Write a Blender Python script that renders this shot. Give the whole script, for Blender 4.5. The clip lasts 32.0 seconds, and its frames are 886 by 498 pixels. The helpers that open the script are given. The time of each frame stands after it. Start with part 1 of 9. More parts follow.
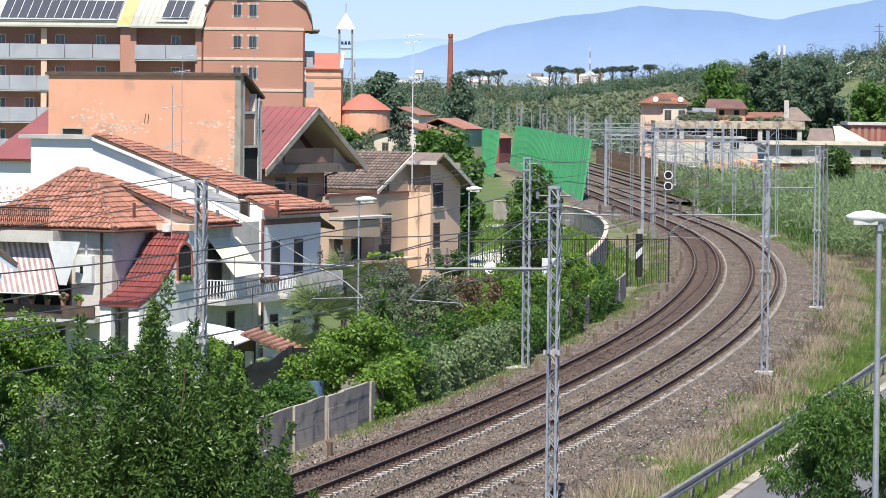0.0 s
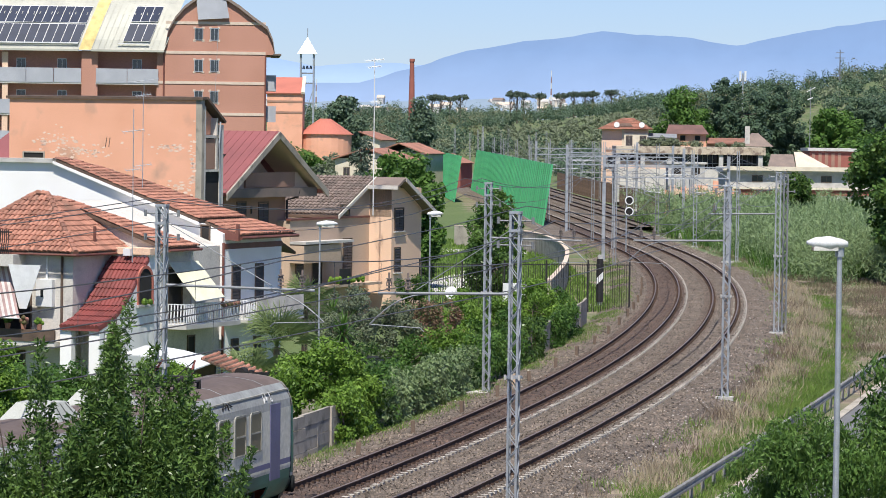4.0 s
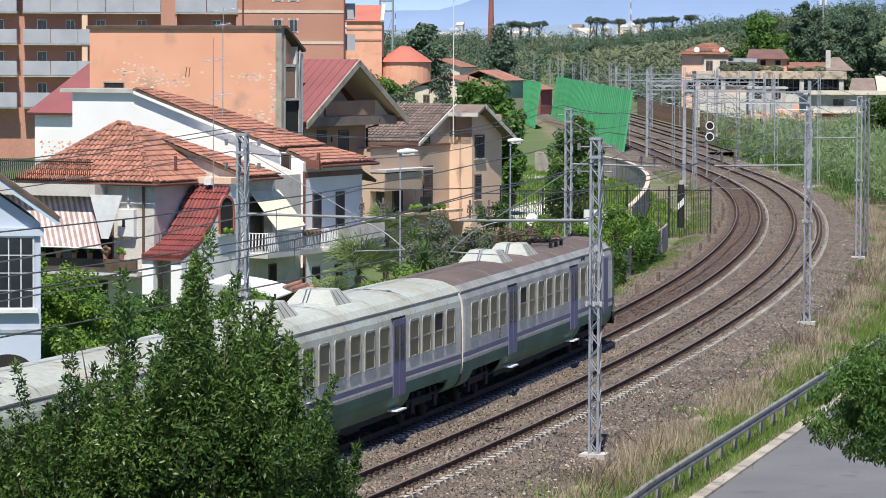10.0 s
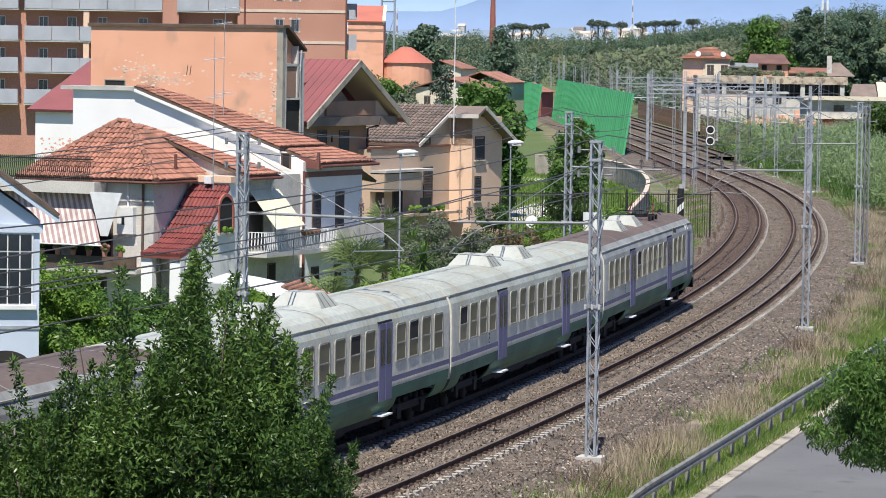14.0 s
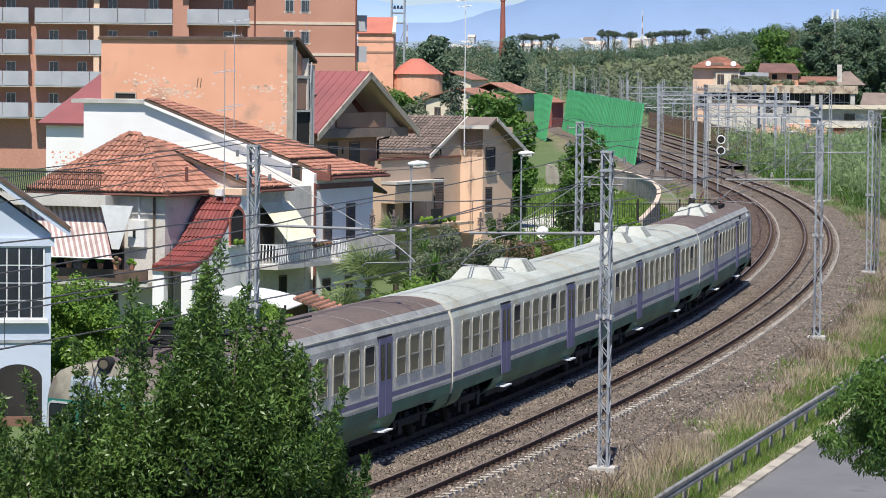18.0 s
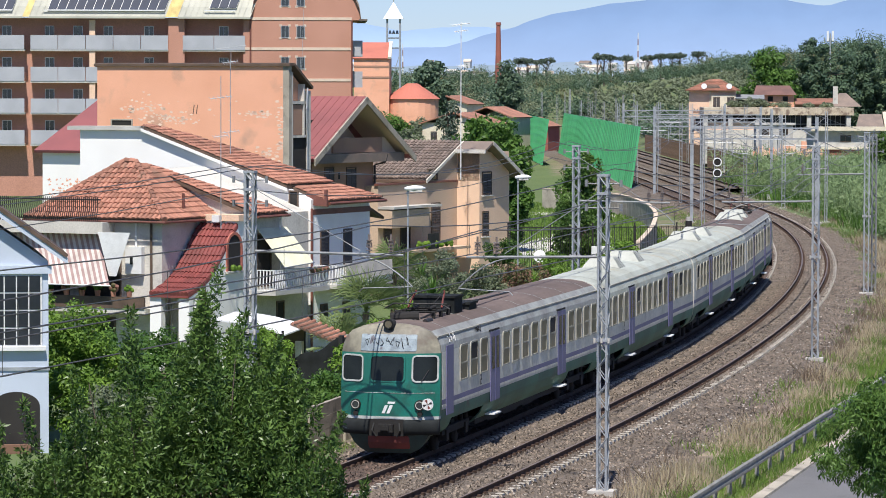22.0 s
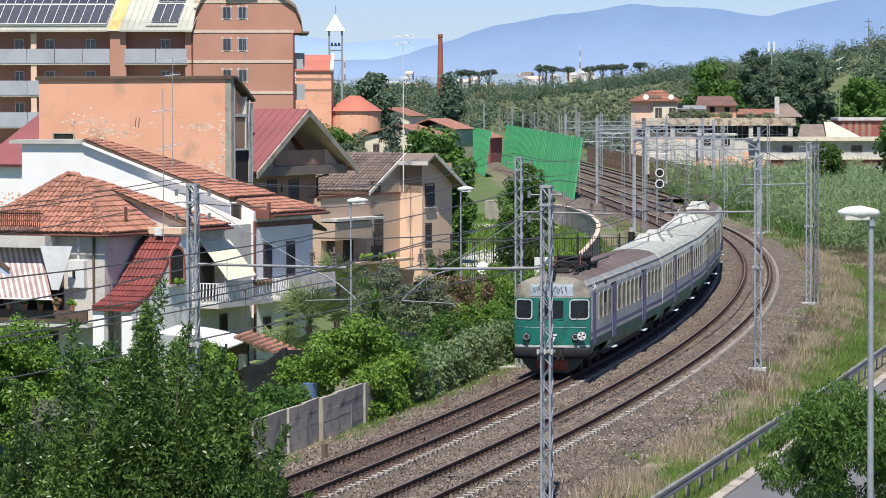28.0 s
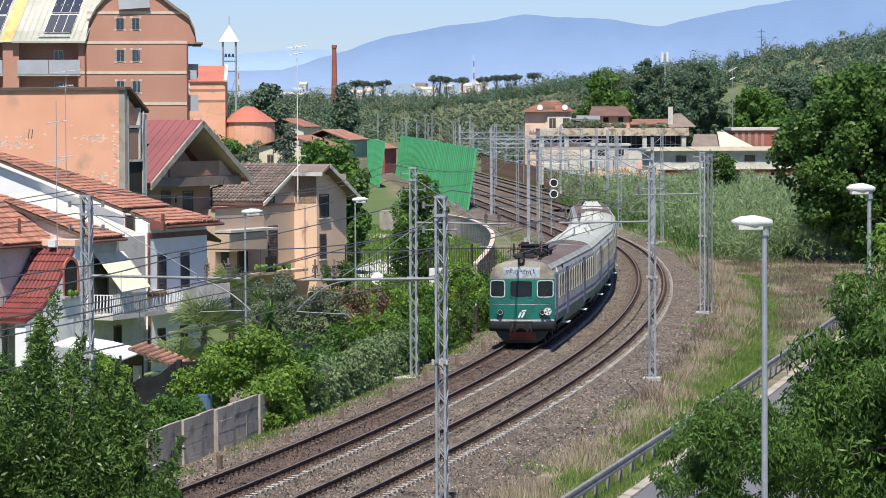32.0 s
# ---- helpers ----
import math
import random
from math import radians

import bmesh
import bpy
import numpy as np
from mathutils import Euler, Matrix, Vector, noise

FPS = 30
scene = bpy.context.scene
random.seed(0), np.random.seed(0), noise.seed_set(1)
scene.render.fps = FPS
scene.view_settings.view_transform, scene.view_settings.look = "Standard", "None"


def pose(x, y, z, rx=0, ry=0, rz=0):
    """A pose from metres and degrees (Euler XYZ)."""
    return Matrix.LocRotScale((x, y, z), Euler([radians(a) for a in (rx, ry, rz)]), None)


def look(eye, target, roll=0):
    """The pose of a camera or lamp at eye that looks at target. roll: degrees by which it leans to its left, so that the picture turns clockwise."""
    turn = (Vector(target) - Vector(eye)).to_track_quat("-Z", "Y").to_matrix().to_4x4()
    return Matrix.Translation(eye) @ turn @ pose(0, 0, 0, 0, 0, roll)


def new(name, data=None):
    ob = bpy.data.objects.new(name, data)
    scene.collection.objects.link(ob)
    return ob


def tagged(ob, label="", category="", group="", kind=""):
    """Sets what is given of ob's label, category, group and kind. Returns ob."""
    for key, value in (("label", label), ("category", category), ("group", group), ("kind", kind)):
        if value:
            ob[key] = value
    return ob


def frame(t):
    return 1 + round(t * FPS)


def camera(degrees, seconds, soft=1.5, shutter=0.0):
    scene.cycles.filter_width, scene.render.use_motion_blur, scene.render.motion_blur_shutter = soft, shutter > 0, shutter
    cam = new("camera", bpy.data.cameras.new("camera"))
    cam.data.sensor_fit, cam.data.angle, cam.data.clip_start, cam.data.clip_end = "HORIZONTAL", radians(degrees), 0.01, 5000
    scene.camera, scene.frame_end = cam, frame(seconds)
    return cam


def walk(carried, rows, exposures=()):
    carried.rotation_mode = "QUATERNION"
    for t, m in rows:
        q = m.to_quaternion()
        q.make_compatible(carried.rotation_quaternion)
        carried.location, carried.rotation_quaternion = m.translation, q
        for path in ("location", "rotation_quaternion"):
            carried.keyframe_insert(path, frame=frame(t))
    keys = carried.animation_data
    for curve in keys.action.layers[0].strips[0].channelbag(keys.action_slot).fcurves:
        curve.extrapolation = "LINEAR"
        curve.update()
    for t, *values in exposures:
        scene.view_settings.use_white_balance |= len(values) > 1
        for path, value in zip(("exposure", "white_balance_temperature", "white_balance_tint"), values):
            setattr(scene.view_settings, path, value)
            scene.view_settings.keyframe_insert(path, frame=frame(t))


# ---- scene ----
cam = camera(14.4, 32.0, soft=0.9)
EYE = 10.35
# seconds, yaw, tilt from straight down, lean
walk(cam, [(t, pose(0, 0, EYE, tilt, lean, yaw)) for t, yaw, tilt, lean in (
    (0, 0.000, 87.546, -0.550), (0.5, -0.025, 87.678, -0.613), (1, -0.053, 87.732, -0.616),
    (1.5, -0.089, 87.769, -0.707), (2, -0.231, 87.796, -0.663), (2.5, -0.307, 87.793, -0.610),
    (3, -0.307, 87.857, -0.634), (3.5, -0.486, 87.905, -0.782), (4, -0.631, 87.957, -0.744),
    (4.5, 0.395, 87.267, -0.558), (6.5, 0.616, 86.895, -0.442), (7, 0.659, 86.834, -0.461),
    (7.5, 0.648, 86.850, -0.473), (8, 0.676, 86.839, -0.274), (8.5, 0.671, 86.834, -0.316),
    (9, 0.658, 86.798, -0.236), (9.5, 0.681, 86.734, -0.166), (10, 0.667, 86.756, -0.237),
    (10.5, 0.660, 86.741, -0.376), (11, 0.657, 86.723, -0.466), (11.5, 0.655, 86.727, -0.562),
    (12, 0.645, 86.760, -0.719), (12.5, 0.647, 86.765, -0.657), (13, 0.672, 86.763, -0.610),
    (13.5, 0.677, 86.775, -0.829), (14, 0.689, 86.776, -0.889), (14.5, 0.692, 86.793, -0.932),
    (16.5, 0.743, 86.802, -0.535), (17, 0.756, 86.850, -0.640), (17.5, 0.774, 86.892, -0.696),
    (18, 0.854, 86.956, -0.537), (18.5, 0.868, 87.012, -0.537), (19, 0.828, 87.069, -0.542),
    (19.5, 0.821, 87.084, -0.492), (20, 0.816, 87.209, -0.420), (20.5, 0.815, 87.353, -0.301),
    (21, 0.816, 87.343, -0.317), (21.5, 0.799, 87.336, -0.206), (22, 0.787, 87.357, -0.125),
    (22.5, 0.773, 87.374, -0.072), (23, 0.713, 87.449, -0.115), (23.5, 0.714, 87.468, -0.175),
    (24, 0.709, 87.486, -0.099), (24.5, 0.706, 87.448, -0.082), (25, 0.681, 87.474, -0.056),
    (25.5, 0.663, 87.483, -0.126), (27.5, 0.069, 87.577, -0.097), (28, -0.156, 87.552, 0.129),
    (28.5, -0.455, 87.601, 0.173), (29, -0.796, 87.690, 0.351), (29.5, -1.194, 87.906, 0.225),
    (30, -1.378, 87.836, 0.214), (30.5, -1.555, 87.718, 0.067), (31, -1.684, 87.699, 0.122),
    (31.5, -1.839, 87.693, 0.201), (32, -1.884, 87.720, 0.245),
)], exposures=((0, 0.47), (1, 0.35), (3.5, 0.29), (7, 0.29), (32, 0.28)))

# ---- daylight ----
SUN_EL, SUN_AZ = 60.0, 184.5          # degrees; azimuth clockwise from +y
_e, _a = radians(SUN_EL), radians(SUN_AZ)
TO_SUN = Vector((math.sin(_a) * math.cos(_e), math.cos(_a) * math.cos(_e), math.sin(_e)))
world = bpy.data.worlds.new("sky")
scene.world = world
world.use_nodes = True
_n, _l = world.node_tree.nodes, world.node_tree.links
_sky = _n.new("ShaderNodeTexSky")
_sky.sky_type, _sky.sun_disc = "NISHITA", False
_sky.sun_elevation, _sky.sun_rotation = _e, _a
_sky.air_density, _sky.dust_density, _sky.ozone_density, _sky.altitude = 0.85, 0.1, 3.2, 60
_tint = _n.new("ShaderNodeMix")
_tint.data_type, _tint.blend_type = "RGBA", "MULTIPLY"
_tint.inputs["Factor"].default_value = 1.0
_tint.inputs["B"].default_value = (0.69, 0.785, 1.09, 1)
_l.new(_sky.outputs["Color"], _tint.inputs["A"])
# thin bright cloud veils
_tc, _cl, _mr, _cm = _n.new("ShaderNodeTexCoord"), _n.new("ShaderNodeTexNoise"), _n.new("ShaderNodeMapRange"), _n.new("ShaderNodeMix")
_mp = _n.new("ShaderNodeMapping")
_mp.inputs["Scale"].default_value = (5.0, 5.0, 16.0)
_l.new(_tc.outputs["Generated"], _mp.inputs["Vector"])
_l.new(_mp.outputs["Vector"], _cl.inputs["Vector"])
_cl.inputs["Scale"].default_value, _cl.inputs["Detail"].default_value, _cl.inputs["Roughness"].default_value = 1.6, 7.0, 0.55
_mr.inputs["From Min"].default_value, _mr.inputs["From Max"].default_value, _mr.inputs["To Max"].default_value = 0.48, 0.78, 0.26
_l.new(_cl.outputs["Fac"], _mr.inputs["Value"])
_cm.data_type = "RGBA"
_cm.inputs["B"].default_value = (5.6, 6.2, 7.0, 1)
_l.new(_mr.outputs["Result"], _cm.inputs["Factor"])
_l.new(_tint.outputs["Result"], _cm.inputs["A"])
_l.new(_cm.outputs["Result"], _n["Background"].inputs["Color"])
_n["Background"].inputs["Strength"].default_value = 0.092
_sd = bpy.data.lights.new("sun", "SUN")
_sd.energy, _sd.angle, _sd.color = 5.0, radians(0.55), (1.0, 0.955, 0.88)
sun = new("sun", _sd)
sun.matrix_world = look(TO_SUN * 60, (0, 0, 0))
scene.view_settings.exposure = 0.29


# ---- materials ----
def surf(name, c1, c2=None, rough=0.8, metal=0.0, scale=1.5, bump=0.25, fine=40.0, rand=0.0, stain=None, spec=0.5, island=0.0, bscale=0.02, vary=0.18):
    """Two colours mixed by noise at two scales, relief, and some change from piece to piece."""
    m = bpy.data.materials.new(name)
    m.use_nodes = True
    n, l = m.node_tree.nodes, m.node_tree.links
    b = n["Principled BSDF"]
    c2 = c2 or tuple(v * 0.72 for v in c1)
    co = n.new("ShaderNodeTexCoord")
    big, small = n.new("ShaderNodeTexNoise"), n.new("ShaderNodeTexNoise")
    for t, s, d in ((big, scale, 6.0), (small, fine, 4.0)):
        t.inputs["Scale"].default_value, t.inputs["Detail"].default_value = s, d
        l.new(co.outputs["Object"], t.inputs["Vector"])
    mr = n.new("ShaderNodeMapRange")
    mr.inputs["From Min"].default_value, mr.inputs["From Max"].default_value = 0.38, 0.66
    l.new(big.outputs["Fac"], mr.inputs["Value"])
    mix = n.new("ShaderNodeMix")
    mix.data_type = "RGBA"
    mix.inputs["A"].default_value, mix.inputs["B"].default_value = (*c1, 1), (*c2, 1)
    l.new(mr.outputs["Result"], mix.inputs["Factor"])
    last = mix.outputs["Result"]
    if stain:
        col, lo, hi, sc = stain
        tn = n.new("ShaderNodeTexNoise")
        tn.inputs["Scale"].default_value, tn.inputs["Detail"].default_value = sc, 8
        l.new(co.outputs["Object"], tn.inputs["Vector"])
        m2 = n.new("ShaderNodeMapRange")
        m2.inputs["From Min"].default_value, m2.inputs["From Max"].default_value = lo, hi
        l.new(tn.outputs["Fac"], m2.inputs["Value"])
        mx = n.new("ShaderNodeMix")
        mx.data_type = "RGBA"
        l.new(m2.outputs["Result"], mx.inputs["Factor"])
        l.new(last, mx.inputs["A"])
        mx.inputs["B"].default_value = (*col, 1)
        last = mx.outputs["Result"]
    hsv = n.new("ShaderNodeHueSaturation")
    l.new(last, hsv.inputs["Color"])
    v = n.new("ShaderNodeMapRange")
    v.inputs["From Min"].default_value, v.inputs["From Max"].default_value = 0.25, 0.75
    v.inputs["To Min"].default_value, v.inputs["To Max"].default_value = 1 - vary, 1 + vary
    l.new(small.outputs["Fac"], v.inputs["Value"])
    val = v.outputs["Result"]
    for amount, node, sock in ((rand, "ShaderNodeObjectInfo", "Random"), (island, "ShaderNodeNewGeometry", "Random Per Island")):
        if amount:
            oi = n.new(node)
            r = n.new("ShaderNodeMapRange")
            r.inputs["To Min"].default_value, r.inputs["To Max"].default_value = 1 - amount, 1 + amount
            l.new(oi.outputs[sock], r.inputs["Value"])
            mu = n.new("ShaderNodeMath")
            mu.operation = "MULTIPLY"
            l.new(val, mu.inputs[0])
            l.new(r.outputs["Result"], mu.inputs[1])
            val = mu.outputs[0]
    l.new(val, hsv.inputs["Value"])
    l.new(hsv.outputs["Color"], b.inputs["Base Color"])
    b.inputs["Roughness"].default_value, b.inputs["Metallic"].default_value = rough, metal
    b.inputs["Specular IOR Level"].default_value = spec
    if bump:
        bp = n.new("ShaderNodeBump")
        bp.inputs["Strength"].default_value, bp.inputs["Distance"].default_value = bump, bscale
        l.new(small.outputs["Fac"], bp.inputs["Height"])
        l.new(bp.outputs["Normal"], b.inputs["Normal"])
    return m


def leafy(name, c1, c2, island=0.45, trans=0.35, rough=0.5):
    """Leaves: two greens mixed leaf by leaf and over the crown, letting some light through."""
    m = bpy.data.materials.new(name)
    m.use_nodes = True
    n, l = m.node_tree.nodes, m.node_tree.links
    b = n["Principled BSDF"]
    g = n.new("ShaderNodeNewGeometry")
    co, ns = n.new("ShaderNodeTexCoord"), n.new("ShaderNodeTexNoise")
    ns.inputs["Scale"].default_value = 0.5
    l.new(co.outputs["Object"], ns.inputs["Vector"])
    add = n.new("ShaderNodeMath")
    add.operation = "MULTIPLY_ADD"
    l.new(g.outputs["Random Per Island"], add.inputs[0])
    add.inputs[1].default_value = island
    l.new(ns.outputs["Fac"], add.inputs[2])
    mr = n.new("ShaderNodeMapRange")
    mr.inputs["From Min"].default_value, mr.inputs["From Max"].default_value = 0.4, 0.6 + island
    l.new(add.outputs[0], mr.inputs["Value"])
    mix = n.new("ShaderNodeMix")
    mix.data_type = "RGBA"
    mix.inputs["A"].default_value, mix.inputs["B"].default_value = (*c1, 1), (*c2, 1)
    l.new(mr.outputs["Result"], mix.inputs["Factor"])
    l.new(mix.outputs["Result"], b.inputs["Base Color"])
    b.inputs["Roughness"].default_value = rough
    b.inputs["Specular IOR Level"].default_value = 0.25
    tr = n.new("ShaderNodeBsdfTranslucent")
    l.new(mix.outputs["Result"], tr.inputs["Color"])
    ms = n.new("ShaderNodeMixShader")
    ms.inputs["Fac"].default_value = trans
    l.new(b.outputs["BSDF"], ms.inputs[1])
    l.new(tr.outputs["BSDF"], ms.inputs[2])
    l.new(ms.outputs["Shader"], n["Material Output"].inputs["Surface"])
    return m


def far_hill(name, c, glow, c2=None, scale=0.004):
    """Distant mountains: dull slopes with the air's haze painted on as emission, paler towards the foot."""
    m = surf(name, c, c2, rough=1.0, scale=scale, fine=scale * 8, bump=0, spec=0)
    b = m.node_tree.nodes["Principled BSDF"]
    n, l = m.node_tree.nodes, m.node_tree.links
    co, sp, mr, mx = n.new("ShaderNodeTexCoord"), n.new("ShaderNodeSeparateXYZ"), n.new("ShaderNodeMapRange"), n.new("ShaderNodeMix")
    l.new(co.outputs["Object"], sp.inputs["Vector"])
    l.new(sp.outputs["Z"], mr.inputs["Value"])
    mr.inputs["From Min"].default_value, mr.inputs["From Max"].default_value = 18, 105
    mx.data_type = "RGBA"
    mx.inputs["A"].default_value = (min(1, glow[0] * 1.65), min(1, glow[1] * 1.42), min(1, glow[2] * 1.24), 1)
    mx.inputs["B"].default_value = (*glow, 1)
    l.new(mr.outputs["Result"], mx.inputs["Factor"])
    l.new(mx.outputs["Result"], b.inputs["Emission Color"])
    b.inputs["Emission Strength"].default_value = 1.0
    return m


M = {}
M["ballast"] = surf("ballast", (0.172, 0.138, 0.108), (0.096, 0.076, 0.058), 0.95, scale=0.7, fine=13, bump=1.0, bscale=0.08, vary=0.62, stain=((0.34, 0.31, 0.28), 0.62, 0.72, 9.0))
M["rust_ballast"] = surf("rusty_ballast", (0.112, 0.076, 0.056), (0.070, 0.049, 0.038), 0.95, scale=0.9, fine=13, bump=1.0, bscale=0.08, vary=0.55, stain=((0.26, 0.22, 0.19), 0.66, 0.76, 10.0))
M["gravel"] = surf("mixed_ballast_stone", (0.198, 0.158, 0.124), (0.114, 0.089, 0.068), 0.9, scale=0.5, bump=0, island=0.75)
M["rust_gravel"] = surf("rusty_ballast_stone", (0.125, 0.082, 0.062), (0.085, 0.057, 0.044), 0.9, scale=0.5, bump=0, island=0.7)
M["stone"] = surf("pale_stone", (0.46, 0.43, 0.39), (0.30, 0.26, 0.22), 0.9, island=0.3)
M["rail"] = surf("rail_steel", (0.095, 0.060, 0.044), (0.060, 0.040, 0.031), 0.9, 0.0, scale=3, spec=0.2)
M["railtop"] = surf("worn_rail_head", (0.235, 0.175, 0.14), (0.16, 0.12, 0.098), 0.5, 0.35, scale=3, bump=0.05)
M["sleeper"] = surf("sleeper_concrete", (0.50, 0.455, 0.39), (0.37, 0.335, 0.285), 0.9, scale=2.5, rand=0.18)
M["sleeper_dirty"] = surf("dust_covered_sleeper", (0.145, 0.11, 0.085), (0.10, 0.075, 0.06), 0.95, scale=2.5, rand=0.2)
M["concrete"] = surf("old_concrete", (0.42, 0.375, 0.31), (0.30, 0.27, 0.22), 0.92, scale=0.8, fine=18, bump=0.5, stain=((0.15, 0.14, 0.12), 0.56, 0.74, 1.6), rand=0.1)
M["pale_concrete"] = surf("pale_concrete", (0.55, 0.53, 0.49), (0.42, 0.40, 0.37), 0.9, scale=1.2)
M["asphalt"] = surf("asphalt", (0.165, 0.163, 0.165), (0.135, 0.134, 0.136), 0.85, scale=0.35, fine=50, bump=0.4, bscale=0.008, stain=((0.11, 0.108, 0.105), 0.60, 0.72, 0.9))
M["white_wall"] = surf("white_plaster", (0.88, 0.865, 0.835), (0.83, 0.81, 0.775), 0.9, scale=0.5, fine=30, bump=0.05, vary=0.06)
M["grey_wall"] = surf("greyed_plaster", (0.62, 0.585, 0.525), (0.52, 0.49, 0.44), 0.9, scale=0.6, fine=16, bump=0.15, stain=((0.40, 0.37, 0.33), 0.6, 0.75, 1.2))
M["blue_white"] = surf("bluish_white_plaster", (0.52, 0.58, 0.68), (0.46, 0.52, 0.61), 0.85, scale=0.6)
M["orange_wall"] = surf("orange_plaster", (0.82, 0.42, 0.275), (0.75, 0.37, 0.235), 0.9, scale=0.35, fine=30, bump=0.12, stain=((0.40, 0.27, 0.20), 0.56, 0.78, 0.55))
M["peel"] = surf("bare_pale_plaster", (0.82, 0.62, 0.49), (0.74, 0.52, 0.40), 0.95, island=0.1)
M["brown_wall"] = surf("brown_plaster", (0.36, 0.215, 0.15), (0.30, 0.18, 0.13), 0.9, scale=0.5)
M["beige_wall"] = surf("beige_plaster", (0.56, 0.42, 0.31), (0.49, 0.36, 0.265), 0.9, scale=0.4, fine=16, bump=0.15)
M["peach_wall"] = surf("peach_plaster", (0.80, 0.56, 0.40), (0.74, 0.51, 0.36), 0.9, scale=0.4, fine=30, bump=0.06)
M["pink_brick"] = surf("pink_brick_facing", (0.50, 0.255, 0.185), (0.44, 0.22, 0.155), 0.9, scale=0.2, fine=9, bump=0.2)
M["band"] = surf("cream_string_course", (0.66, 0.53, 0.42), (0.58, 0.46, 0.36), 0.85)
M["cream"] = surf("cream_plaster", (0.72, 0.64, 0.50), (0.64, 0.56, 0.43), 0.9)
M["tile"] = surf("terracotta_tile", (0.37, 0.170, 0.115), (0.235, 0.115, 0.08), 0.85, scale=0.8, rand=0.28, island=0.28, stain=((0.22, 0.14, 0.10), 0.58, 0.74, 1.7))
M["redtile"] = surf("glazed_red_tile", (0.235, 0.058, 0.050), (0.165, 0.048, 0.042), 0.6, scale=0.9, rand=0.15, island=0.15)
M["redroof"] = surf("dark_red_roof_sheet", (0.27, 0.088, 0.088), (0.22, 0.075, 0.076), 0.75, scale=0.5, island=0.06)
M["greyroof"] = surf("grey_brown_roof_tile", (0.23, 0.175, 0.145), (0.17, 0.135, 0.115), 0.85, scale=0.8, island=0.22)
M["brownroof"] = surf("dark_brown_roof_tile", (0.185, 0.098, 0.082), (0.13, 0.075, 0.065), 0.85, scale=0.6, fine=8)
M["orangeroof"] = surf("orange_red_roof", (0.50, 0.165, 0.115), (0.43, 0.14, 0.10), 0.8, scale=0.3)
M["timber"] = surf("dark_timber", (0.13, 0.085, 0.06), (0.085, 0.058, 0.04), 0.7, scale=2)
M["shutter"] = surf("dark_shutter", (0.055, 0.045, 0.045), (0.04, 0.034, 0.034), 0.6, scale=2)
M["brownpipe"] = surf("red_brown_pipe", (0.20, 0.075, 0.055), None, 0.5)
M["glass"] = surf("window_glass", (0.035, 0.042, 0.05), (0.025, 0.03, 0.036), 0.08, scale=0.6, bump=0, fine=3, spec=0.8)
# near-black fill for openings: the shade inside them put in as colour
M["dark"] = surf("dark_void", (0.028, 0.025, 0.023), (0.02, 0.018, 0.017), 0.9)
M["iron"] = surf("wrought_iron", (0.035, 0.032, 0.032), None, 0.6, 0.3)
M["whitemetal"] = surf("white_paint", (0.76, 0.76, 0.75), (0.66, 0.66, 0.65), 0.45, scale=2)
M["steel"] = surf("galvanised_steel", (0.42, 0.44, 0.46), (0.33, 0.35, 0.37), 0.55, 0.45, scale=2.5)
M["steeldark"] = surf("weathered_steel", (0.26, 0.27, 0.275), (0.19, 0.195, 0.20), 0.6, 0.35, scale=2.5)
M["wire"] = surf("copper_wire", (0.13, 0.13, 0.125), None, 0.5, 0.5, bump=0)
M["porcelain"] = surf("insulator", (0.22, 0.17, 0.15), None, 0.3)
M["wood"] = surf("weathered_post_wood", (0.17, 0.12, 0.085), (0.11, 0.08, 0.06), 0.9, scale=3)
M["palewood"] = surf("pale_post", (0.60, 0.46, 0.31), None, 0.8)
M["barrier_zinc"] = surf("weathered_zinc", (0.30, 0.295, 0.27), (0.21, 0.20, 0.18), 0.7, 0.1, scale=1.5, stain=((0.15, 0.13, 0.11), 0.6, 0.75, 2.0))
M["steeldull"] = surf("dull_zinc_steel", (0.30, 0.31, 0.32), (0.22, 0.23, 0.235), 0.65, 0.2, scale=2.5)
M["balcony"] = surf("grey_balcony_panel", (0.42, 0.43, 0.46), (0.36, 0.37, 0.40), 0.6, scale=0.6)
M["pv"] = surf("solar_cell", (0.022, 0.032, 0.065), (0.016, 0.024, 0.05), 0.5, scale=1, bump=0, spec=0.2)
M["barrel"] = surf("pale_green_roof_sheet", (0.50, 0.49, 0.41), (0.40, 0.395, 0.335), 0.6, scale=0.4)
M["yellow"] = surf("yellow_plaster", (0.76, 0.58, 0.24), None, 0.85)
M["barrier"] = surf("green_noise_screen", (0.055, 0.290, 0.125), (0.040, 0.230, 0.098), 0.5, scale=0.15, rand=0.12)
M["barrier2"] = surf("light_green_post", (0.085, 0.40, 0.175), (0.060, 0.33, 0.135), 0.5, scale=0.3, rand=0.1)
M["awning"] = surf("cream_awning_cloth", (0.76, 0.74, 0.55), (0.68, 0.66, 0.48), 0.9)
M["awnred"] = surf("faded_red_cloth", (0.40, 0.27, 0.25), None, 0.9)
M["awnwhite"] = surf("off_white_cloth", (0.66, 0.60, 0.55), None, 0.9)
M["brickred"] = surf("chimney_brick", (0.33, 0.11, 0.08), (0.26, 0.09, 0.07), 0.9, scale=0.3)
M["trunk"] = surf("bark", (0.15, 0.115, 0.085), (0.09, 0.07, 0.055), 0.95, scale=4, bump=0.6)
M["car_paint"] = surf("car_paint", (0.55, 0.57, 0.60), None, 0.3, 0.4, scale=2, bump=0)
M["rubber"] = surf("rubber", (0.03, 0.03, 0.03), None, 0.8)
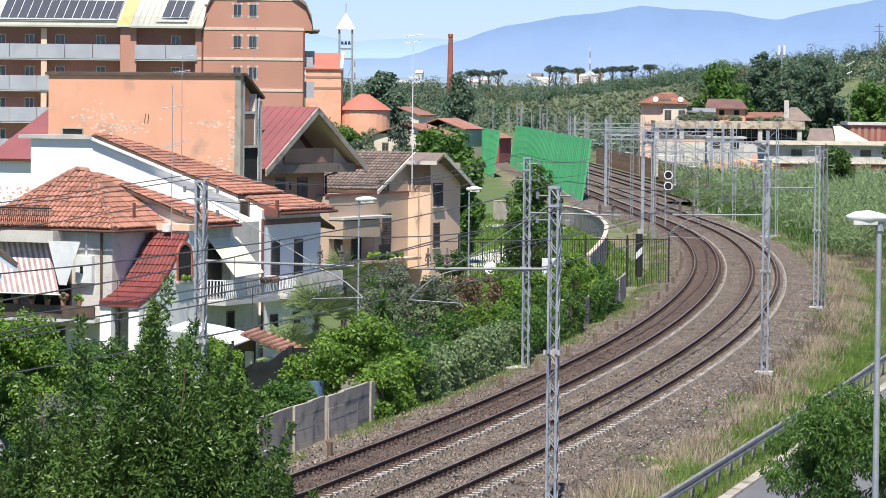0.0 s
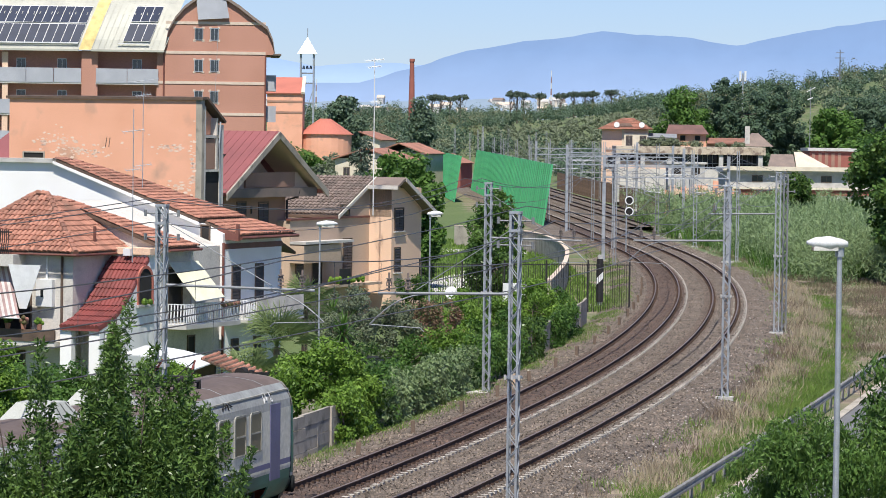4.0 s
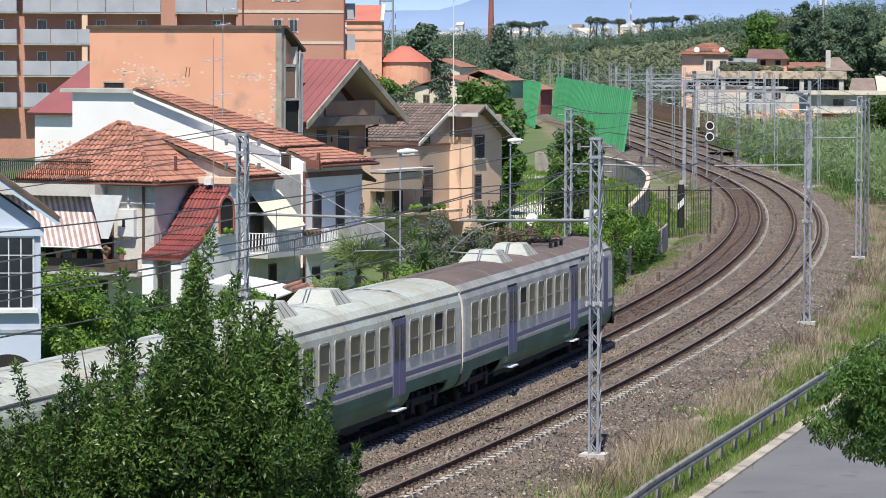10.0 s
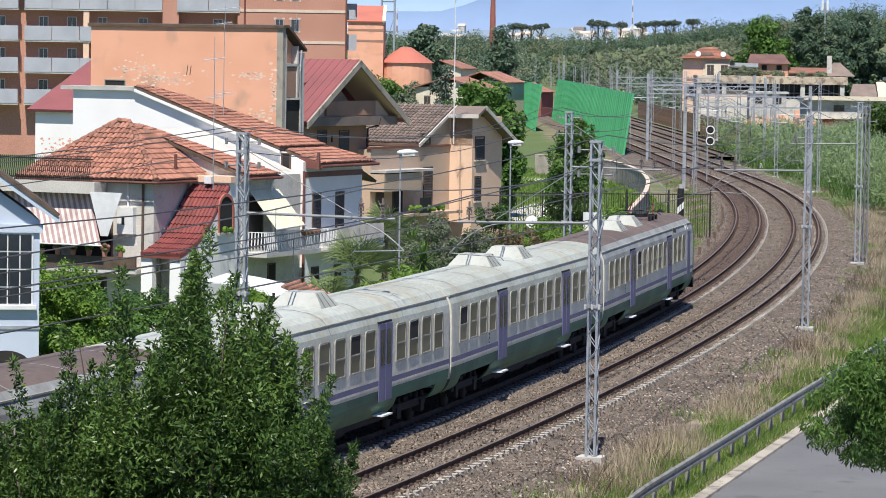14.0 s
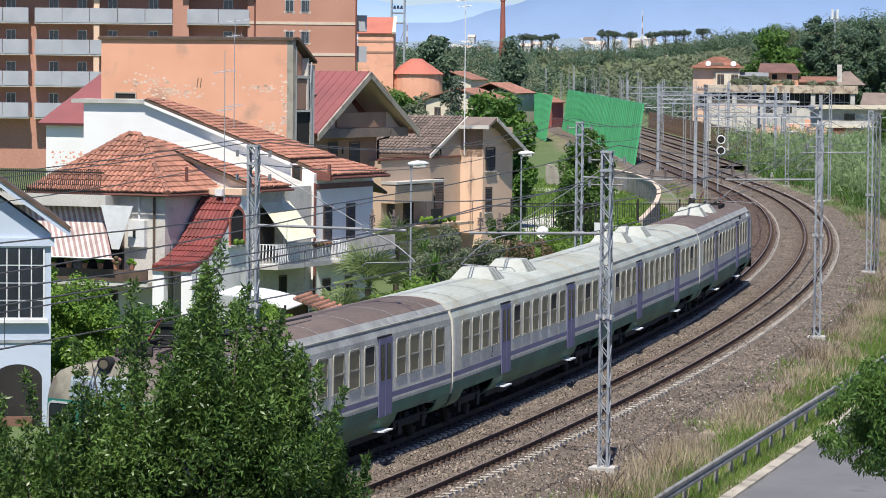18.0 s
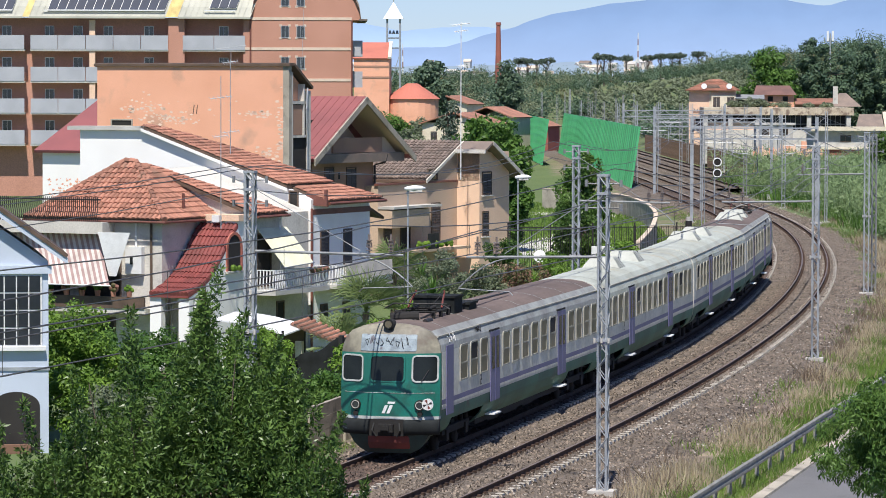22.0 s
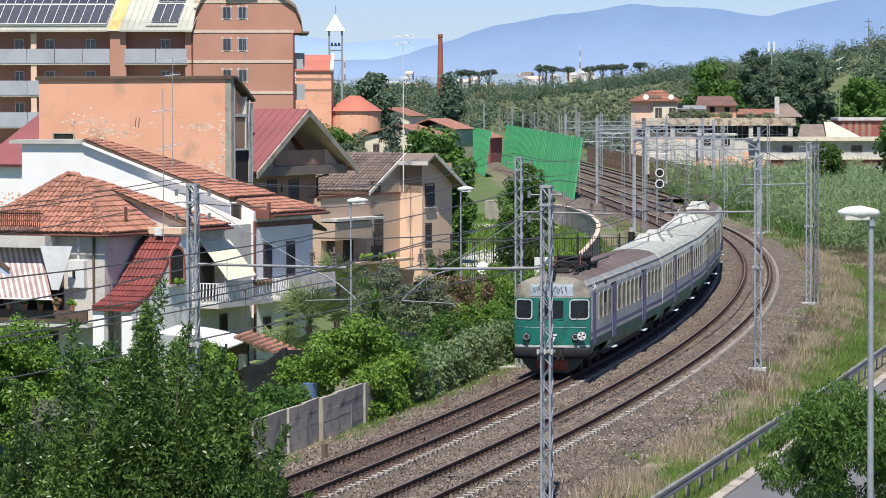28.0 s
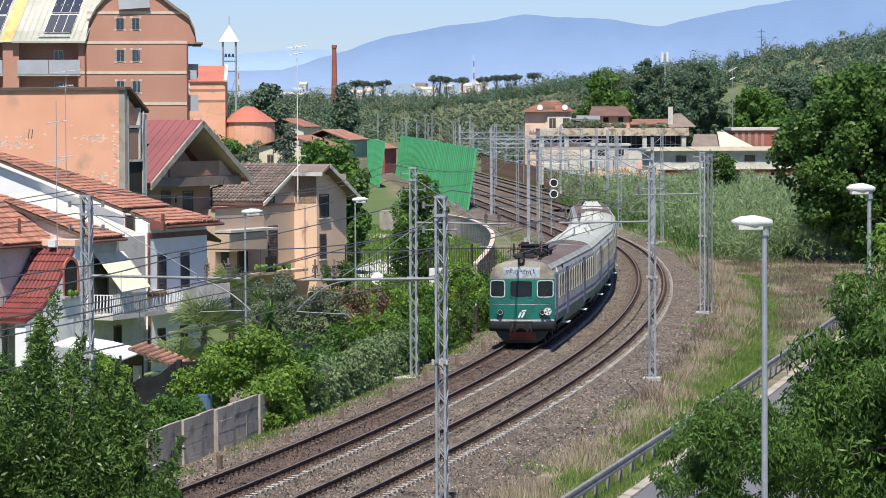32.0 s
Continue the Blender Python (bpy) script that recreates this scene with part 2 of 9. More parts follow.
# train
M["t_cream"] = surf("train_ivory_paint", (0.70, 0.67, 0.58), (0.56, 0.54, 0.47), 0.5, scale=0.5, fine=8, bump=0.05, stain=((0.30, 0.29, 0.25), 0.60, 0.80, 1.1))
M["t_purple"] = surf("train_blue_violet_paint", (0.145, 0.138, 0.26), (0.11, 0.105, 0.20), 0.5, scale=0.8, bump=0.05)
M["t_skirt"] = surf("train_green_skirt", (0.078, 0.205, 0.130), (0.056, 0.130, 0.088), 0.6, scale=0.6, bump=0.05, stain=((0.10, 0.085, 0.07), 0.55, 0.75, 1.5))
M["t_roof"] = surf("train_brown_roof", (0.155, 0.115, 0.10), (0.11, 0.082, 0.072), 0.85, scale=0.4, fine=6, bump=0.1)
M["t_edge"] = surf("train_silver_roof_edge", (0.33, 0.34, 0.33), (0.22, 0.22, 0.21), 0.65, 0.0, scale=0.9, fine=8, bump=0.05)
M["t_pale"] = surf("train_pale_roof", (0.46, 0.49, 0.44), (0.37, 0.38, 0.32), 0.6, scale=0.35, fine=6, bump=0.05, stain=((0.42, 0.34, 0.20), 0.58, 0.78, 0.7))
M["t_teal"] = surf("train_teal_paint", (0.013, 0.165, 0.125), (0.016, 0.115, 0.088), 0.4, scale=1.2, bump=0.05, stain=((0.02, 0.075, 0.06), 0.58, 0.75, 2.5))
M["t_cabglass"] = surf("cab_glass", (0.018, 0.022, 0.021), (0.012, 0.015, 0.015), 0.2, scale=1.5, bump=0, spec=0.25)
M["t_hood"] = surf("train_grimy_hood", (0.27, 0.25, 0.19), (0.155, 0.14, 0.11), 0.6, scale=1.8, fine=9, bump=0.05, stain=((0.16, 0.12, 0.10), 0.55, 0.70, 2.2))
M["t_chin"] = surf("train_dark_chin", (0.022, 0.055, 0.048), (0.018, 0.030, 0.027), 0.6, scale=2)
M["t_line"] = surf("train_dull_white", (0.55, 0.56, 0.53), (0.36, 0.38, 0.36), 0.55, scale=3)
M["t_glass"] = surf("train_window_glass", (0.135, 0.118, 0.085), (0.080, 0.070, 0.052), 0.3, scale=0.7, bump=0, spec=0.3, rand=0.35)
M["t_frame"] = surf("train_window_frame", (0.38, 0.365, 0.31), (0.27, 0.26, 0.22), 0.6, scale=2)
M["t_dark"] = surf("train_underframe", (0.018, 0.016, 0.015), (0.012, 0.011, 0.010), 0.9, scale=2)
M["t_red"] = surf("train_red_apron", (0.20, 0.04, 0.03), (0.13, 0.035, 0.028), 0.7, scale=2)
M["t_grey"] = surf("train_grey_bumper", (0.024, 0.027, 0.028), (0.015, 0.017, 0.017), 0.9, scale=2, spec=0.15)
M["t_vent"] = surf("train_vent_white", (0.44, 0.45, 0.41), (0.34, 0.35, 0.31), 0.6, scale=1.5)
M["t_graf"] = surf("train_scrawled_panel", (0.30, 0.36, 0.40), (0.19, 0.23, 0.26), 0.6, scale=4, stain=((0.13, 0.13, 0.15), 0.60, 0.66, 5.0))
M["lamp_glass"] = surf("lamp_glass", (0.72, 0.70, 0.64), None, 0.15, bump=0)
# plants
M["leaf_dark"] = leafy("dark_leaves", (0.014, 0.044, 0.010), (0.160, 0.265, 0.062), rough=0.33)
M["leaf_road"] = leafy("roadside_tree_leaves", (0.034, 0.088, 0.020), (0.155, 0.265, 0.060), rough=0.4)
M["leaf_mid"] = leafy("green_leaves", (0.038, 0.098, 0.020), (0.140, 0.255, 0.050))
M["leaf_light"] = leafy("light_green_leaves", (0.075, 0.155, 0.022), (0.235, 0.375, 0.060))
M["leaf_grey"] = leafy("grey_green_leaves", (0.105, 0.135, 0.085), (0.240, 0.280, 0.170))
# distant green made paler and bluer: haze mixed into the leaf colour
M["leaf_far"] = leafy("hazed_far_leaves", (0.070, 0.118, 0.080), (0.160, 0.225, 0.135), trans=0.25, island=0.2)
M["leaf_cane"] = leafy("cane_leaves", (0.15, 0.225, 0.095), (0.33, 0.435, 0.215))
M["leaf_pale"] = leafy("variegated_leaves", (0.090, 0.160, 0.055), (0.33, 0.415, 0.205), island=0.6)
# wood green greyed towards blue, again haze put into the base colour
M["leaf_wood"] = leafy("hazed_wood_leaves", (0.050, 0.090, 0.060), (0.115, 0.175, 0.095), trans=0.25, island=0.2)
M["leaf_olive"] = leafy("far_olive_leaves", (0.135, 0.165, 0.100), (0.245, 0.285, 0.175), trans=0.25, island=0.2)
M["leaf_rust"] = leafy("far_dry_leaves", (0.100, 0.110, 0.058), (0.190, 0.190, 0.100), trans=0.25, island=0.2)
M["leaf_palm"] = leafy("palm_fronds", (0.10, 0.15, 0.05), (0.29, 0.36, 0.15), island=0.4)
M["leaf_pine"] = leafy("pine_needles", (0.065, 0.095, 0.072), (0.120, 0.160, 0.115), trans=0.1)
M["straw"] = leafy("dry_grass", (0.30, 0.24, 0.155), (0.58, 0.50, 0.35), trans=0.3, rough=0.8)
M["weed"] = leafy("dry_brown_weed", (0.13, 0.095, 0.07), (0.25, 0.195, 0.14), trans=0.2, rough=0.8)
M["grass"] = leafy("green_grass", (0.095, 0.175, 0.032), (0.225, 0.335, 0.075), trans=0.3)
M["bank"] = leafy("dull_bank_grass", (0.095, 0.125, 0.050), (0.215, 0.235, 0.115), trans=0.3)
M["flower"] = leafy("pink_flowers", (0.060, 0.115, 0.030), (0.42, 0.20, 0.17), island=0.7, trans=0.3)


# ---- mesh helpers ----
class G:
    """Points and faces of one part."""

    def __init__(self):
        self.v, self.f, self.m = [], [], []

    def add(self, vs, fs, mi=0, mat=None):
        o = len(self.v)
        self.v += [tuple(mat @ Vector(p)) for p in vs] if mat else [tuple(p) for p in vs]
        self.f += [tuple(i + o for i in f) for f in fs]
        self.m += [mi] * len(fs)
        return self

    def box(self, x0, x1, y0, y1, z0, z1, mi=0, mat=None):
        vs = [(x, y, z) for z in (z0, z1) for x, y in ((x0, y0), (x1, y0), (x1, y1), (x0, y1))]
        return self.add(vs, [(3, 2, 1, 0), (4, 5, 6, 7), (0, 1, 5, 4), (1, 2, 6, 5), (2, 3, 7, 6), (3, 0, 4, 7)], mi, mat)

    def cyl(self, p, q, r, r2=None, n=8, mi=0, caps=True):
        p, q = Vector(p), Vector(q)
        r2 = r if r2 is None else r2
        d = (q - p).normalized()
        a = d.cross(Vector((0, 0, 1)) if abs(d.z) < 0.9 else Vector((1, 0, 0))).normalized()
        b = d.cross(a)
        vs = []
        for c, rr in ((p, r), (q, r2)):
            vs += [c + (a * math.cos(2 * math.pi * i / n) + b * math.sin(2 * math.pi * i / n)) * rr for i in range(n)]
        fs = [(i, (i + 1) % n, n + (i + 1) % n, n + i) for i in range(n)]
        if caps:
            fs += [tuple(range(n - 1, -1, -1)), tuple(range(n, 2 * n))]
        return self.add(vs, fs, mi)

    def tube(self, pts, r, n=6, mi=0):
        """A round bar bent along the points, in one piece."""
        pts = [Vector(p) for p in pts]
        rings, a = [], None
        for i, p in enumerate(pts):
            d = (pts[min(i + 1, len(pts) - 1)] - pts[max(i - 1, 0)]).normalized()
            if a is None:
                a = d.cross(Vector((0, 0, 1)) if abs(d.z) < 0.9 else Vector((1, 0, 0))).normalized()
            a = (a - d * a.dot(d)).normalized()
            b = d.cross(a)
            rings.append([p + (a * math.cos(2 * math.pi * k / n) + b * math.sin(2 * math.pi * k / n)) * r for k in range(n)])
        return self.loft(rings, mi)

    def ex(self, pts, vec, mi=0, mat=None):
        """A flat polygon pushed along vec to a solid."""
        n = len(pts)
        vec = Vector(vec)
        vs = [Vector(p) for p in pts] + [Vector(p) + vec for p in pts]
        fs = [tuple(range(n - 1, -1, -1)), tuple(range(n, 2 * n))] + [(i, (i + 1) % n, n + (i + 1) % n, n + i) for i in range(n)]
        return self.add(vs, fs, mi, mat)

    def slab(self, pts, t, mi=0):
        """A flat polygon with thickness t below it."""
        a, b, c = Vector(pts[0]), Vector(pts[1]), Vector(pts[2])
        nn = (b - a).cross(c - a).normalized()
        if nn.z < 0:
            nn = -nn
        return self.ex(pts, -nn * t, mi)

    def ball(self, c, rx, ry=None, rz=None, n=10, k=6, mi=0):
        ry, rz = ry or rx, rz or rx
        vs = [(c[0] + rx * math.sin(math.pi * j / k) * math.cos(2 * math.pi * i / n), c[1] + ry * math.sin(math.pi * j / k) * math.sin(2 * math.pi * i / n), c[2] + rz * math.cos(math.pi * j / k)) for j in range(k + 1) for i in range(n)]
        fs = [(j * n + i, (j + 1) * n + i, (j + 1) * n + (i + 1) % n, j * n + (i + 1) % n) for j in range(k) for i in range(n)]
        return self.add(vs, fs, mi)

    def loft(self, rings, mi=0, closed=True, caps=True, ring_mi=None):
        n = len(rings[0])
        o = len(self.v)
        for r in rings:
            self.v += [tuple(p) for p in r]
        for j in range(len(rings) - 1):
            for i in range(n if closed else n - 1):
                self.f.append((o + j * n + i, o + j * n + (i + 1) % n, o + (j + 1) * n + (i + 1) % n, o + (j + 1) * n + i))
                self.m.append(ring_mi[i] if ring_mi else mi)
        if caps:
            self.f += [tuple(o + i for i in range(n - 1, -1, -1)), tuple(o + (len(rings) - 1) * n + i for i in range(n))]
            self.m += [mi, mi]
        return self


def mesh_of(name, g, mats, smooth=False):
    me = bpy.data.meshes.new(name)
    me.from_pydata(g.v, [], g.f)
    for m in mats if isinstance(mats, (list, tuple)) else [mats]:
        me.materials.append(M[m] if isinstance(m, str) else m)
    me.polygons.foreach_set("material_index", g.m)
    b = bmesh.new()
    b.from_mesh(me)
    bmesh.ops.recalc_face_normals(b, faces=b.faces) if len(b.faces) < 4000 else None
    b.to_mesh(me)
    b.free()
    if smooth:
        me.polygons.foreach_set("use_smooth", [True] * len(me.polygons))
    return me


def part(name, g, mats, parent=None, label="", smooth=False, at=None):
    me = g if isinstance(g, bpy.types.Mesh) else mesh_of(name, g, mats, smooth)
    ob = new(name, me)
    if parent:
        ob.parent = parent
    if at is not None:
        ob.matrix_basis = at
    if label:
        ob["label"] = label
    return ob


def thing(name, label, category, m=None, group=""):
    ob = new(name)
    ob.empty_display_size = 0.3
    if m is not None:
        ob.matrix_basis = m
    return tagged(ob, label, category, group)


def structure(name, g, mats, label="", smooth=False):
    return tagged(part(name, g, mats, None, label, smooth), kind="structure")


def fast_mesh(name, verts, quads, mat):
    """A mesh from arrays of points and four-cornered faces."""
    me = bpy.data.meshes.new(name)
    me.vertices.add(len(verts))
    me.vertices.foreach_set("co", np.asarray(verts, dtype=np.float32).ravel())
    me.loops.add(len(quads) * 4)
    me.loops.foreach_set("vertex_index", np.asarray(quads, dtype=np.int32).ravel())
    me.polygons.add(len(quads))
    me.polygons.foreach_set("loop_start", np.arange(0, len(quads) * 4, 4, dtype=np.int32))
    me.materials.append(M[mat] if isinstance(mat, str) else mat)
    me.update(calc_edges=True)
    return me


# ---- the railway's line: an arc that runs out into a straight ----
CX, CY, R0, S1 = -770.0, 283.0, 790.97, 20.0
QL, QR = -1.80, 1.80                   # the two track centres


def on_line(s, q, z=0.0):
    a = min(s, S1) / R0
    p = Vector((CX + (R0 + q) * math.cos(a), CY + (R0 + q) * math.sin(a), z))
    return p + Vector((-math.sin(a), math.cos(a), 0)) * max(0.0, s - S1)


def line_pose(s, q, z=0.0, turn=0.0):
    p = on_line(s, q, z)
    return pose(p.x, p.y, p.z, 0, 0, math.degrees(min(s, S1) / R0) + turn)


def s_of_y(y, q=0.0):
    for s in np.arange(-283, 600, 0.5):
        if on_line(s, q).y >= y:
            return float(s)
    return 600.0


# ---- ground: one sheet to the horizon ----
def step(a, b, v):
    t = min(1.0, max(0.0, (v - a) / (b - a)))
    return t * t * (3 - 2 * t)


def q_of(x, y):
    """Distance from the railway's middle line, to the right."""
    a = S1 / R0
    if (x - CX) * -math.sin(a) + (y - CY) * math.cos(a) > 0 and y > CY:
        return (x - CX) * math.cos(a) + (y - CY) * math.sin(a) - R0
    return math.hypot(x - CX, y - CY) - R0


def rail_x(y):
    """Where the crash barrier beside the road runs."""
    return float(np.interp(y, [20, 60, 85.3, 97.6, 112.9, 129.8, 143.3, 200, 300], [-8.6, -1.2, 4.14, 7.11, 10.79, 14.87, 17.99, 31.2, 54.5]))


def ground_z(x, y):
    q = q_of(x, y)
    z = -0.62
    if abs(q) < 6.5:
        z = -0.55
    if q > 6.5:
        z = -0.55 - 0.35 * step(6.2, 8.0, q)
    if q < -6.5:
        z = -0.55 - 0.1 * step(6.5, 12, -q) - 1.0 * step(7.5, 13, -q) * step(95, 120, y) * (1 - step(190, 230, y))
    hill = 20 * step(30, 180, x * min(1.0, 1000 / max(y, 1)) + 8) * step(420, 1100, y) + 3 * step(35, 110, x) * step(220, 480, y)
    hill += 9 * step(140, 420, x) * step(300, 900, y)
    lift = 11.5 * step(650, 1600, y) * step(-400, 0, x + 100)
    if y > 60:
        z += hill + lift + 0.12 * noise.noise((x * 0.11, y * 0.07, 0)) * step(8, 14, abs(q))
    return z


def make_ground():
    xs = np.unique(np.concatenate([-np.geomspace(36, 3200, 26)[::-1], np.arange(-35, 61, 1.5), np.geomspace(61, 3200, 30)]))
    ys = np.unique(np.concatenate([np.linspace(-400, 20, 8), np.arange(30, 340, 3.0), np.geomspace(340, 4900, 60)]))
    v = [(x, y, ground_z(x, y)) for y in ys for x in xs]
    n = len(xs)
    f = [(j * n + i, j * n + i + 1, (j + 1) * n + i + 1, (j + 1) * n + i) for j in range(len(ys) - 1) for i in range(n - 1)]
    me = fast_mesh("ground", v, f, ground_material())
    att = me.attributes.new("cover", "FLOAT", "POINT")
    cover = []
    for x, y, z in v:
        q = q_of(x, y)
        c = 0.75
        if 4 < q < 9.5:
            c = 0.10 + 0.35 * step(7.5, 9.5, q)
        elif 9.5 <= q < 30:
            c = 0.55 if y < 140 else 0.38
        elif -9 < q < -4:
            c = 0.45
        elif abs(q) <= 4:
            c = 0.0
        if y > 260 and q > 5:
            c = 0.6
        cover.append(c)
    att.data.foreach_set("value", cover)
    me.polygons.foreach_set("use_smooth", [True] * len(me.polygons))
    return tagged(new("ground", me), "earth with patchy green and dry grass", kind="structure")


def ground_material():
    m = surf("ground_cover", (0.235, 0.185, 0.135), (0.175, 0.135, 0.10), 0.98, scale=0.6, fine=6, bump=0.7, bscale=0.08, stain=((0.33, 0.27, 0.19), 0.5, 0.7, 0.9))
    n, l = m.node_tree.nodes, m.node_tree.links
    hs = [x for x in n if x.type == "HUE_SAT"][0]
    src = hs.inputs["Color"].links[0].from_socket
    at, ns, co = n.new("ShaderNodeAttribute"), n.new("ShaderNodeTexNoise"), n.new("ShaderNodeTexCoord")
    at.attribute_name = "cover"
    ns.inputs["Scale"].default_value, ns.inputs["Detail"].default_value = 0.25, 9
    l.new(co.outputs["Object"], ns.inputs["Vector"])
    ad = n.new("ShaderNodeMath")
    l.new(at.outputs["Fac"], ad.inputs[0])
    l.new(ns.outputs["Fac"], ad.inputs[1])
    mr = n.new("ShaderNodeMapRange")
    mr.inputs["From Min"].default_value, mr.inputs["From Max"].default_value = 0.82, 1.12
    l.new(ad.outputs[0], mr.inputs["Value"])
    n2 = n.new("ShaderNodeTexNoise")
    n2.inputs["Scale"].default_value, n2.inputs["Detail"].default_value = 0.05, 8
    l.new(co.outputs["Object"], n2.inputs["Vector"])
    gr = n.new("ShaderNodeMix")
    gr.data_type = "RGBA"
    gr.inputs["A"].default_value, gr.inputs["B"].default_value = (0.060, 0.105, 0.028, 1), (0.135, 0.175, 0.060, 1)
    l.new(n2.outputs["Fac"], gr.inputs["Factor"])
    mx = n.new("ShaderNodeMix")
    mx.data_type = "RGBA"
    l.new(mr.outputs["Result"], mx.inputs["Factor"])
    l.new(src, mx.inputs["A"])
    l.new(gr.outputs["Result"], mx.inputs["B"])
    l.new(mx.outputs["Result"], hs.inputs["Color"])
    return m


def sweep(name, profile, s0, s1, ds, mats, ring_mi=None, label="", wob=0.0):
    """A profile of (q, z) drawn along the line as one piece of the setting."""
    g = G()
    ss = np.arange(s0, s1 + ds, ds)
    rng = random.Random(7)
    rings = [[on_line(s, q + rng.uniform(-wob, wob), z + rng.uniform(-wob, wob) * 0.4) for q, z in profile] for s in ss]
    g.loft(rings, closed=False, caps=False, ring_mi=ring_mi)
    return structure(name, g, mats, label, True)


def make_line():
    sweep("ballast_bed", [(-5.6, -0.56), (-4.7, -0.33), (-3.35, -0.24), (-3.1, -0.172), (-0.60, -0.158), (-0.40, -0.30), (0.25, -0.27), (0.50, -0.185), (3.00, -0.158), (3.2, -0.34), (4.6, -0.42), (6.2, -0.62)],
          -262, 330, 1.2, ["ballast", "rust_ballast"], [0, 0, 0, 1, 0, 0, 0, 0, 0, 0, 0], "grey and rusty crushed-stone railway ballast", 0.012)
    # each track: two rails, sleepers, fastenings
    prof = [(-0.07, -0.175), (0.07, -0.175), (0.07, -0.16), (0.012, -0.145), (0.012, -0.045), (0.036, -0.035), (0.036, -0.004), (0.028, 0.0), (-0.028, 0.0), (-0.036, -0.004), (-0.036, -0.035), (-0.012, -0.045), (-0.012, -0.145), (-0.07, -0.16)]
    mi = [0] * 14
    for i in (6, 7, 8):
        mi[i] = 1
    sl = G()
    for x0, x1, z1 in ((-1.3, -0.45, -0.165), (-0.45, 0.45, -0.19), (0.45, 1.3, -0.165)):
        sl.add([(x0, -0.17, -0.36), (x1, -0.17, -0.36), (x1, 0.17, -0.36), (x0, 0.17, -0.36), (x0 + 0.01, -0.145, z1), (x1 - 0.01, -0.145, z1), (x1 - 0.01, 0.145, z1), (x0 + 0.01, 0.145, z1)],
               [(4, 5, 6, 7), (0, 1, 5, 4), (1, 2, 6, 5), (2, 3, 7, 6), (3, 0, 4, 7)], 0 if x1 < 1 else 1)
    sl.add([(1.10, -0.147, -0.150), (1.30, -0.147, -0.150), (1.30, 0.147, -0.150), (1.10, 0.147, -0.150)], [(0, 1, 2, 3)], 1)
    sl_me = mesh_of("sleeper", sl, ["sleeper_dirty", "sleeper"])
    for q, lab in ((QL, "rust-stained railway track on concrete sleepers"), (QR, "ballasted railway track with worn steel rails")):
        track = thing("railway_track", lab, "railway track", group="parallel railway tracks")
        for off in (-0.75, 0.75):
            g = G()
            g.loft([[on_line(s, q + off + u, w) for u, w in prof] for s in np.arange(-262, 332, 3.0)], ring_mi=mi, caps=False)
            part("rail", g, ["rail", "railtop"], track)
        # fastenings along both rails
        fg = G()
        for k, s in enumerate(np.arange(-215, 60, 0.6)):
            mt = line_pose(s, q)
            for off in (-0.75, 0.75):
                for d in (-0.11, 0.11):
                    fg.box(off + d - 0.05, off + d + 0.05, -0.06, 0.06, -0.17, -0.10, 0, mt)
        tagged(part("rail_fastening", fg, "rail", track), kind="stuff")
        rest = G()
        ss = np.arange(-261, 330, 0.6)
        near = [s for s in ss if -212 < s < -38]
        for s in ss:
            if not -212 < s < -38:
                mt = line_pose(s, q)
                o = len(rest.m)
                rest.add(sl.v, sl.f, 0, mt)
                rest.m[o:] = sl.m
        tagged(part("sleeper", rest, ["sleeper_dirty", "sleeper"], track), kind="stuff")
        for s in near:
            part("sleeper", sl_me, None, track, at=line_pose(s, q))
    # side track and sidings further out, on the right
    for q in (6.2, 10.0):
        track = thing("railway_track", "station siding with rusty rails beside the main line", "railway track", group="station sidings")
        bed = G()
        bed.loft([[on_line(s, q + u, w) for u, w in ((-1.9, -0.5), (-1.5, -0.2), (1.5, -0.2), (1.9, -0.5))] for s in np.arange(85, 330, 6)], closed=False, caps=False)
        part("ballast", bed, "ballast", track)
        for off in (-0.75, 0.75):
            g = G()
            g.loft([[on_line(s, q + off + u, w) for u, w in prof] for s in np.arange(85, 330, 8.0)], ring_mi=mi, caps=False)
            part("rail", g, ["rail", "railtop"], track)
    # pale stones scattered over the ballast
    rng = random.Random(3)
    g = G()
    for _ in range(3000):
        s, q = -205 + 270 * rng.random() ** 1.3, rng.choice((rng.uniform(-4.9, 5.2), rng.uniform(-1.2, 1.2), rng.uniform(3.2, 5.8)))
        r = rng.uniform(0.018, 0.042)
        c = on_line(s, q, -0.21 - (0.12 if abs(q) > 3.3 or abs(q) < 0.6 else 0) + r * 0.4)
        g.add([(c.x - r, c.y, c.z), (c.x, c.y - r, c.z), (c.x + r * 1.2, c.y, c.z), (c.x, c.y + r, c.z), (c.x, c.y, c.z + r)], [(0, 1, 4), (1, 2, 4), (2, 3, 4), (3, 0, 4)])
    tagged(part("loose_stones", g, "stone", None, "scattered pale stones on the ballast"), category="stones", kind="stuff")


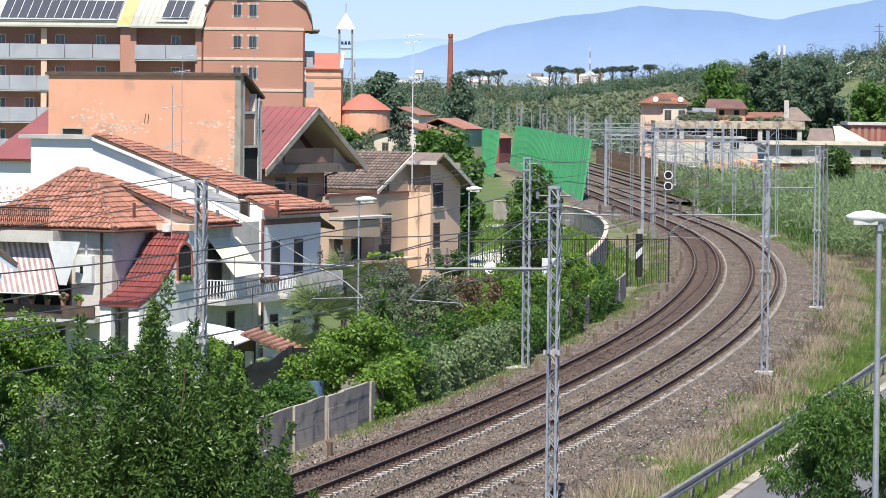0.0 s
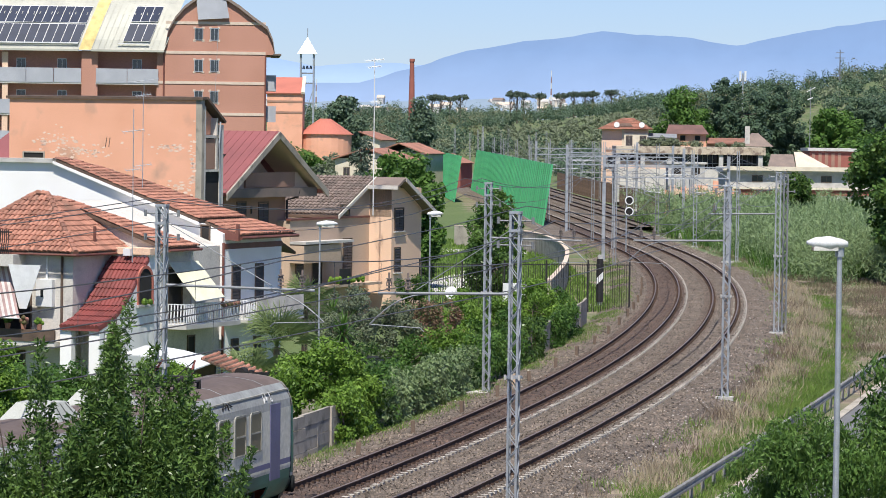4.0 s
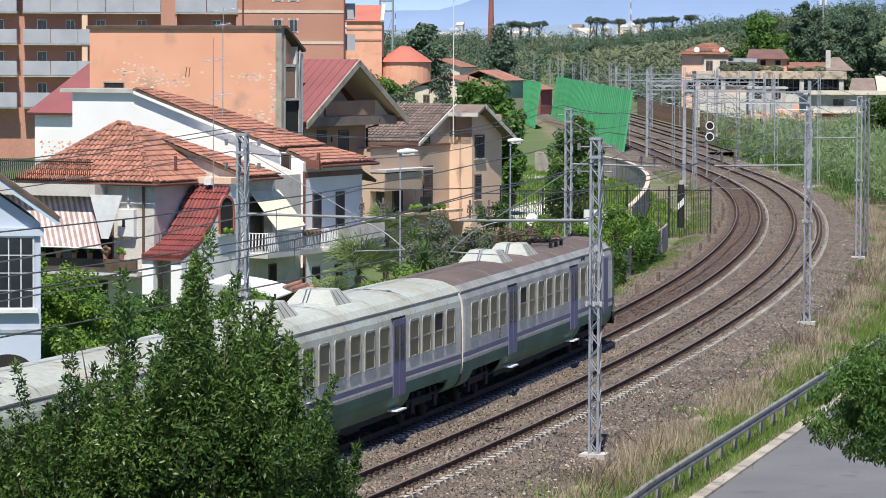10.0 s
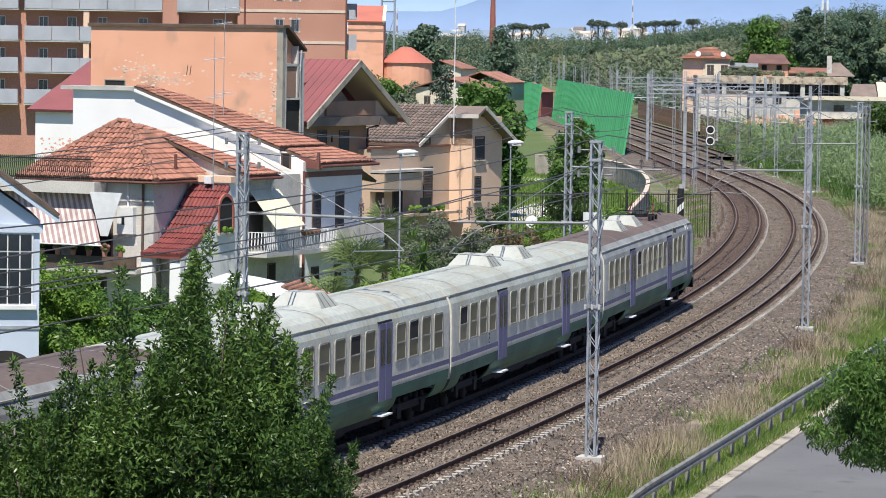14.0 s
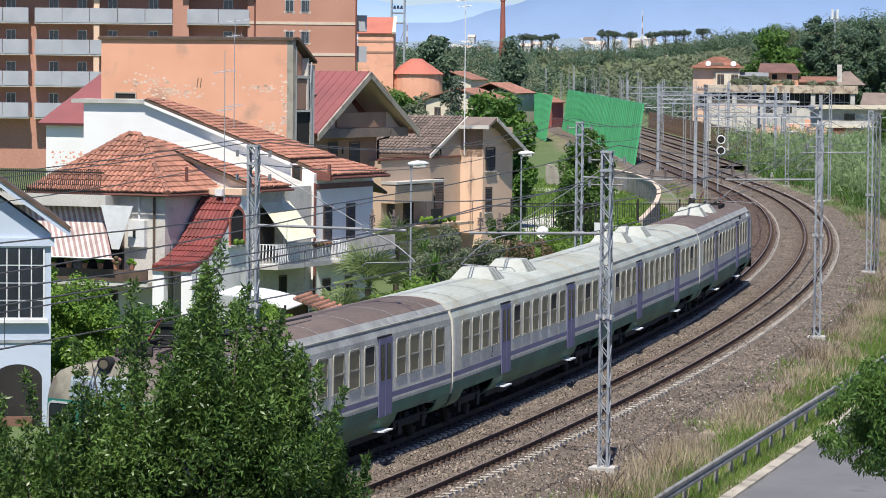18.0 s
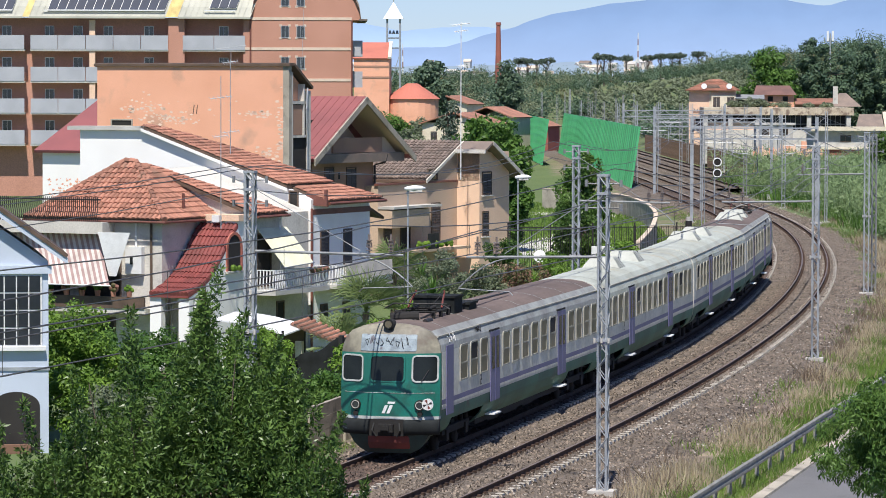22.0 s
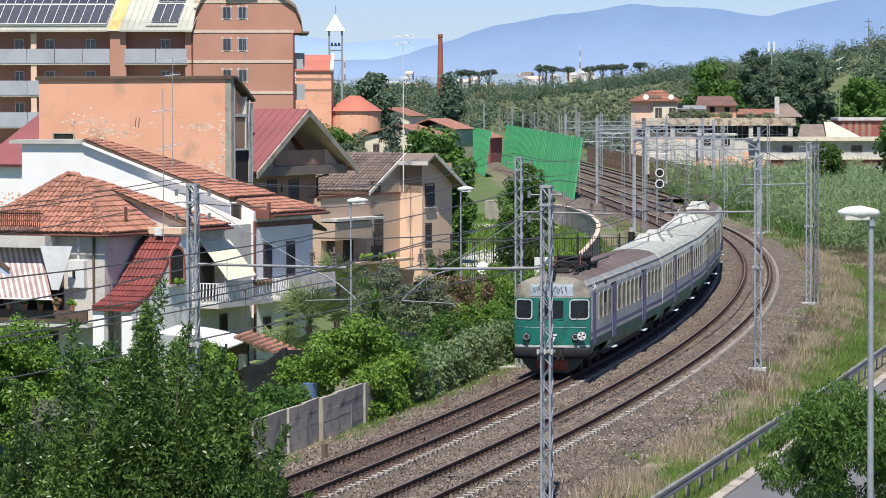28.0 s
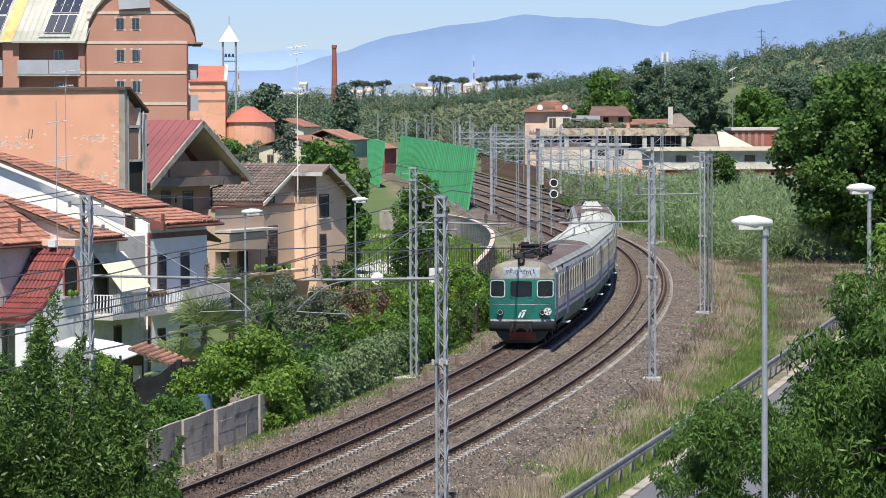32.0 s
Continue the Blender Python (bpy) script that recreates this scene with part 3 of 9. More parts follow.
def gravel(name, label, q0, q1, n, mat, seed):
    """Loose ballast stones, thick near by and thinner further along."""
    rng = np.random.default_rng(seed)
    s = -207 + 255 * rng.random(n) ** 1.7
    q = rng.uniform(q0, q1, n)
    z = np.interp(q, [-5.6, -4.7, -3.35, -3.1, -0.60, -0.40, 0.25, 0.50, 3.0, 3.2, 4.6, 6.2], [-0.56, -0.33, -0.24, -0.172, -0.158, -0.30, -0.27, -0.185, -0.158, -0.34, -0.42, -0.62])
    a = np.minimum(s, S1) / R0
    ext = np.maximum(0, s - S1)
    c = np.stack([CX + (R0 + q) * np.cos(a) - np.sin(a) * ext, CY + (R0 + q) * np.sin(a) + np.cos(a) * ext, z - 0.008], 1)
    r = rng.uniform(0.022, 0.055, (n, 1))
    t = rng.uniform(0, 2 * math.pi, n)
    u, w = np.stack([np.cos(t), np.sin(t), 0 * t], 1) * r, np.stack([-np.sin(t), np.cos(t), 0 * t], 1) * r * rng.uniform(0.6, 1.0, (n, 1))
    up = np.array([0, 0, 1]) * r * rng.uniform(0.6, 1.3, (n, 1))
    v = np.stack([c - u - w, c + u - w, c + u + w, c - u + w, c - u * 0.6 + up, c + u * 0.4 + up * 0.8], 1).reshape(-1, 3)
    base = (np.arange(n) * 6)[:, None]
    f = np.concatenate([base + np.array([[0, 1, 5, 4]]), base + np.array([[2, 3, 4, 5]])], 0)
    tagged(part(name, fast_mesh(name, v, f, mat), None, None, label), category="ballast stones", kind="stuff")


def make_road():
    ys = np.arange(24, 290, 3.0)
    structure("road", G().loft([[(rail_x(y) + u, y, w) for u, w in ((1.0, -0.79), (3.6, -0.76), (6.6, -0.80))] for y in ys], closed=False, caps=False), "asphalt", "worn grey asphalt road")
    kerb = tagged(new("kerb"), "weathered concrete kerb stones", kind="structure")
    for y in np.arange(60, 180, 1.6):
        a, b = [], []
        for u, w in ((0.66, -0.95), (1.04, -0.95), (1.02, -0.72), (0.70, -0.70)):
            a.append((rail_x(y) + u, y, w))
            b.append((rail_x(y + 1.58) + u, y + 1.58, w))
        part("kerb_stone", G().loft([a, b]), "concrete", kerb)
    rail = thing("guard_rail", "galvanised steel crash barrier beside the road", "guard rail")
    beam = G()
    prof = [(0.0, -0.16), (0.05, -0.12), (0.05, -0.05), (0.0, -0.015), (0.0, 0.015), (0.05, 0.05), (0.05, 0.12), (0.0, 0.16), (-0.012, 0.16), (0.035, 0.11), (0.035, 0.05), (-0.012, 0.02), (-0.012, -0.02), (0.035, -0.05), (0.035, -0.11), (-0.012, -0.16)]
    beam.loft([[(rail_x(y) + u, y, -0.26 + w) for u, w in prof] for y in np.arange(45, 190, 2.0)])
    part("beam", beam, "barrier_zinc", rail)
    pg = G().box(-0.05, 0.05, -0.06, 0.06, -0.95, -0.12)
    pg.box(-0.02, 0.03, -0.08, 0.08, -0.34, -0.16)
    me = mesh_of("post", pg, "barrier_zinc")
    for y in np.arange(46, 189, 2.25):
        part("post", me, None, rail, at=pose(rail_x(y) - 0.06, y, 0, 0, 0, -13.5))


make_ground()
make_line()
gravel("ballast_stones", "grey-brown crushed ballast stones", -0.55, 5.6, 52000, "gravel", 5)
gravel("ballast_stones", "rust-brown crushed ballast stones", -3.1, -0.6, 20000, "rust_gravel", 6)
gravel("ballast_stones", "pale ballast stones on the shoulder", -5.2, -3.1, 14000, "gravel", 7)
make_road()


# ---- houses: each stands on its own axes, x along the front to the right, y to the back ----
FRONT, RIGHT = 0, 90


def on_wall(x, y, face):
    return pose(x, y, 0, 0, 0, face)


def window(h, at, s0, s1, z0, z1, kind="shutter", sill="pale_concrete", frame="timber", name="window"):
    """An opening in a wall: frame, and glass, closed shutters or a near-black sheet for its unlit depth."""
    f = 0.07
    g = G()
    for a, b, c, d in ((s0, s0 + f, z0, z1), (s1 - f, s1, z0, z1), (s0 + f, s1 - f, z1 - f, z1), (s0 + f, s1 - f, z0, z0 + f)):
        g.box(a, b, -0.05, 0.03, c, d)
    w = part(name, g, frame, h, at=at)
    mid = (s0 + s1) / 2
    if kind == "shutter":
        for a, b in ((s0 + f, mid - 0.012), (mid + 0.012, s1 - f)):
            sg = G().box(a, b, -0.02, 0.02, z0 + f, z1 - f)
            n = int((z1 - z0 - 2 * f) / 0.16)
            fold = [(-0.045 if j % 2 == 0 else -0.021, z0 + f + 0.05 + (j // 2) * 0.16 + (0.0 if j % 2 == 0 else 0.12)) for j in range(2 * n)]
            sg = G().loft([[(a, 0.02, z0 + f)] + [(a, yy, zz) for yy, zz in fold] + [(a, 0.02, z1 - f)], [(b, 0.02, z0 + f)] + [(b, yy, zz) for yy, zz in fold] + [(b, 0.02, z1 - f)]])
            part("shutter", sg, "shutter", w)
    elif kind == "dark":
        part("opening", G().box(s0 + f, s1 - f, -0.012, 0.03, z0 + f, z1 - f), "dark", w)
    else:
        for a, b in ((s0 + f, mid - 0.02), (mid + 0.02, s1 - f)):
            part("pane", G().box(a, b, -0.015, 0.02, z0 + f, z1 - f), "glass", w)
        part("mullion", G().box(mid - 0.02, mid + 0.02, -0.03, 0.03, z0 + f, z1 - f), frame, w)
    if sill:
        part("sill", G().box(s0 - 0.08, s1 + 0.08, -0.14, 0.0, z0 - 0.07, z0), sill, w)
    return w


def tile_data(w=0.22, ln=0.44):
    g = G()
    pts = []
    for y, r, lift in ((0.0, w * 0.5, 0.045), (ln, w * 0.42, 0.0)):
        for k in range(5):
            a = math.pi * k / 4
            pts.append((-r * math.cos(a), y, lift + r * 0.75 * math.sin(a)))
    g.add(pts, [(k, k + 1, k + 6, k + 5) for k in range(4)] + [(0, 4, 3, 2, 1)])
    return g


TILE = {}


def tiled(h, o, ex, ey, w, ln, mat="tile", inside=None, own=300, name="tile", pitch=0.235, run=0.36):
    """A field of barrel tiles: o is the low corner, ex runs along the eave, ey up the slope. inside(u, v) tells where tiles lie."""
    o, ex, ey = Vector(o), Vector(ex).normalized(), Vector(ey).normalized()
    ez = ex.cross(ey)
    base = Matrix((ex, ey, ez)).transposed().to_4x4()
    if mat not in TILE:
        TILE[mat] = mesh_of("tile", tile_data(), mat)
    td = tile_data()
    rng = random.Random(int(w * 100))
    rest = G()
    cnt = 0
    for j in range(int(ln / run)):
        for i in range(int(w / pitch)):
            u, v = (i + 0.5) * pitch, j * run
            if inside and not inside(u, v + 0.15):
                continue
            p = o + ex * (u + rng.uniform(-0.012, 0.012)) + ey * (v + rng.uniform(-0.02, 0.02)) + ez * rng.uniform(0, 0.012)
            mt = Matrix.Translation(p) @ base @ pose(0, 0, 0, 0, 0, rng.uniform(-2.5, 2.5))
            if cnt < own:
                part(name, TILE[mat], None, h, at=mt)
            else:
                rest.add(td.v, td.f, 0, mt)
            cnt += 1
    if rest.v:
        tagged(part("roof_tiles", rest, mat, h), kind="stuff")


def balustrade(h, at, s0, s1, z0, z1, mat="whitemetal", belly=0.05, gap=0.16):
    """Bellied iron balusters between two rails."""
    rail = part("railing", G().box(s0, s1, -0.02, 0.02, z1 - 0.04, z1), mat, h, at=at)
    part("lower_bar", G().box(s0, s1, -0.015, 0.015, z0, z0 + 0.03), mat, rail)
    hh = z1 - z0
    key = ("baluster", round(hh, 2), mat)
    if key not in TILE:
        TILE[key] = mesh_of("baluster", G().tube([(0, 0, 0), (0, -belly, hh * 0.3), (0, -belly * 0.4, hh * 0.6), (0, 0, hh - 0.02)], 0.03, 5), mat)
    for k in range(int((s1 - s0) / gap) + 1):
        part("baluster", TILE[key], None, rail, at=pose(s0 + k * gap, 0, z0))
    return rail


def pipe(h, pts, r=0.045, mat="brownpipe"):
    part("downpipe", G().tube(pts, r, 8), mat, h)


def antenna(label, x, y, z0, z1, tilt=0.0, crosses=((0.85, 0.9), (0.6, 0.6)), turn=20, mat="steel", r=0.022):
    a = thing("roof_antenna", label, "antenna", pose(x, y, 0, 0, tilt, turn), "roof antennas")
    part("mast", G().cyl((0, 0, z0), (0, 0, z1), r, r * 0.75, 6), mat, a)
    hgt = z1 - z0
    for f, w in crosses:
        z = z0 + hgt * f
        boom = part("aerial_boom", G().cyl((-w * 0.5, 0, z), (w * 0.5, 0, z + w * 0.12), r * 0.7, n=5), mat, a)
        for k in range(6):
            u = -w * 0.5 + w * k / 5
            zz = z + w * 0.12 * k / 5
            part("element", G().cyl((u, -0.28 + 0.03 * k, zz - 0.08), (u, 0.28 - 0.03 * k, zz + 0.08), 0.010, n=4), mat, boom)


def white_house():
    h = thing("house", "white two-storey house with terracotta roof and white balcony", "house", pose(-8.07, 157.12, 0, 0, 0, -25))
    part("wall", G().ex([(-12.1, 0, -2), (0, 0, -2), (0, 0, 5.30), (-1.2, 0, 5.78), (-8.55, 0, 8.34), (-12.1, 0, 8.34)], (0, 0.35, 0)), ["white_wall"], h)
    part("wall", G().box(-0.35, 0, 0.35, 5.8, -2, 5.0), "white_wall", h)
    part("wall", G().box(-12.1, -0.35, 5.5, 5.8, -2, 4.85), "white_wall", h)
    part("wall", G().box(-12.1, -11.75, 0.35, 5.5, -2, 7.2), "white_wall", h)
    part("parapet_cap", G().box(-12.65, -8.55, -0.22, 1.2, 8.34, 8.52), "pale_concrete", h)

    def top(x):
        return 8.53 - 0.347 * (x + 8.62)

    def back(x):
        """Where the hip cuts the roof off towards the back."""
        return float(np.interp(x, [-8.7, -7.25, -5.1, -3.15, -1.67, 0.8], [0.4, 1.9, 3.1, 3.6, 4.2, 5.9]))

    edge = (-8.7, -7.25, -5.1, -3.15, -1.67, -1.1)
    part("roof", G().slab([(-8.7, -0.22, top(-8.7)), (-1.1, -0.22, top(-1.1))] + [(x, back(x), top(x)) for x in edge[::-1]], 0.16), "timber", h)
    part("roof_slope", G().slab([(-1.1, 0.3, top(-1.1) - 0.08), (0.72, 0.3, top(0.72) - 0.08), (0.72, 5.9, top(0.72) - 0.08), (-1.1, 4.6, top(-1.1) - 0.08)], 0.14), "timber", h, "lower eave of the roof")
    part("back_slope", G().slab([(x, back(x), top(x) - 0.02) for x in edge] + [(-1.1, 9.5, 4.2), (-8.7, 9.5, 5.2)], 0.12), "timber", h)
    part("gutter", G().cyl((0.78, 0.3, 5.12), (0.78, 5.95, 5.12), 0.07), "brownpipe", h)
    part("fascia", G().ex([(-0.35, 0.22, 5.62), (0.74, 0.22, 5.24), (0.74, 0.22, 4.98), (-0.35, 0.22, 5.05)], (0, 0.08, 0)), "brownpipe", h)
    part("eave_post", G().box(0.62, 0.74, 0.1, 0.22, 5.0, 5.75), "brownpipe", h)
    part("verge_board", G().ex([(-8.7, -0.25, top(-8.7) - 0.12), (-1.1, -0.25, top(-1.1) - 0.12), (-1.1, -0.25, top(-1.1) - 0.26), (-8.7, -0.25, top(-8.7) - 0.26)], (0, 0.06, 0)), "white_wall", h)
    sl = Vector((-1, 0, 0.347)).normalized()
    run = math.hypot(1, 0.347)
    tiled(h, (-1.08, -0.22, top(-1.08) + 0.02), (0, 1, 0), sl, 4.6, 8.05, own=150, inside=lambda u, v: u - 0.22 < back(-1.08 - v / run))
    tiled(h, (0.74, 0.3, top(0.74) - 0.06), (0, 1, 0), sl, 5.6, 1.9, own=150, inside=lambda u, v: u + 0.3 < back(0.74 - v / run))
    # brown band under the eave, and the side front with its doors
    part("string_course", G().box(0.0, 0.04, 0.05, 5.8, 4.60, 4.85), "brownpipe", h)
    part("side_facade", G().box(0.0, 0.025, 0.05, 5.76, 1.5, 4.60), "white_wall", h)
    r = on_wall(0.025, 0, RIGHT)
    for s in (0.82, 3.10):
        window(h, r, s, s + 0.82, 1.62, 3.88, "shutter", None, name="balcony_door")
    for s in (0.86, 3.06):
        window(h, r, s, s + 0.66, -0.9, 0.55, "shutter")
    window(h, on_wall(0, 0, FRONT), -1.12, -0.62, 4.80, 5.70, "dark", None)
    part("balcony", G().box(0.02, 1.25, 0.15, 5.75, 1.32, 1.48), "pale_concrete", h, "concrete balcony slab")
    balustrade(h, pose(1.2, 0, 0, 0, 0, 90), 0.2, 5.7, 1.48, 2.36)
    balustrade(h, pose(0, 0.18, 0), 0.05, 1.2, 1.48, 2.36)
    part("cloth", G().ex([(1.26, 0.9, 2.42), (1.26, 5.6, 2.42), (1.29, 5.6, 1.75), (1.29, 0.9, 1.62)], (0.015, 0, 0)), "awnwhite", h, "pale sheet hung over the railing")
    pipe(h, [(0.07, -0.05, 4.9), (0.07, -0.05, -1.8)], 0.06)
    g = G()
    for k in range(9):
        g.ball((1.15, 0.4 + 0.12 * k, 2.2 - 0.03 * (k % 3)), 0.07, n=6, k=4)
    part("flower_box", g, "flower", h, "pink flowers on the railing")


def low_house():
    h = thing("house", "greyish white house with hipped terracotta roof and red stair roof", "house", pose(-11.48, 148, 0, 0, 0, -25))
    part("wall", G().box(-9.0, -2.8, 0, 6.0, -2.2, 4.68), "grey_wall", h)
    # hipped roof
    e, ap0, ap1 = 4.64, Vector((-6.42, 3.0, 7.05)), Vector((-5.86, 3.0, 7.03))
    c = [Vector((-9.45, -0.45, e)), Vector((-2.4, -0.45, e)), Vector((-2.4, 6.45, e)), Vector((-9.45, 6.45, e))]
    g = G()
    g.add([c[0], c[1], c[2], c[3], ap0, ap1], [(0, 1, 5, 4), (1, 2, 5), (2, 3, 4, 5), (3, 0, 4), (3, 2, 1, 0)])
    part("roof", g, "timber", h)
    for a, b, t0, t1 in ((c[0], c[1], ap0, ap1), (c[1], c[2], ap1, ap1)):
        ex = (b - a).normalized()
        w = (b - a).length
        u0, u1 = (t0 - a).dot(ex), (t1 - a).dot(ex)
        ey = t0 - (a + ex * u0)
        ln = ey.length
        tiled(h, a + Vector((0, 0, 0.03)), ex, ey, w, ln, inside=lambda u, v, u0=u0, u1=u1, ln=ln, w=w: u0 * v / ln <= u <= w - (w - u1) * v / ln, own=150)
    for p, q in ((c[1], ap1), (c[0], ap0), (ap0, ap1)):
        n = max(2, int((q - p).length / 0.36))
        for k in range(n):
            a, b = p.lerp(q, k / n), p.lerp(q, (k + 1.15) / n)
            part("ridge_tile", G().cyl(a + Vector((0, 0, 0.07)), b + Vector((0, 0, 0.05)), 0.13, 0.11, 8), "tile", h)
    part("roof_pipe", G().cyl((-2.9, 2.0, 4.7), (-2.9, 2.0, 5.75), 0.07), "brownpipe", h)
    part("gutter", G().tube([(-9.45, -0.5, 4.58), (-2.36, -0.5, 4.58), (-2.36, 4.0, 4.58)], 0.06, 6), "brownpipe", h)
    # the wing behind, its roof falling to the right
    part("wing_wall", G().ex([(-2.8, 4.2, -2.2), (-0.85, 4.2, -2.2), (-0.85, 4.2, 4.78), (-6.2, 4.2, 6.72), (-6.2, 4.2, 4.6), (-2.8, 4.2, 4.6)], (0, 5.4, 0)), "grey_wall", h)

    def top(x):
        return 4.80 + 0.36 * (-0.4 - x)

    part("wing_roof", G().slab([(-6.2, 4.0, top(-6.2)), (-0.4, 4.0, top(-0.4)), (-0.4, 6.9, top(-0.4)), (-6.2, 4.5, top(-6.2))], 0.14), "timber", h)
    tiled(h, (-0.38, 4.0, top(-0.38) + 0.03), (0, 1, 0), (-1, 0, 0.36), 2.9, 6.15, own=120, inside=lambda u, v: u < 2.9 - v * 0.40)
    part("wing_gutter", G().cyl((-0.34, 4.0, 4.70), (-0.34, 6.95, 4.70), 0.06), "brownpipe", h)
    side = on_wall(-0.85, 0, RIGHT)
    window(h, side, 4.75, 6.1, 1.6, 3.95, "dark", None, name="balcony_door")
    part("balcony", G().box(-0.85, 0.45, 4.15, 9.2, 1.30, 1.50), "pale_concrete", h, "white-edged balcony slab")
    balustrade(h, pose(0.4, 0, 0, 0, 0, 90), 4.2, 9.15, 1.50, 2.40)
    balustrade(h, pose(0, 4.2, 0), -0.8, 0.4, 1.50, 2.40)
    fl = G()
    for k in range(14):
        fl.ball((0.48, 7.4 + 0.12 * k, 2.3 - 0.05 * (k % 3)), 0.11, n=6, k=4)
    part("flower_box", fl, "flower", h, "pink flowers on the railing")
    aw = part("awning", G().slab([(-0.82, 4.85, 4.16), (-0.82, 7.5, 4.16), (0.62, 7.35, 2.62), (0.62, 4.75, 2.50)], 0.02), "awning", h, "pale yellow drop awning")
    part("awning_bar", G().cyl((0.62, 4.7, 2.50), (0.62, 7.4, 2.61), 0.025), "steel", aw)
    window(h, side, 6.6, 7.3, -1.3, 0.9, "dark", None, name="door")
    pipe(h, [(-0.55, 6.6, 4.75), (-0.75, 6.75, 4.2), (-0.78, 7.0, 1.6)], 0.05, "whitemetal")
    # doorway, meter box, pipes on the front
    f = on_wall(0, 0, FRONT)
    window(h, f, -6.05, -5.1, -1.7, 0.45, "dark", None, name="door")
    mb = part("meter_box", G().box(-4.45, -3.65, -0.28, 0, 2.35, 3.50), "whitemetal", h, "white meter cabinet on the wall")
    part("meter_window", G().box(-4.22, -4.08, -0.29, -0.28, 2.75, 3.1), "t_grey", mb)
    pipe(h, [(-3.3, -0.06, 4.6), (-3.3, -0.06, 1.2)], 0.06, "timber")
    pipe(h, [(-4.05, -0.05, 4.5), (-4.05, -0.05, 3.5)], 0.05, "whitemetal")
    # balcony floor on the left and its hangings
    part("balcony", G().box(-10.6, -2.9, -1.3, 0, 0.72, 0.92), "grey_wall", h, "shaded concrete balcony")
    part("balcony_wall", G().box(-10.6, -2.9, -1.34, -1.22, 0.92, 1.42), "timber", h, "low dark parapet with plant pots")
    rng = random.Random(14)
    for k in range(9):
        x = -9.9 + k * 0.78
        pot = part("flower_pot", G().cyl((x, -1.28, 1.42), (x, -1.28, 1.66), 0.10, 0.14, 9), "tile", h)
        pg = G()
        for _ in range(7):
            pg.ball((x + rng.uniform(-0.16, 0.16), -1.28 + rng.uniform(-0.12, 0.12), 1.76 + rng.uniform(-0.06, 0.16)), 0.10, n=5, k=4)
        part("pot_plant", pg, rng.choice(("leaf_mid", "leaf_light", "flower")), pot)
    aws = part("awning", G().box(-10.8, -5.9, -0.06, 0.0, 4.08, 4.16), "steel", h, "striped red and white awning")
    n = 36
    x0, x1, sh = -10.95, -5.95, 1.6
    for k in range(n):
        a, b = x0 + (x1 - x0) * k / n, x0 + (x1 - x0) * (k + 1) / n
        part("stripe", G().slab([(a, -0.05, 4.12), (b, -0.05, 4.12), (b + sh, -1.75, 1.92), (a + sh, -1.75, 1.92)], 0.015), "awnred" if k % 2 else "awnwhite", aws)
    part("front_bar", G().cyl((x0 + sh, -1.76, 1.9), (x1 + sh + 0.05, -1.76, 1.9), 0.03), "whitemetal", aws)
    part("curtain", G().ex([(-5.37, -1.03, 4.14), (-3.77, -1.03, 4.14), (-4.45, -1.03, 2.27), (-4.81, -1.03, 2.27)], (0, 0.02, 0)), "whitemetal", h, "white hanging cloth")
    # near-black panels framed as doors: the shade behind the awning, painted on
    window(h, f, -8.9, -7.4, 0.95, 3.6, "dark", None, name="balcony_door")
    window(h, f, -6.9, -4.8, 0.95, 3.5, "dark", None, name="balcony_door")
    # roof terrace with its iron railing
    part("terrace", G().box(-11.5, -5.15, -1.0, 1.2, 4.05, 4.55), "grey_wall", h)
    rail = part("railing", G().box(-11.4, -5.25, -0.99, -0.93, 5.48, 5.54), "iron", h, "dark wrought-iron terrace railing")
    part("lower_bar", G().box(-11.4, -5.25, -0.99, -0.93, 4.68, 4.73), "iron", rail)
    bm_ = mesh_of("baluster", G().tube([(0, -0.96, 4.58), (0, -1.06, 4.85), (0, -0.96, 5.2), (0, -0.98, 5.62)], 0.024, 4), "iron")
    for k in range(61):
        part("baluster", bm_, None, rail, at=pose(-11.4 + k * 0.1, 0, 0))
    # stair tower with the sweeping red tile roof, falling towards the front
    line = [(3.1, 4.42), (2.4, 3.85), (1.65, 3.08), (0.85, 2.38), (0.0, 1.95), (-1.2, 1.60)]
    xa, xb = -2.72, -0.82
    st = G()
    st.loft([[(xa, y, z), (xb, y, z), (xb, y, z - 0.16), (xa, y, z - 0.16)] for y, z in line])
    roof = part("stair_roof", st, "redtile", h, "sweeping glazed red tile roof")
    for k in range(5):
        (ya, za), (yb, zb) = line[k], line[k + 1]
        for i in range(10):
            x = xa + (i + 0.5) * (xb - xa) / 10
            for half in (0, 0.5):
                p = Vector((x, ya + (yb - ya) * half, za + (zb - za) * half))
                q = Vector((x, ya + (yb - ya) * (half + 0.52), za + (zb - za) * (half + 0.52)))
                part("tile", G().cyl(p + Vector((0, 0, -0.01)), q + Vector((0, 0, 0.03)), 0.082, 0.098, 7), "redtile", roof)
    part("stair_side", G().ex([(-0.95, y, z - 0.14) for y, z in line] + [(-0.95, -0.55, 1.5), (-0.95, -0.55, 0.0), (-0.95, 0.1, -2.2), (-0.95, 3.1, -2.2)], (0.12, 0, 0)), "white_wall", h)
    part("tower_wall", G().box(-2.8, -0.83, 3.1, 4.2, -2.2, 4.55), "white_wall", h)
    part("cornice", G().box(-2.85, -0.70, 2.95, 4.1, 4.55, 4.82), "peach_wall", h)
    part("stair_pier", G().box(-2.75, -2.2, -1.1, -0.75, -2.2, 1.5), "white_wall", h)
    part("stair_pier", G().box(-1.35, -0.83, -1.1, -0.75, -2.2, 1.5), "white_wall", h)
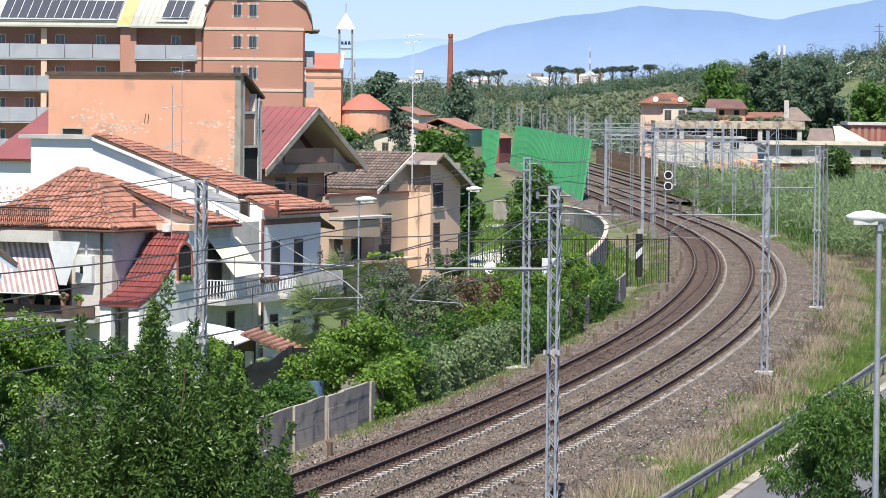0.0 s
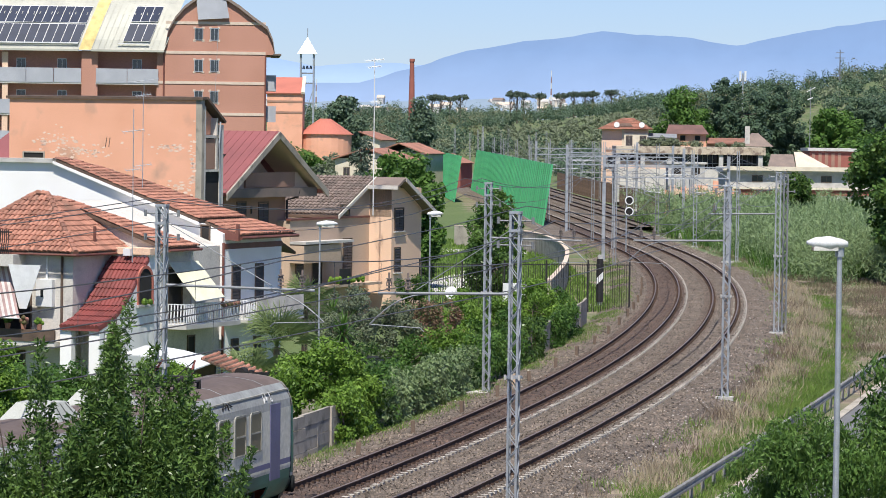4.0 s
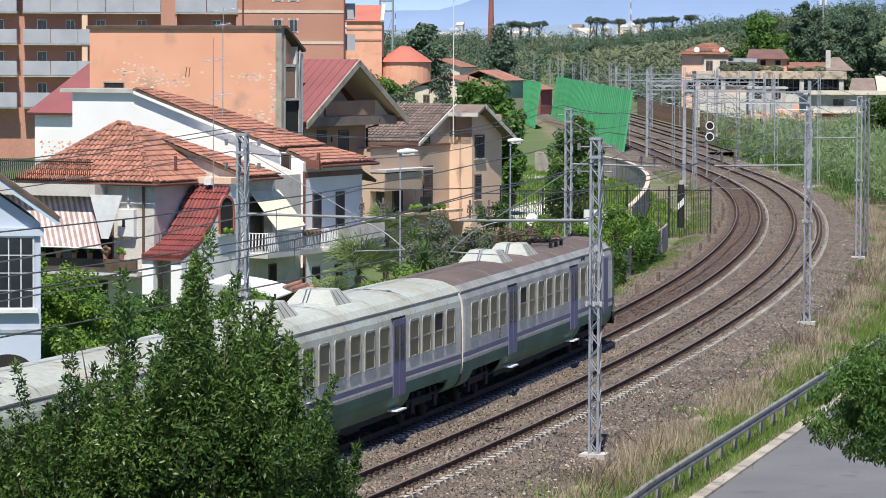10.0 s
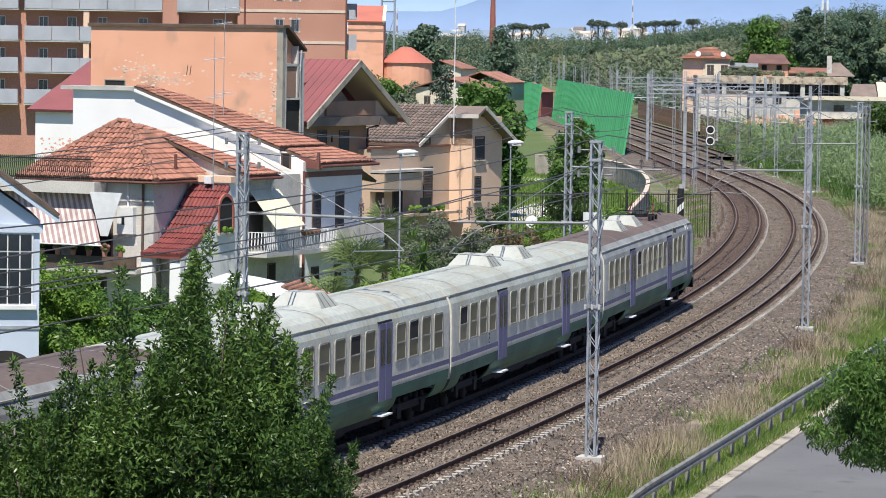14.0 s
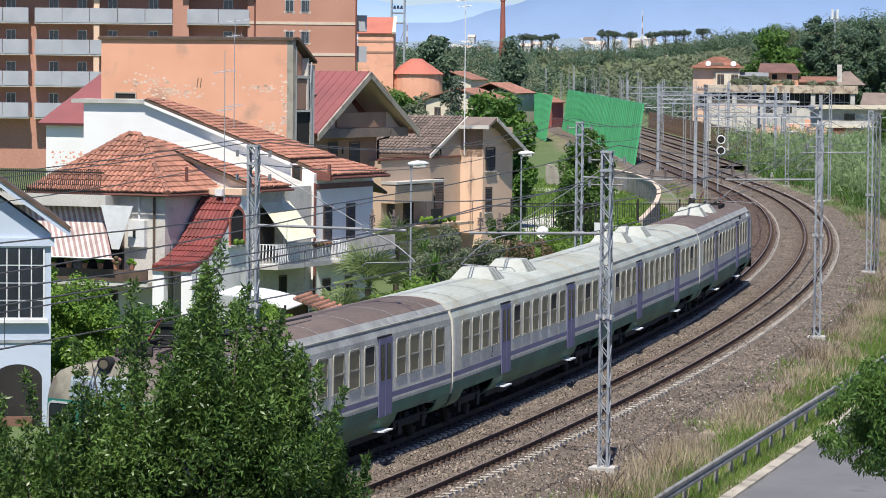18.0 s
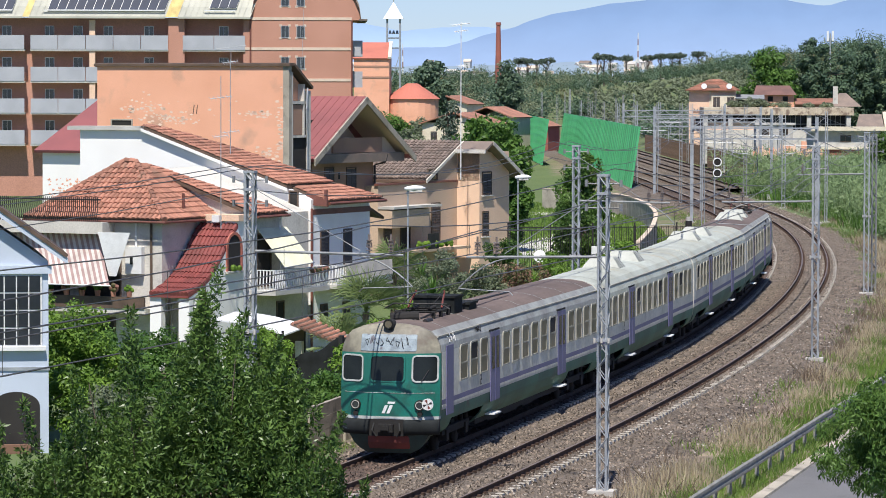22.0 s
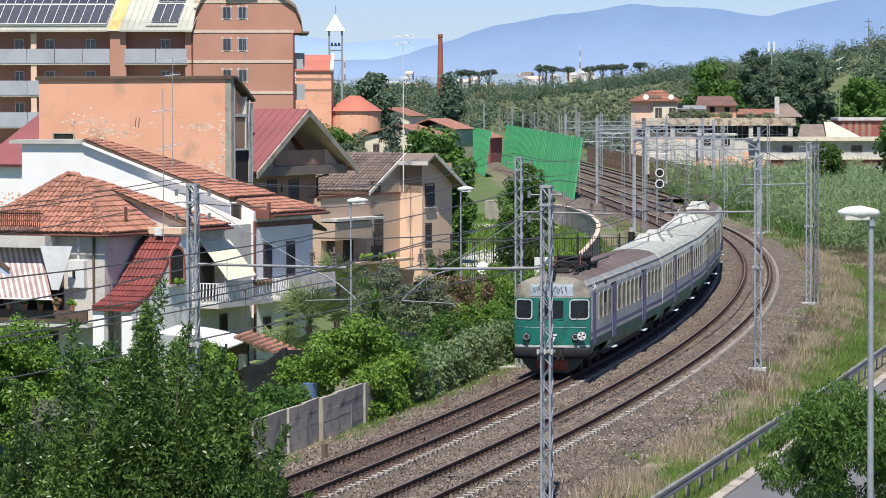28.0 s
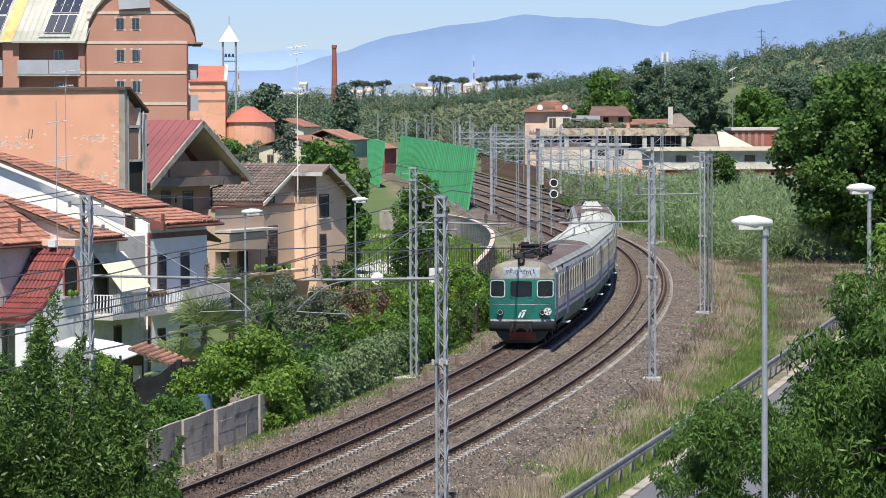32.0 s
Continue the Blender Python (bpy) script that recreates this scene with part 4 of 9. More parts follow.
    part("stair_back", G().box(-2.75, -0.95, 0.6, 0.75, -2.2, 1.9), "grey_wall", h)
    at = on_wall(-0.83, 0, RIGHT)

    def arch(s0, s1, z0, z1, name, mat):
        r = (s1 - s0) / 2
        m = (s0 + s1) / 2
        out = [(s0, z0)] + [(m - r * math.cos(math.pi * k / 10), z1 - r + r * math.sin(math.pi * k / 10)) for k in range(11)] + [(s1, z0)]
        inn = [(s0 + 0.13, z0)] + [(m - (r - 0.13) * math.cos(math.pi * k / 10), z1 - r + (r - 0.13) * math.sin(math.pi * k / 10)) for k in range(11)] + [(s1 - 0.13, z0)]
        g = G().loft([[(*out[k][:1], -0.05, out[k][1]), (*inn[k][:1], -0.05, inn[k][1]), (*inn[k][:1], 0.02, inn[k][1]), (*out[k][:1], 0.02, out[k][1])] for k in range(13)])
        fr = part(name, g, mat, h, "arched opening with orange surround", at=at)
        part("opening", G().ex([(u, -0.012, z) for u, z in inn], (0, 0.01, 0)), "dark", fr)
        part("sill", G().box(s0 - 0.1, s1 + 0.1, -0.18, 0.02, z0 - 0.1, z0), "pale_concrete", fr)
        return fr

    arch(2.05, 3.45, 2.42, 4.10, "arch_window", "orangeroof")
    arch(-0.45, 0.45, 0.1, 1.35, "arch_window", "brown_wall")
    part("sill_plant", G().ball((-0.7, 2.5, 2.55), 0.16, n=7, k=5).ball((-0.7, 3.0, 2.52), 0.14, n=7, k=5), "leaf_light", h)
    part("wall_lamp", G().box(-1.9, -1.55, 2.7, 2.95, 4.5, 4.8), "whitemetal", h)


def orange_block():
    h = thing("house", "tall block with peeling orange plaster and a dark side loggia", "house", pose(-10.49, 182, 0, 0, 0, -25))
    part("wall", G().ex([(-0.35, 0, -2), (-0.35, 0, 11.42), (-0.35, 0.35, 11.42), (-0.35, 2.3, 10.2), (-0.35, 2.35, -2)], (-11.25, 0, 0)), "orange_wall", h)
    part("side_wall", G().ex([(0, 0, -2), (0, 0, 11.42), (0, 0.3, 11.42), (0, 0.3, -2)], (-0.35, 0, 0)), "concrete", h)
    sd = G().box(-0.35, 0, 2.1, 2.4, -2, 10.15).box(-0.35, 0, 0.3, 2.1, 9.45, 9.6).box(-0.35, 0, 0.3, 2.1, 7.7, 7.82).box(-0.35, 0, 0.3, 0.45, -2, 11.1).box(-0.35, 0, 1.62, 1.78, 7.8, 10.5)
    part("loggia_frame", sd, "grey_wall", h)
    # solid near-black box in place of the loggia's inner shade
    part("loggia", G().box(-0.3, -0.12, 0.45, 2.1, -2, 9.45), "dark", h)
    part("blind", G().box(-0.12, -0.05, 0.45, 1.55, 7.85, 9.4), "brown_wall", h)
    part("roof_edge", G().ex([(-11.75, -0.12, 11.42), (0.1, -0.12, 11.42), (0.1, 0.42, 11.46), (-11.75, 0.42, 11.46)], (0, 0, 0.14)).slab([(-11.75, 0.42, 11.6), (0.12, 0.42, 11.6), (0.12, 2.5, 10.35), (-11.75, 2.5, 10.35)], 0.14), "timber", h)
    window(h, on_wall(0, 0, FRONT), -10.75, -9.4, 8.22, 8.62, "dark", None, frame="concrete")
    pipe(h, [(0.05, 1.95, 10.3), (0.1, 1.75, 9.2), (0.05, 1.95, 7.6), (0.05, 1.95, 4)], 0.05, "steel")
    # flakes where the paint has come away
    rng = random.Random(5)
    for cx, cz, w, hh, n in ((-8.6, 9.3, 2.0, 0.7, 45), (-7.2, 8.65, 2.6, 0.35, 75), (-1.9, 8.95, 1.4, 0.35, 36), (-0.5, 8.0, 0.25, 2.4, 50), (-1.4, 6.75, 1.2, 0.5, 44), (-4.3, 9.3, 2, 1.2, 8), (-9.6, 9.15, 0.8, 0.3, 12)):
        for _ in range(n):
            x, z = cx + rng.gauss(0, w / 2.6), cz + rng.gauss(0, hh / 2.6)
            if not -11.4 < x < -0.42 or z > 11:
                continue
            r = rng.uniform(0.02, 0.10)
            k = rng.randint(5, 8)
            pts = [(x + r * 1.5 * math.cos(2 * math.pi * i / k) * rng.uniform(0.6, 1.3), -0.004, z + r * 0.7 * math.sin(2 * math.pi * i / k) * rng.uniform(0.6, 1.3)) for i in range(k)]
            part("bare_patch", G().add(pts, [tuple(range(k))]), "peel", h)
    for x in (-5.75, -5.55):
        part("crack", G().ex([(x, -0.005, 8.9), (x + 0.05, -0.005, 8.9), (x + 0.12, -0.005, 9.4), (x + 0.07, -0.005, 9.4)], (0, 0.003, 0)), "timber", h)
    # the red roof and wall that show beside its far end
    part("side_roof", G().slab([(-16.1, 0.8, 6.9), (-11.62, 0.8, 6.9), (-11.62, 8.4, 10.0), (-16.1, 8.4, 10.0)], 0.15), "redroof", h, "dark red roof wing")
    part("side_wing", G().box(-15.8, -11.62, 1.2, 8, -2, 6.85), "white_wall", h, "stained pale wing wall")
    rng = random.Random(8)
    for _ in range(110):
        x, z, r = rng.uniform(-15.4, -12.2), rng.uniform(4.2, 5.4), rng.uniform(0.03, 0.10)
        part("bare_patch", G().add([(x + r * math.cos(i) * rng.uniform(0.6, 1.3), 1.196, z + r * 0.7 * math.sin(i) * rng.uniform(0.6, 1.3)) for i in range(6)], [(0, 1, 2, 3, 4, 5)]), "orange_wall", h)


def gable_house():
    h = thing("house", "brown house with dark red roof and loggia in its gable", "house", pose(-9.75, 192.45, 0, 0, 0, -25))
    h.scale.y = 0.932
    part("wall", G().box(-9, -0.4, 0.6, 8.6, -2, 6.3), "brown_wall", h)
    part("loggia_back", G().ex([(-1.6, 1.2, 6.4), (-1.6, 10.4, 6.4), (-1.6, 5.75, 9.25)], (-0.2, 0, 0)), "beige_wall", h)
    for a, b in ((-0.9, 5.75), (12.4, 5.75)):
        part("roof", G().slab([(0.5, a, 6.42), (0.5, b, 9.82), (-9, b, 9.82), (-9, a, 6.42)], 0.18), "redroof", h)
    nrm = math.hypot(6.65, 3.4)
    for k in range(19):                                   # standing seams of the near slope
        x = 0.42 - k * 0.5
        part("roof_seam", G().slab([(x, -0.9, 6.45), (x, 5.75, 9.85), (x - 0.05, 5.75, 9.85), (x - 0.05, -0.9, 6.45)], 0.03), "redroof", h)
    for a, b in ((-0.95, 5.75), (12.45, 5.75)):
        part("verge_board", G().ex([(0.5, a, 6.40), (0.5, b, 9.80), (0.5, b, 9.42), (0.5, a, 6.02)], (0.1, 0, 0)), "concrete", h)
    part("soffit", G().slab([(0.48, 11.6, 6.55), (0.48, 5.75, 9.55), (-1.6, 5.75, 9.55), (-1.6, 11.6, 6.55)], 0.06), "beige_wall", h)
    # loggia front
    part("gable_wall", G().ex([(0, -0.2, 6.2), (0, 11.6, 6.2), (0, 9.3, 7.5), (0, 8.73, 7.46), (0, 2.3, 7.46), (0, 2.0, 7.5)], (-0.25, 0, 0)), "beige_wall", h)
    part("parapet", G().box(0.0, 0.12, 2.3, 8.75, 6.68, 7.5), "brown_wall", h)
    part("floor_band", G().box(0.0, 0.30, -0.6, 11.4, 6.12, 6.62), "greyroof", h)
    part("loggia_door", G().box(-1.6, -1.55, 2.6, 4.4, 7.2, 8.5), "dark", h)
    r = on_wall(-0.4, 0, RIGHT)
    window(h, r, 5.0, 6.3, 4.0, 5.85, "shutter")
    window(h, r, 2.2, 3.4, 4.6, 5.9, "shutter")
    part("vent", G().box(-0.4, -0.36, 4.0, 4.15, 5.2, 5.6), "dark", h)
    pipe(h, [(0.25, 9.1, 6.5), (0.25, 8.9, 6.1), (-0.3, 8.6, 5.9), (-0.3, 8.6, -1)], 0.07, "iron")
    part("chimney", G().box(-6.2, -5.0, 4.6, 5.2, 9.2, 10.0).box(-6.3, -4.9, 4.5, 5.3, 10.05, 10.2).box(-6.15, -5.05, 4.65, 5.15, 10.3, 10.4), "greyroof", h)


def beige_house():
    h = thing("house", "beige house with peach end wall and grey-brown roof", "house", pose(-2.05, 208, 0, 0, 0, -25))
    part("wall", G().box(-8.5, 0, -10.3, 4.6, -2, 4.75), "beige_wall", h)
    part("attic_wall", G().ex([(0.0, -3.9, 4.75), (0, 4.6, 4.75), (0, 0.7, 6.85)], (-8.5, 0, 0)), "beige_wall", h)
    part("end_wall", G().ex([(0, 0.1, -2), (1.45, 0.1, -2), (1.45, 0.1, 6.5), (0, 0.1, 6.5)], (0, 4.2, 0)), "peach_wall", h)
    part("end_gable", G().ex([(1.44, 0.1, 4.8), (1.44, 4.3, 4.8), (1.44, 0.7, 6.85), (1.44, 0.1, 6.5)], (-1.4, 0, 0)), "beige_wall", h)
    part("side_face", G().ex([(1.45, 0.1, -2), (1.45, 4.3, -2), (1.45, 4.3, 5.2), (1.45, 0.7, 6.8), (1.45, 0.1, 6.5)], (0.02, 0, 0)), "peach_wall", h)
    # front slope, broad on the left, short over the peach wall; back slope
    part("roof", G().slab([(0.1, -4.3, 4.95), (0.1, 0.7, 7.15), (-9, 0.7, 7.15), (-9, -4.3, 4.95)], 0.16), "greyroof", h)
    part("roof_strip", G().slab([(2.1, -0.5, 6.63), (2.1, 0.7, 7.15), (0.1, 0.7, 7.15), (0.1, -0.5, 6.63)], 0.14), "greyroof", h)
    part("back_slope", G().slab([(2.1, 5.2, 5.05), (2.1, 0.7, 7.15), (-9, 0.7, 7.15), (-9, 5.2, 5.05)], 0.16), "greyroof", h)
    part("fascia", G().ex([(2.1, 5.25, 5.02), (2.1, 0.65, 7.15), (2.1, 0.65, 6.9), (2.1, 5.25, 4.77)], (0.06, 0, 0)).box(0.1, 2.15, -0.56, -0.5, 6.45, 6.68), "grey_wall", h)
    part("verge", G().ex([(0.1, -4.3, 4.97), (0.1, 0.7, 7.17), (0.1, 0.7, 6.97), (0.1, -4.3, 4.77)], (0.08, 0, 0)), "grey_wall", h)
    up = Vector((0, 5.0, 2.2))
    tiled(h, (-9, -4.3, 5.0), (1, 0, 0), up, 9.1, 5.4, "greyroof", own=0, pitch=0.26, run=0.38)
    part("parapet_cap", G().box(-0.2, 0.08, -10.4, 0.05, 4.75, 4.87), "brownpipe", h)
    part("balcony", G().box(0, 1.0, -10.3, -4.0, 3.42, 3.56), "pale_concrete", h, "thin concrete canopy slab")
    part("balcony_front", G().box(0, 0.9, -10.3, -5.5, 2.35, 3.35), "beige_wall", h, "beige balcony front")
    r = on_wall(0, 0, RIGHT)
    window(h, r, -3.45, -2.25, 1.2, 3.6, "shutter", None, name="balcony_door")
    window(h, r, -7.5, -6.2, 0.9, 3.3, "dark", None, name="balcony_door")
    window(h, r, -3.85, -2.6, 4.9, 5.6, "glass", None)
    window(h, r, -9.6, -8.6, 0.9, 3.2, "shutter", None, name="balcony_door")
    r2 = on_wall(1.47, 0, RIGHT)
    window(h, r2, 0.45, 1.75, 3.95, 5.35, "shutter")
    window(h, r2, 0.45, 1.35, 1.5, 3.0, "shutter")
    pl = G()
    rng = random.Random(2)
    for k in range(40):
        pl.ball((1.0 + rng.uniform(-0.1, 0.1), -7.2 + rng.uniform(0, 4.5), 1.25 + rng.uniform(-0.1, 0.15)), 0.13, n=6, k=4)
    part("planter", pl, "leaf_light", h, "trailing yellow-green plants")
    part("balcony_slab", G().box(0, 1.1, -10.3, -0.3, 0.85, 1.0), "beige_wall", h)
    part("balcony_railing", G().box(1.05, 1.09, -6.0, -4.6, 1.0, 1.9), "iron", h)


def near_house():
    h = thing("house", "bluish white house end with a small-paned window", "house", pose(-14.17, 112, 0, 0, 0, 10))
    part("wall", G().ex([(0, 0, -1.5), (0, 0, 4.75), (-3.6, 0, 7.3), (-7.2, 0, 4.75), (-7.2, 0, -1.5)], (0, 7, 0)), "blue_white", h)
    part("roof", G().slab([(0.62, -0.5, 4.98), (-3.6, -0.5, 7.98), (-3.6, 7.4, 7.98), (0.62, 7.4, 4.98)], 0.12).slab([(-7.8, -0.5, 4.98), (-3.6, -0.5, 7.98), (-3.6, 7.4, 7.98), (-7.8, 7.4, 4.98)], 0.12), "timber", h)
    part("barge_board", G().ex([(0.6, -0.46, 4.88), (-3.6, -0.46, 7.87), (-3.6, -0.46, 7.65), (0.6, -0.46, 4.66)], (0, 0.05, 0)), "blue_white", h)
    part("cornice", G().box(-3.4, 0.1, -0.12, 0, 4.36, 4.62), "blue_white", h)
    w = part("window", G().box(-3.0, -0.2, -0.06, 0, 2.02, 4.36), "whitemetal", h, "large small-paned window")
    for i in range(7):
        for j in range(4):
            x, z = -2.95 + i * 0.39, 2.08 + j * 0.565
            part("pane", G().box(x, x + 0.35, -0.075, -0.055, z, z + 0.52), "glass", w)
    part("sill", G().box(-3.1, -0.1, -0.2, 0, 1.9, 2.02), "whitemetal", w)
    part("string_course", G().box(-7.2, 0.03, -0.04, 0, 1.25, 1.36), "steel", h)
    g = G()
    k = 12
    g.ex([(-0.28, -0.01, -1.5), (-0.28, -0.01, 0.1)] + [(-1.05 + 0.77 * math.cos(math.pi * i / k), -0.01, 0.1 + 0.47 * math.sin(math.pi * i / k)) for i in range(1, k)] + [(-1.82, -0.01, 0.1), (-1.82, -0.01, -1.5)], (0, -0.01, 0))
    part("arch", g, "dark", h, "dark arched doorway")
    part("flower_trough", G().box(-1.7, -0.6, -0.4, -0.1, -1.5, -1.1), "flower", h)


def flats():
    h = thing("apartment_building", "pink brick apartment block with barrel roof and solar panels", "apartment building", pose(-24.73, 350, 0, 0, 0, 3))
    h.scale.x = 0.945
    prof = [(0.7, 17.1), (0.75, 17.3), (1.2, 19.4), (1.9, 20.6), (2.9, 21.7), (4.2, 22.6), (5.8, 22.9), (7.4, 22.5), (8.6, 21.8), (10.1, 20.7), (11.6, 19.7), (12.2, 18.4), (12.4, 17.1)]
    part("end_wall", G().ex([(0.0, 0, -2), (11.4, 0, -2), (11.4, 0, 17.0)] + [(x - 0.05, 0, z - 0.1) for x, z in prof[::-1]] + [(0.0, 0, 17.1)], (0, 14, 0)), "pink_brick", h)
    part("body", G().box(-34, 0, 1.6, 14, -2, 17.2), "pink_brick", h)
    ro = G()
    ro.loft([[(x, y, z) for x, z in prof] for y in (-0.35, 14.2)], closed=False, caps=False)
    ro.loft([[(x + 0.02, -0.35, z + 0.12) for x, z in prof], [(x, -0.35, z - 0.2) for x, z in prof]], closed=False, caps=False)
    ro.box(12.2, 13.1, -0.4, 14, 16.95, 17.12)
    part("roof", ro, "greyroof", h)
    # sloping sheet roof over the balcony front, with its panels
    for x0, x1, mat in ((-6.9, 0.75, "barrel"), (-22.5, -8.2, "barrel"), (-34, -23.2, "barrel"), (-8.2, -6.9, "yellow"), (-23.2, -22.5, "yellow")):
        pts = [(17.25, -0.5), (18.3, -0.15), (19.6, 0.45), (20.9, 1.3), (22.0, 2.5), (22.8, 4.2), (23.0, 6.5)]
        part("sloping_roof", G().loft([[(x + 0.4 * (z - 17.25), y, z) for z, y in pts] for x in (x0, x1)], closed=False, caps=False), mat, h, "curved pale sheet roof" if mat == "barrel" else "yellow end wall of the roof")
        if mat == "barrel":
            part("eave", G().box(x0, x1, -0.75, -0.35, 17.1, 17.3), "barrel", h)
            for k in range(int((x1 - x0) / 0.62)):
                x = x0 + k * 0.62
                part("roof_rib", G().loft([[(x + d + 0.4 * (z - 17.25), y - 0.05, z + 0.03) for d in (0, 0.06)] for z, y in pts], closed=False, caps=False), "barrel", h)
    def yy(z):
        return float(np.interp(z, [17.25, 18.3, 19.6, 20.9, 22.0], [-0.5, -0.15, 0.45, 1.3, 2.5]))

    for x0, n, rows in ((-3.9, 3, ((18.2, 19.9), (20.2, 21.7))), (-20.8, 13, ((18.0, 19.8), (20.0, 21.6))), (-33, 9, ((18.0, 19.8), (20.0, 21.6)))):
        for za, zb in rows:
            for i in range(n):
                def at(u, z, off):
                    return (x0 + i * 0.95 + u + 0.4 * (z - 17.25), yy(z) - off, z)
                sp = part("solar_panel", G().slab([at(0, za, 0.22), at(0.87, za, 0.22), at(0.87, zb, 0.22), at(0, zb, 0.22)], 0.05), "pv", h, "dark blue solar panel")
                part("panel_frame", G().slab([at(-0.035, za - 0.05, 0.19), at(0.905, za - 0.05, 0.19), at(0.905, zb + 0.05, 0.19), at(-0.035, zb + 0.05, 0.19)], 0.03), "whitemetal", sp)
        part("panel_rail", G().box(x0 - 0.2, x0 + n * 0.95 + 0.2, yy(17.9) - 0.3, yy(17.9) - 0.2, 17.85, 17.95), "whitemetal", h)
    # end wall: string courses, windows with pale surrounds
    for z in (19.95, 17.0, 14.0, 10.9, 7.8):
        part("string_course", G().box(0.9 if z > 17.1 else 0.0, 11.42 if z > 17.1 else 11.44, -0.06, 0, z, z + 0.28), "band", h)
    f = on_wall(0, 0, FRONT)
    for z in (18.35, 15.2, 12.1, 9.0):
        for s in (3.95, 5.6):
            window(h, f, s, s + 0.9, z, z + 1.25, "glass", None, "steel")
            for du in (0.0, 0.9):
                for dz in (-0.12, 1.15):
                    part("corner_block", G().box(s + du - 0.14, s + du + 0.14, -0.03, 0.0, z + dz, z + dz + 0.22), "band", h)
    pipe(h, [(0.75, -0.1, 17.1), (0.75, -0.1, -1)], 0.09, "brownpipe")
    pipe(h, [(11.45, -0.1, 17), (11.45, -0.1, -1)], 0.09, "brownpipe")
    pipe(h, [(-7.4, 1.4, 17.1), (-7.4, 1.4, -1)], 0.09, "brownpipe")
    part("skylight", G().slab([(4.3, -0.4, 20.4), (7.6, -0.4, 20.6), (7.2, -0.3, 22.5), (4.1, -0.3, 22.5)], 0.1), "balcony", h, "grey hatch under the roof edge")
    for z in (14.0, 10.9):
        part("side_balcony", G().box(11.4, 12.6, 1.5, 6, z - 0.6, z + 1.0), "balcony", h)
    # balcony bays
    part("pier", G().box(-7.9, -6.2, 0.0, 1.7, -2, 17.2), "pink_brick", h)
    for z in (14.05, 10.9, 7.75, 4.6):
        for x0, x1 in ((-6.4, 0.2), (-22.4, -7.9), (-34, -23)):
            part("balcony_slab", G().box(x0, x1, -0.15, 1.7, z - 0.2, z), "grey_wall", h)
            n = max(2, int((x1 - x0) / 2.6))
            for k in range(n):
                a, b = x0 + (x1 - x0) * k / n, x0 + (x1 - x0) * (k + 1) / n
                part("balcony_panel", G().box(a + 0.03, b - 0.03, -0.2, -0.12, z - 0.05, z + 1.38), "balcony", h)
        wl = on_wall(0, 1.6, FRONT)
        for s in (-2.6, -10.5, -14.8, -18.0, -21.0, -25.5, -29):
            window(h, wl, s, s + 1.0, z + 0.1, z + 2.35, "glass", None, "whitemetal", name="balcony_door")
        for cx in (-15.9, -29.9):
            part("column", G().box(cx - 0.3, cx + 0.3, -0.05, 0.5, z, z + 2.9), "peach_wall", h)


white_house()
low_house()
orange_block()
gable_house()
beige_house()
near_house()
flats()
antenna("thin television aerial on the low house roof", -11.3, 146.6, 4.4, 10.8)
antenna("thin television aerial beside the orange wall", -11.9, 160, 6, 11.6, crosses=((0.97, 0.7), (0.4, 0.8)))
antenna("tall television aerial with wire stays", -1.75, 203, 5.0, 14.1, crosses=((0.98, 1.1), (0.94, 0.8), (0.72, 0.4)), mat="whitemetal", r=0.034)
antenna("aerial on the flats' forecourt", -18.5, 335, 6, 19.5, tilt=2, crosses=((0.75, 0.6),))
antenna("aerial on the orange block", -13.8, 186, 10, 12.6, crosses=((0.9, 1.6),))


# ---- the train: four cars, cabs at both ends ----
CAR = 23.7
HALF = [(1.375, 1.0), (1.40, 1.10), (1.42, 1.34), (1.43, 1.42), (1.43, 1.48), (1.43, 1.62), (1.43, 2.05), (1.42, 2.95), (1.39, 3.15), (1.30, 3.36), (1.12, 3.55), (0.80, 3.68), (0.40, 3.74), (0.0, 3.76)]


def car_section(k=1.0, lift=0.0):
    right = [(x * k, z if z < 3 else z - lift) for x, z in HALF]
    return right + [(-x, z) for x, z in right[-2::-1]]


def wheelset_mesh():
    g = G()
    for x in (-0.75, 0.75):
        g.cyl((x - 0.06, 0, 0), (x + 0.06, 0, 0), 0.46, n=18)
        g.cyl((x - 0.085 if x > 0 else x + 0.06, 0, 0), (x - 0.06 if x > 0 else x + 0.085, 0, 0), 0.49, n=18)
    g.cyl((-0.95, 0, 0), (0.95, 0, 0), 0.08)
    return mesh_of("wheelset", g, "t_dark", True)


WHEELSET = None
PANES = {}


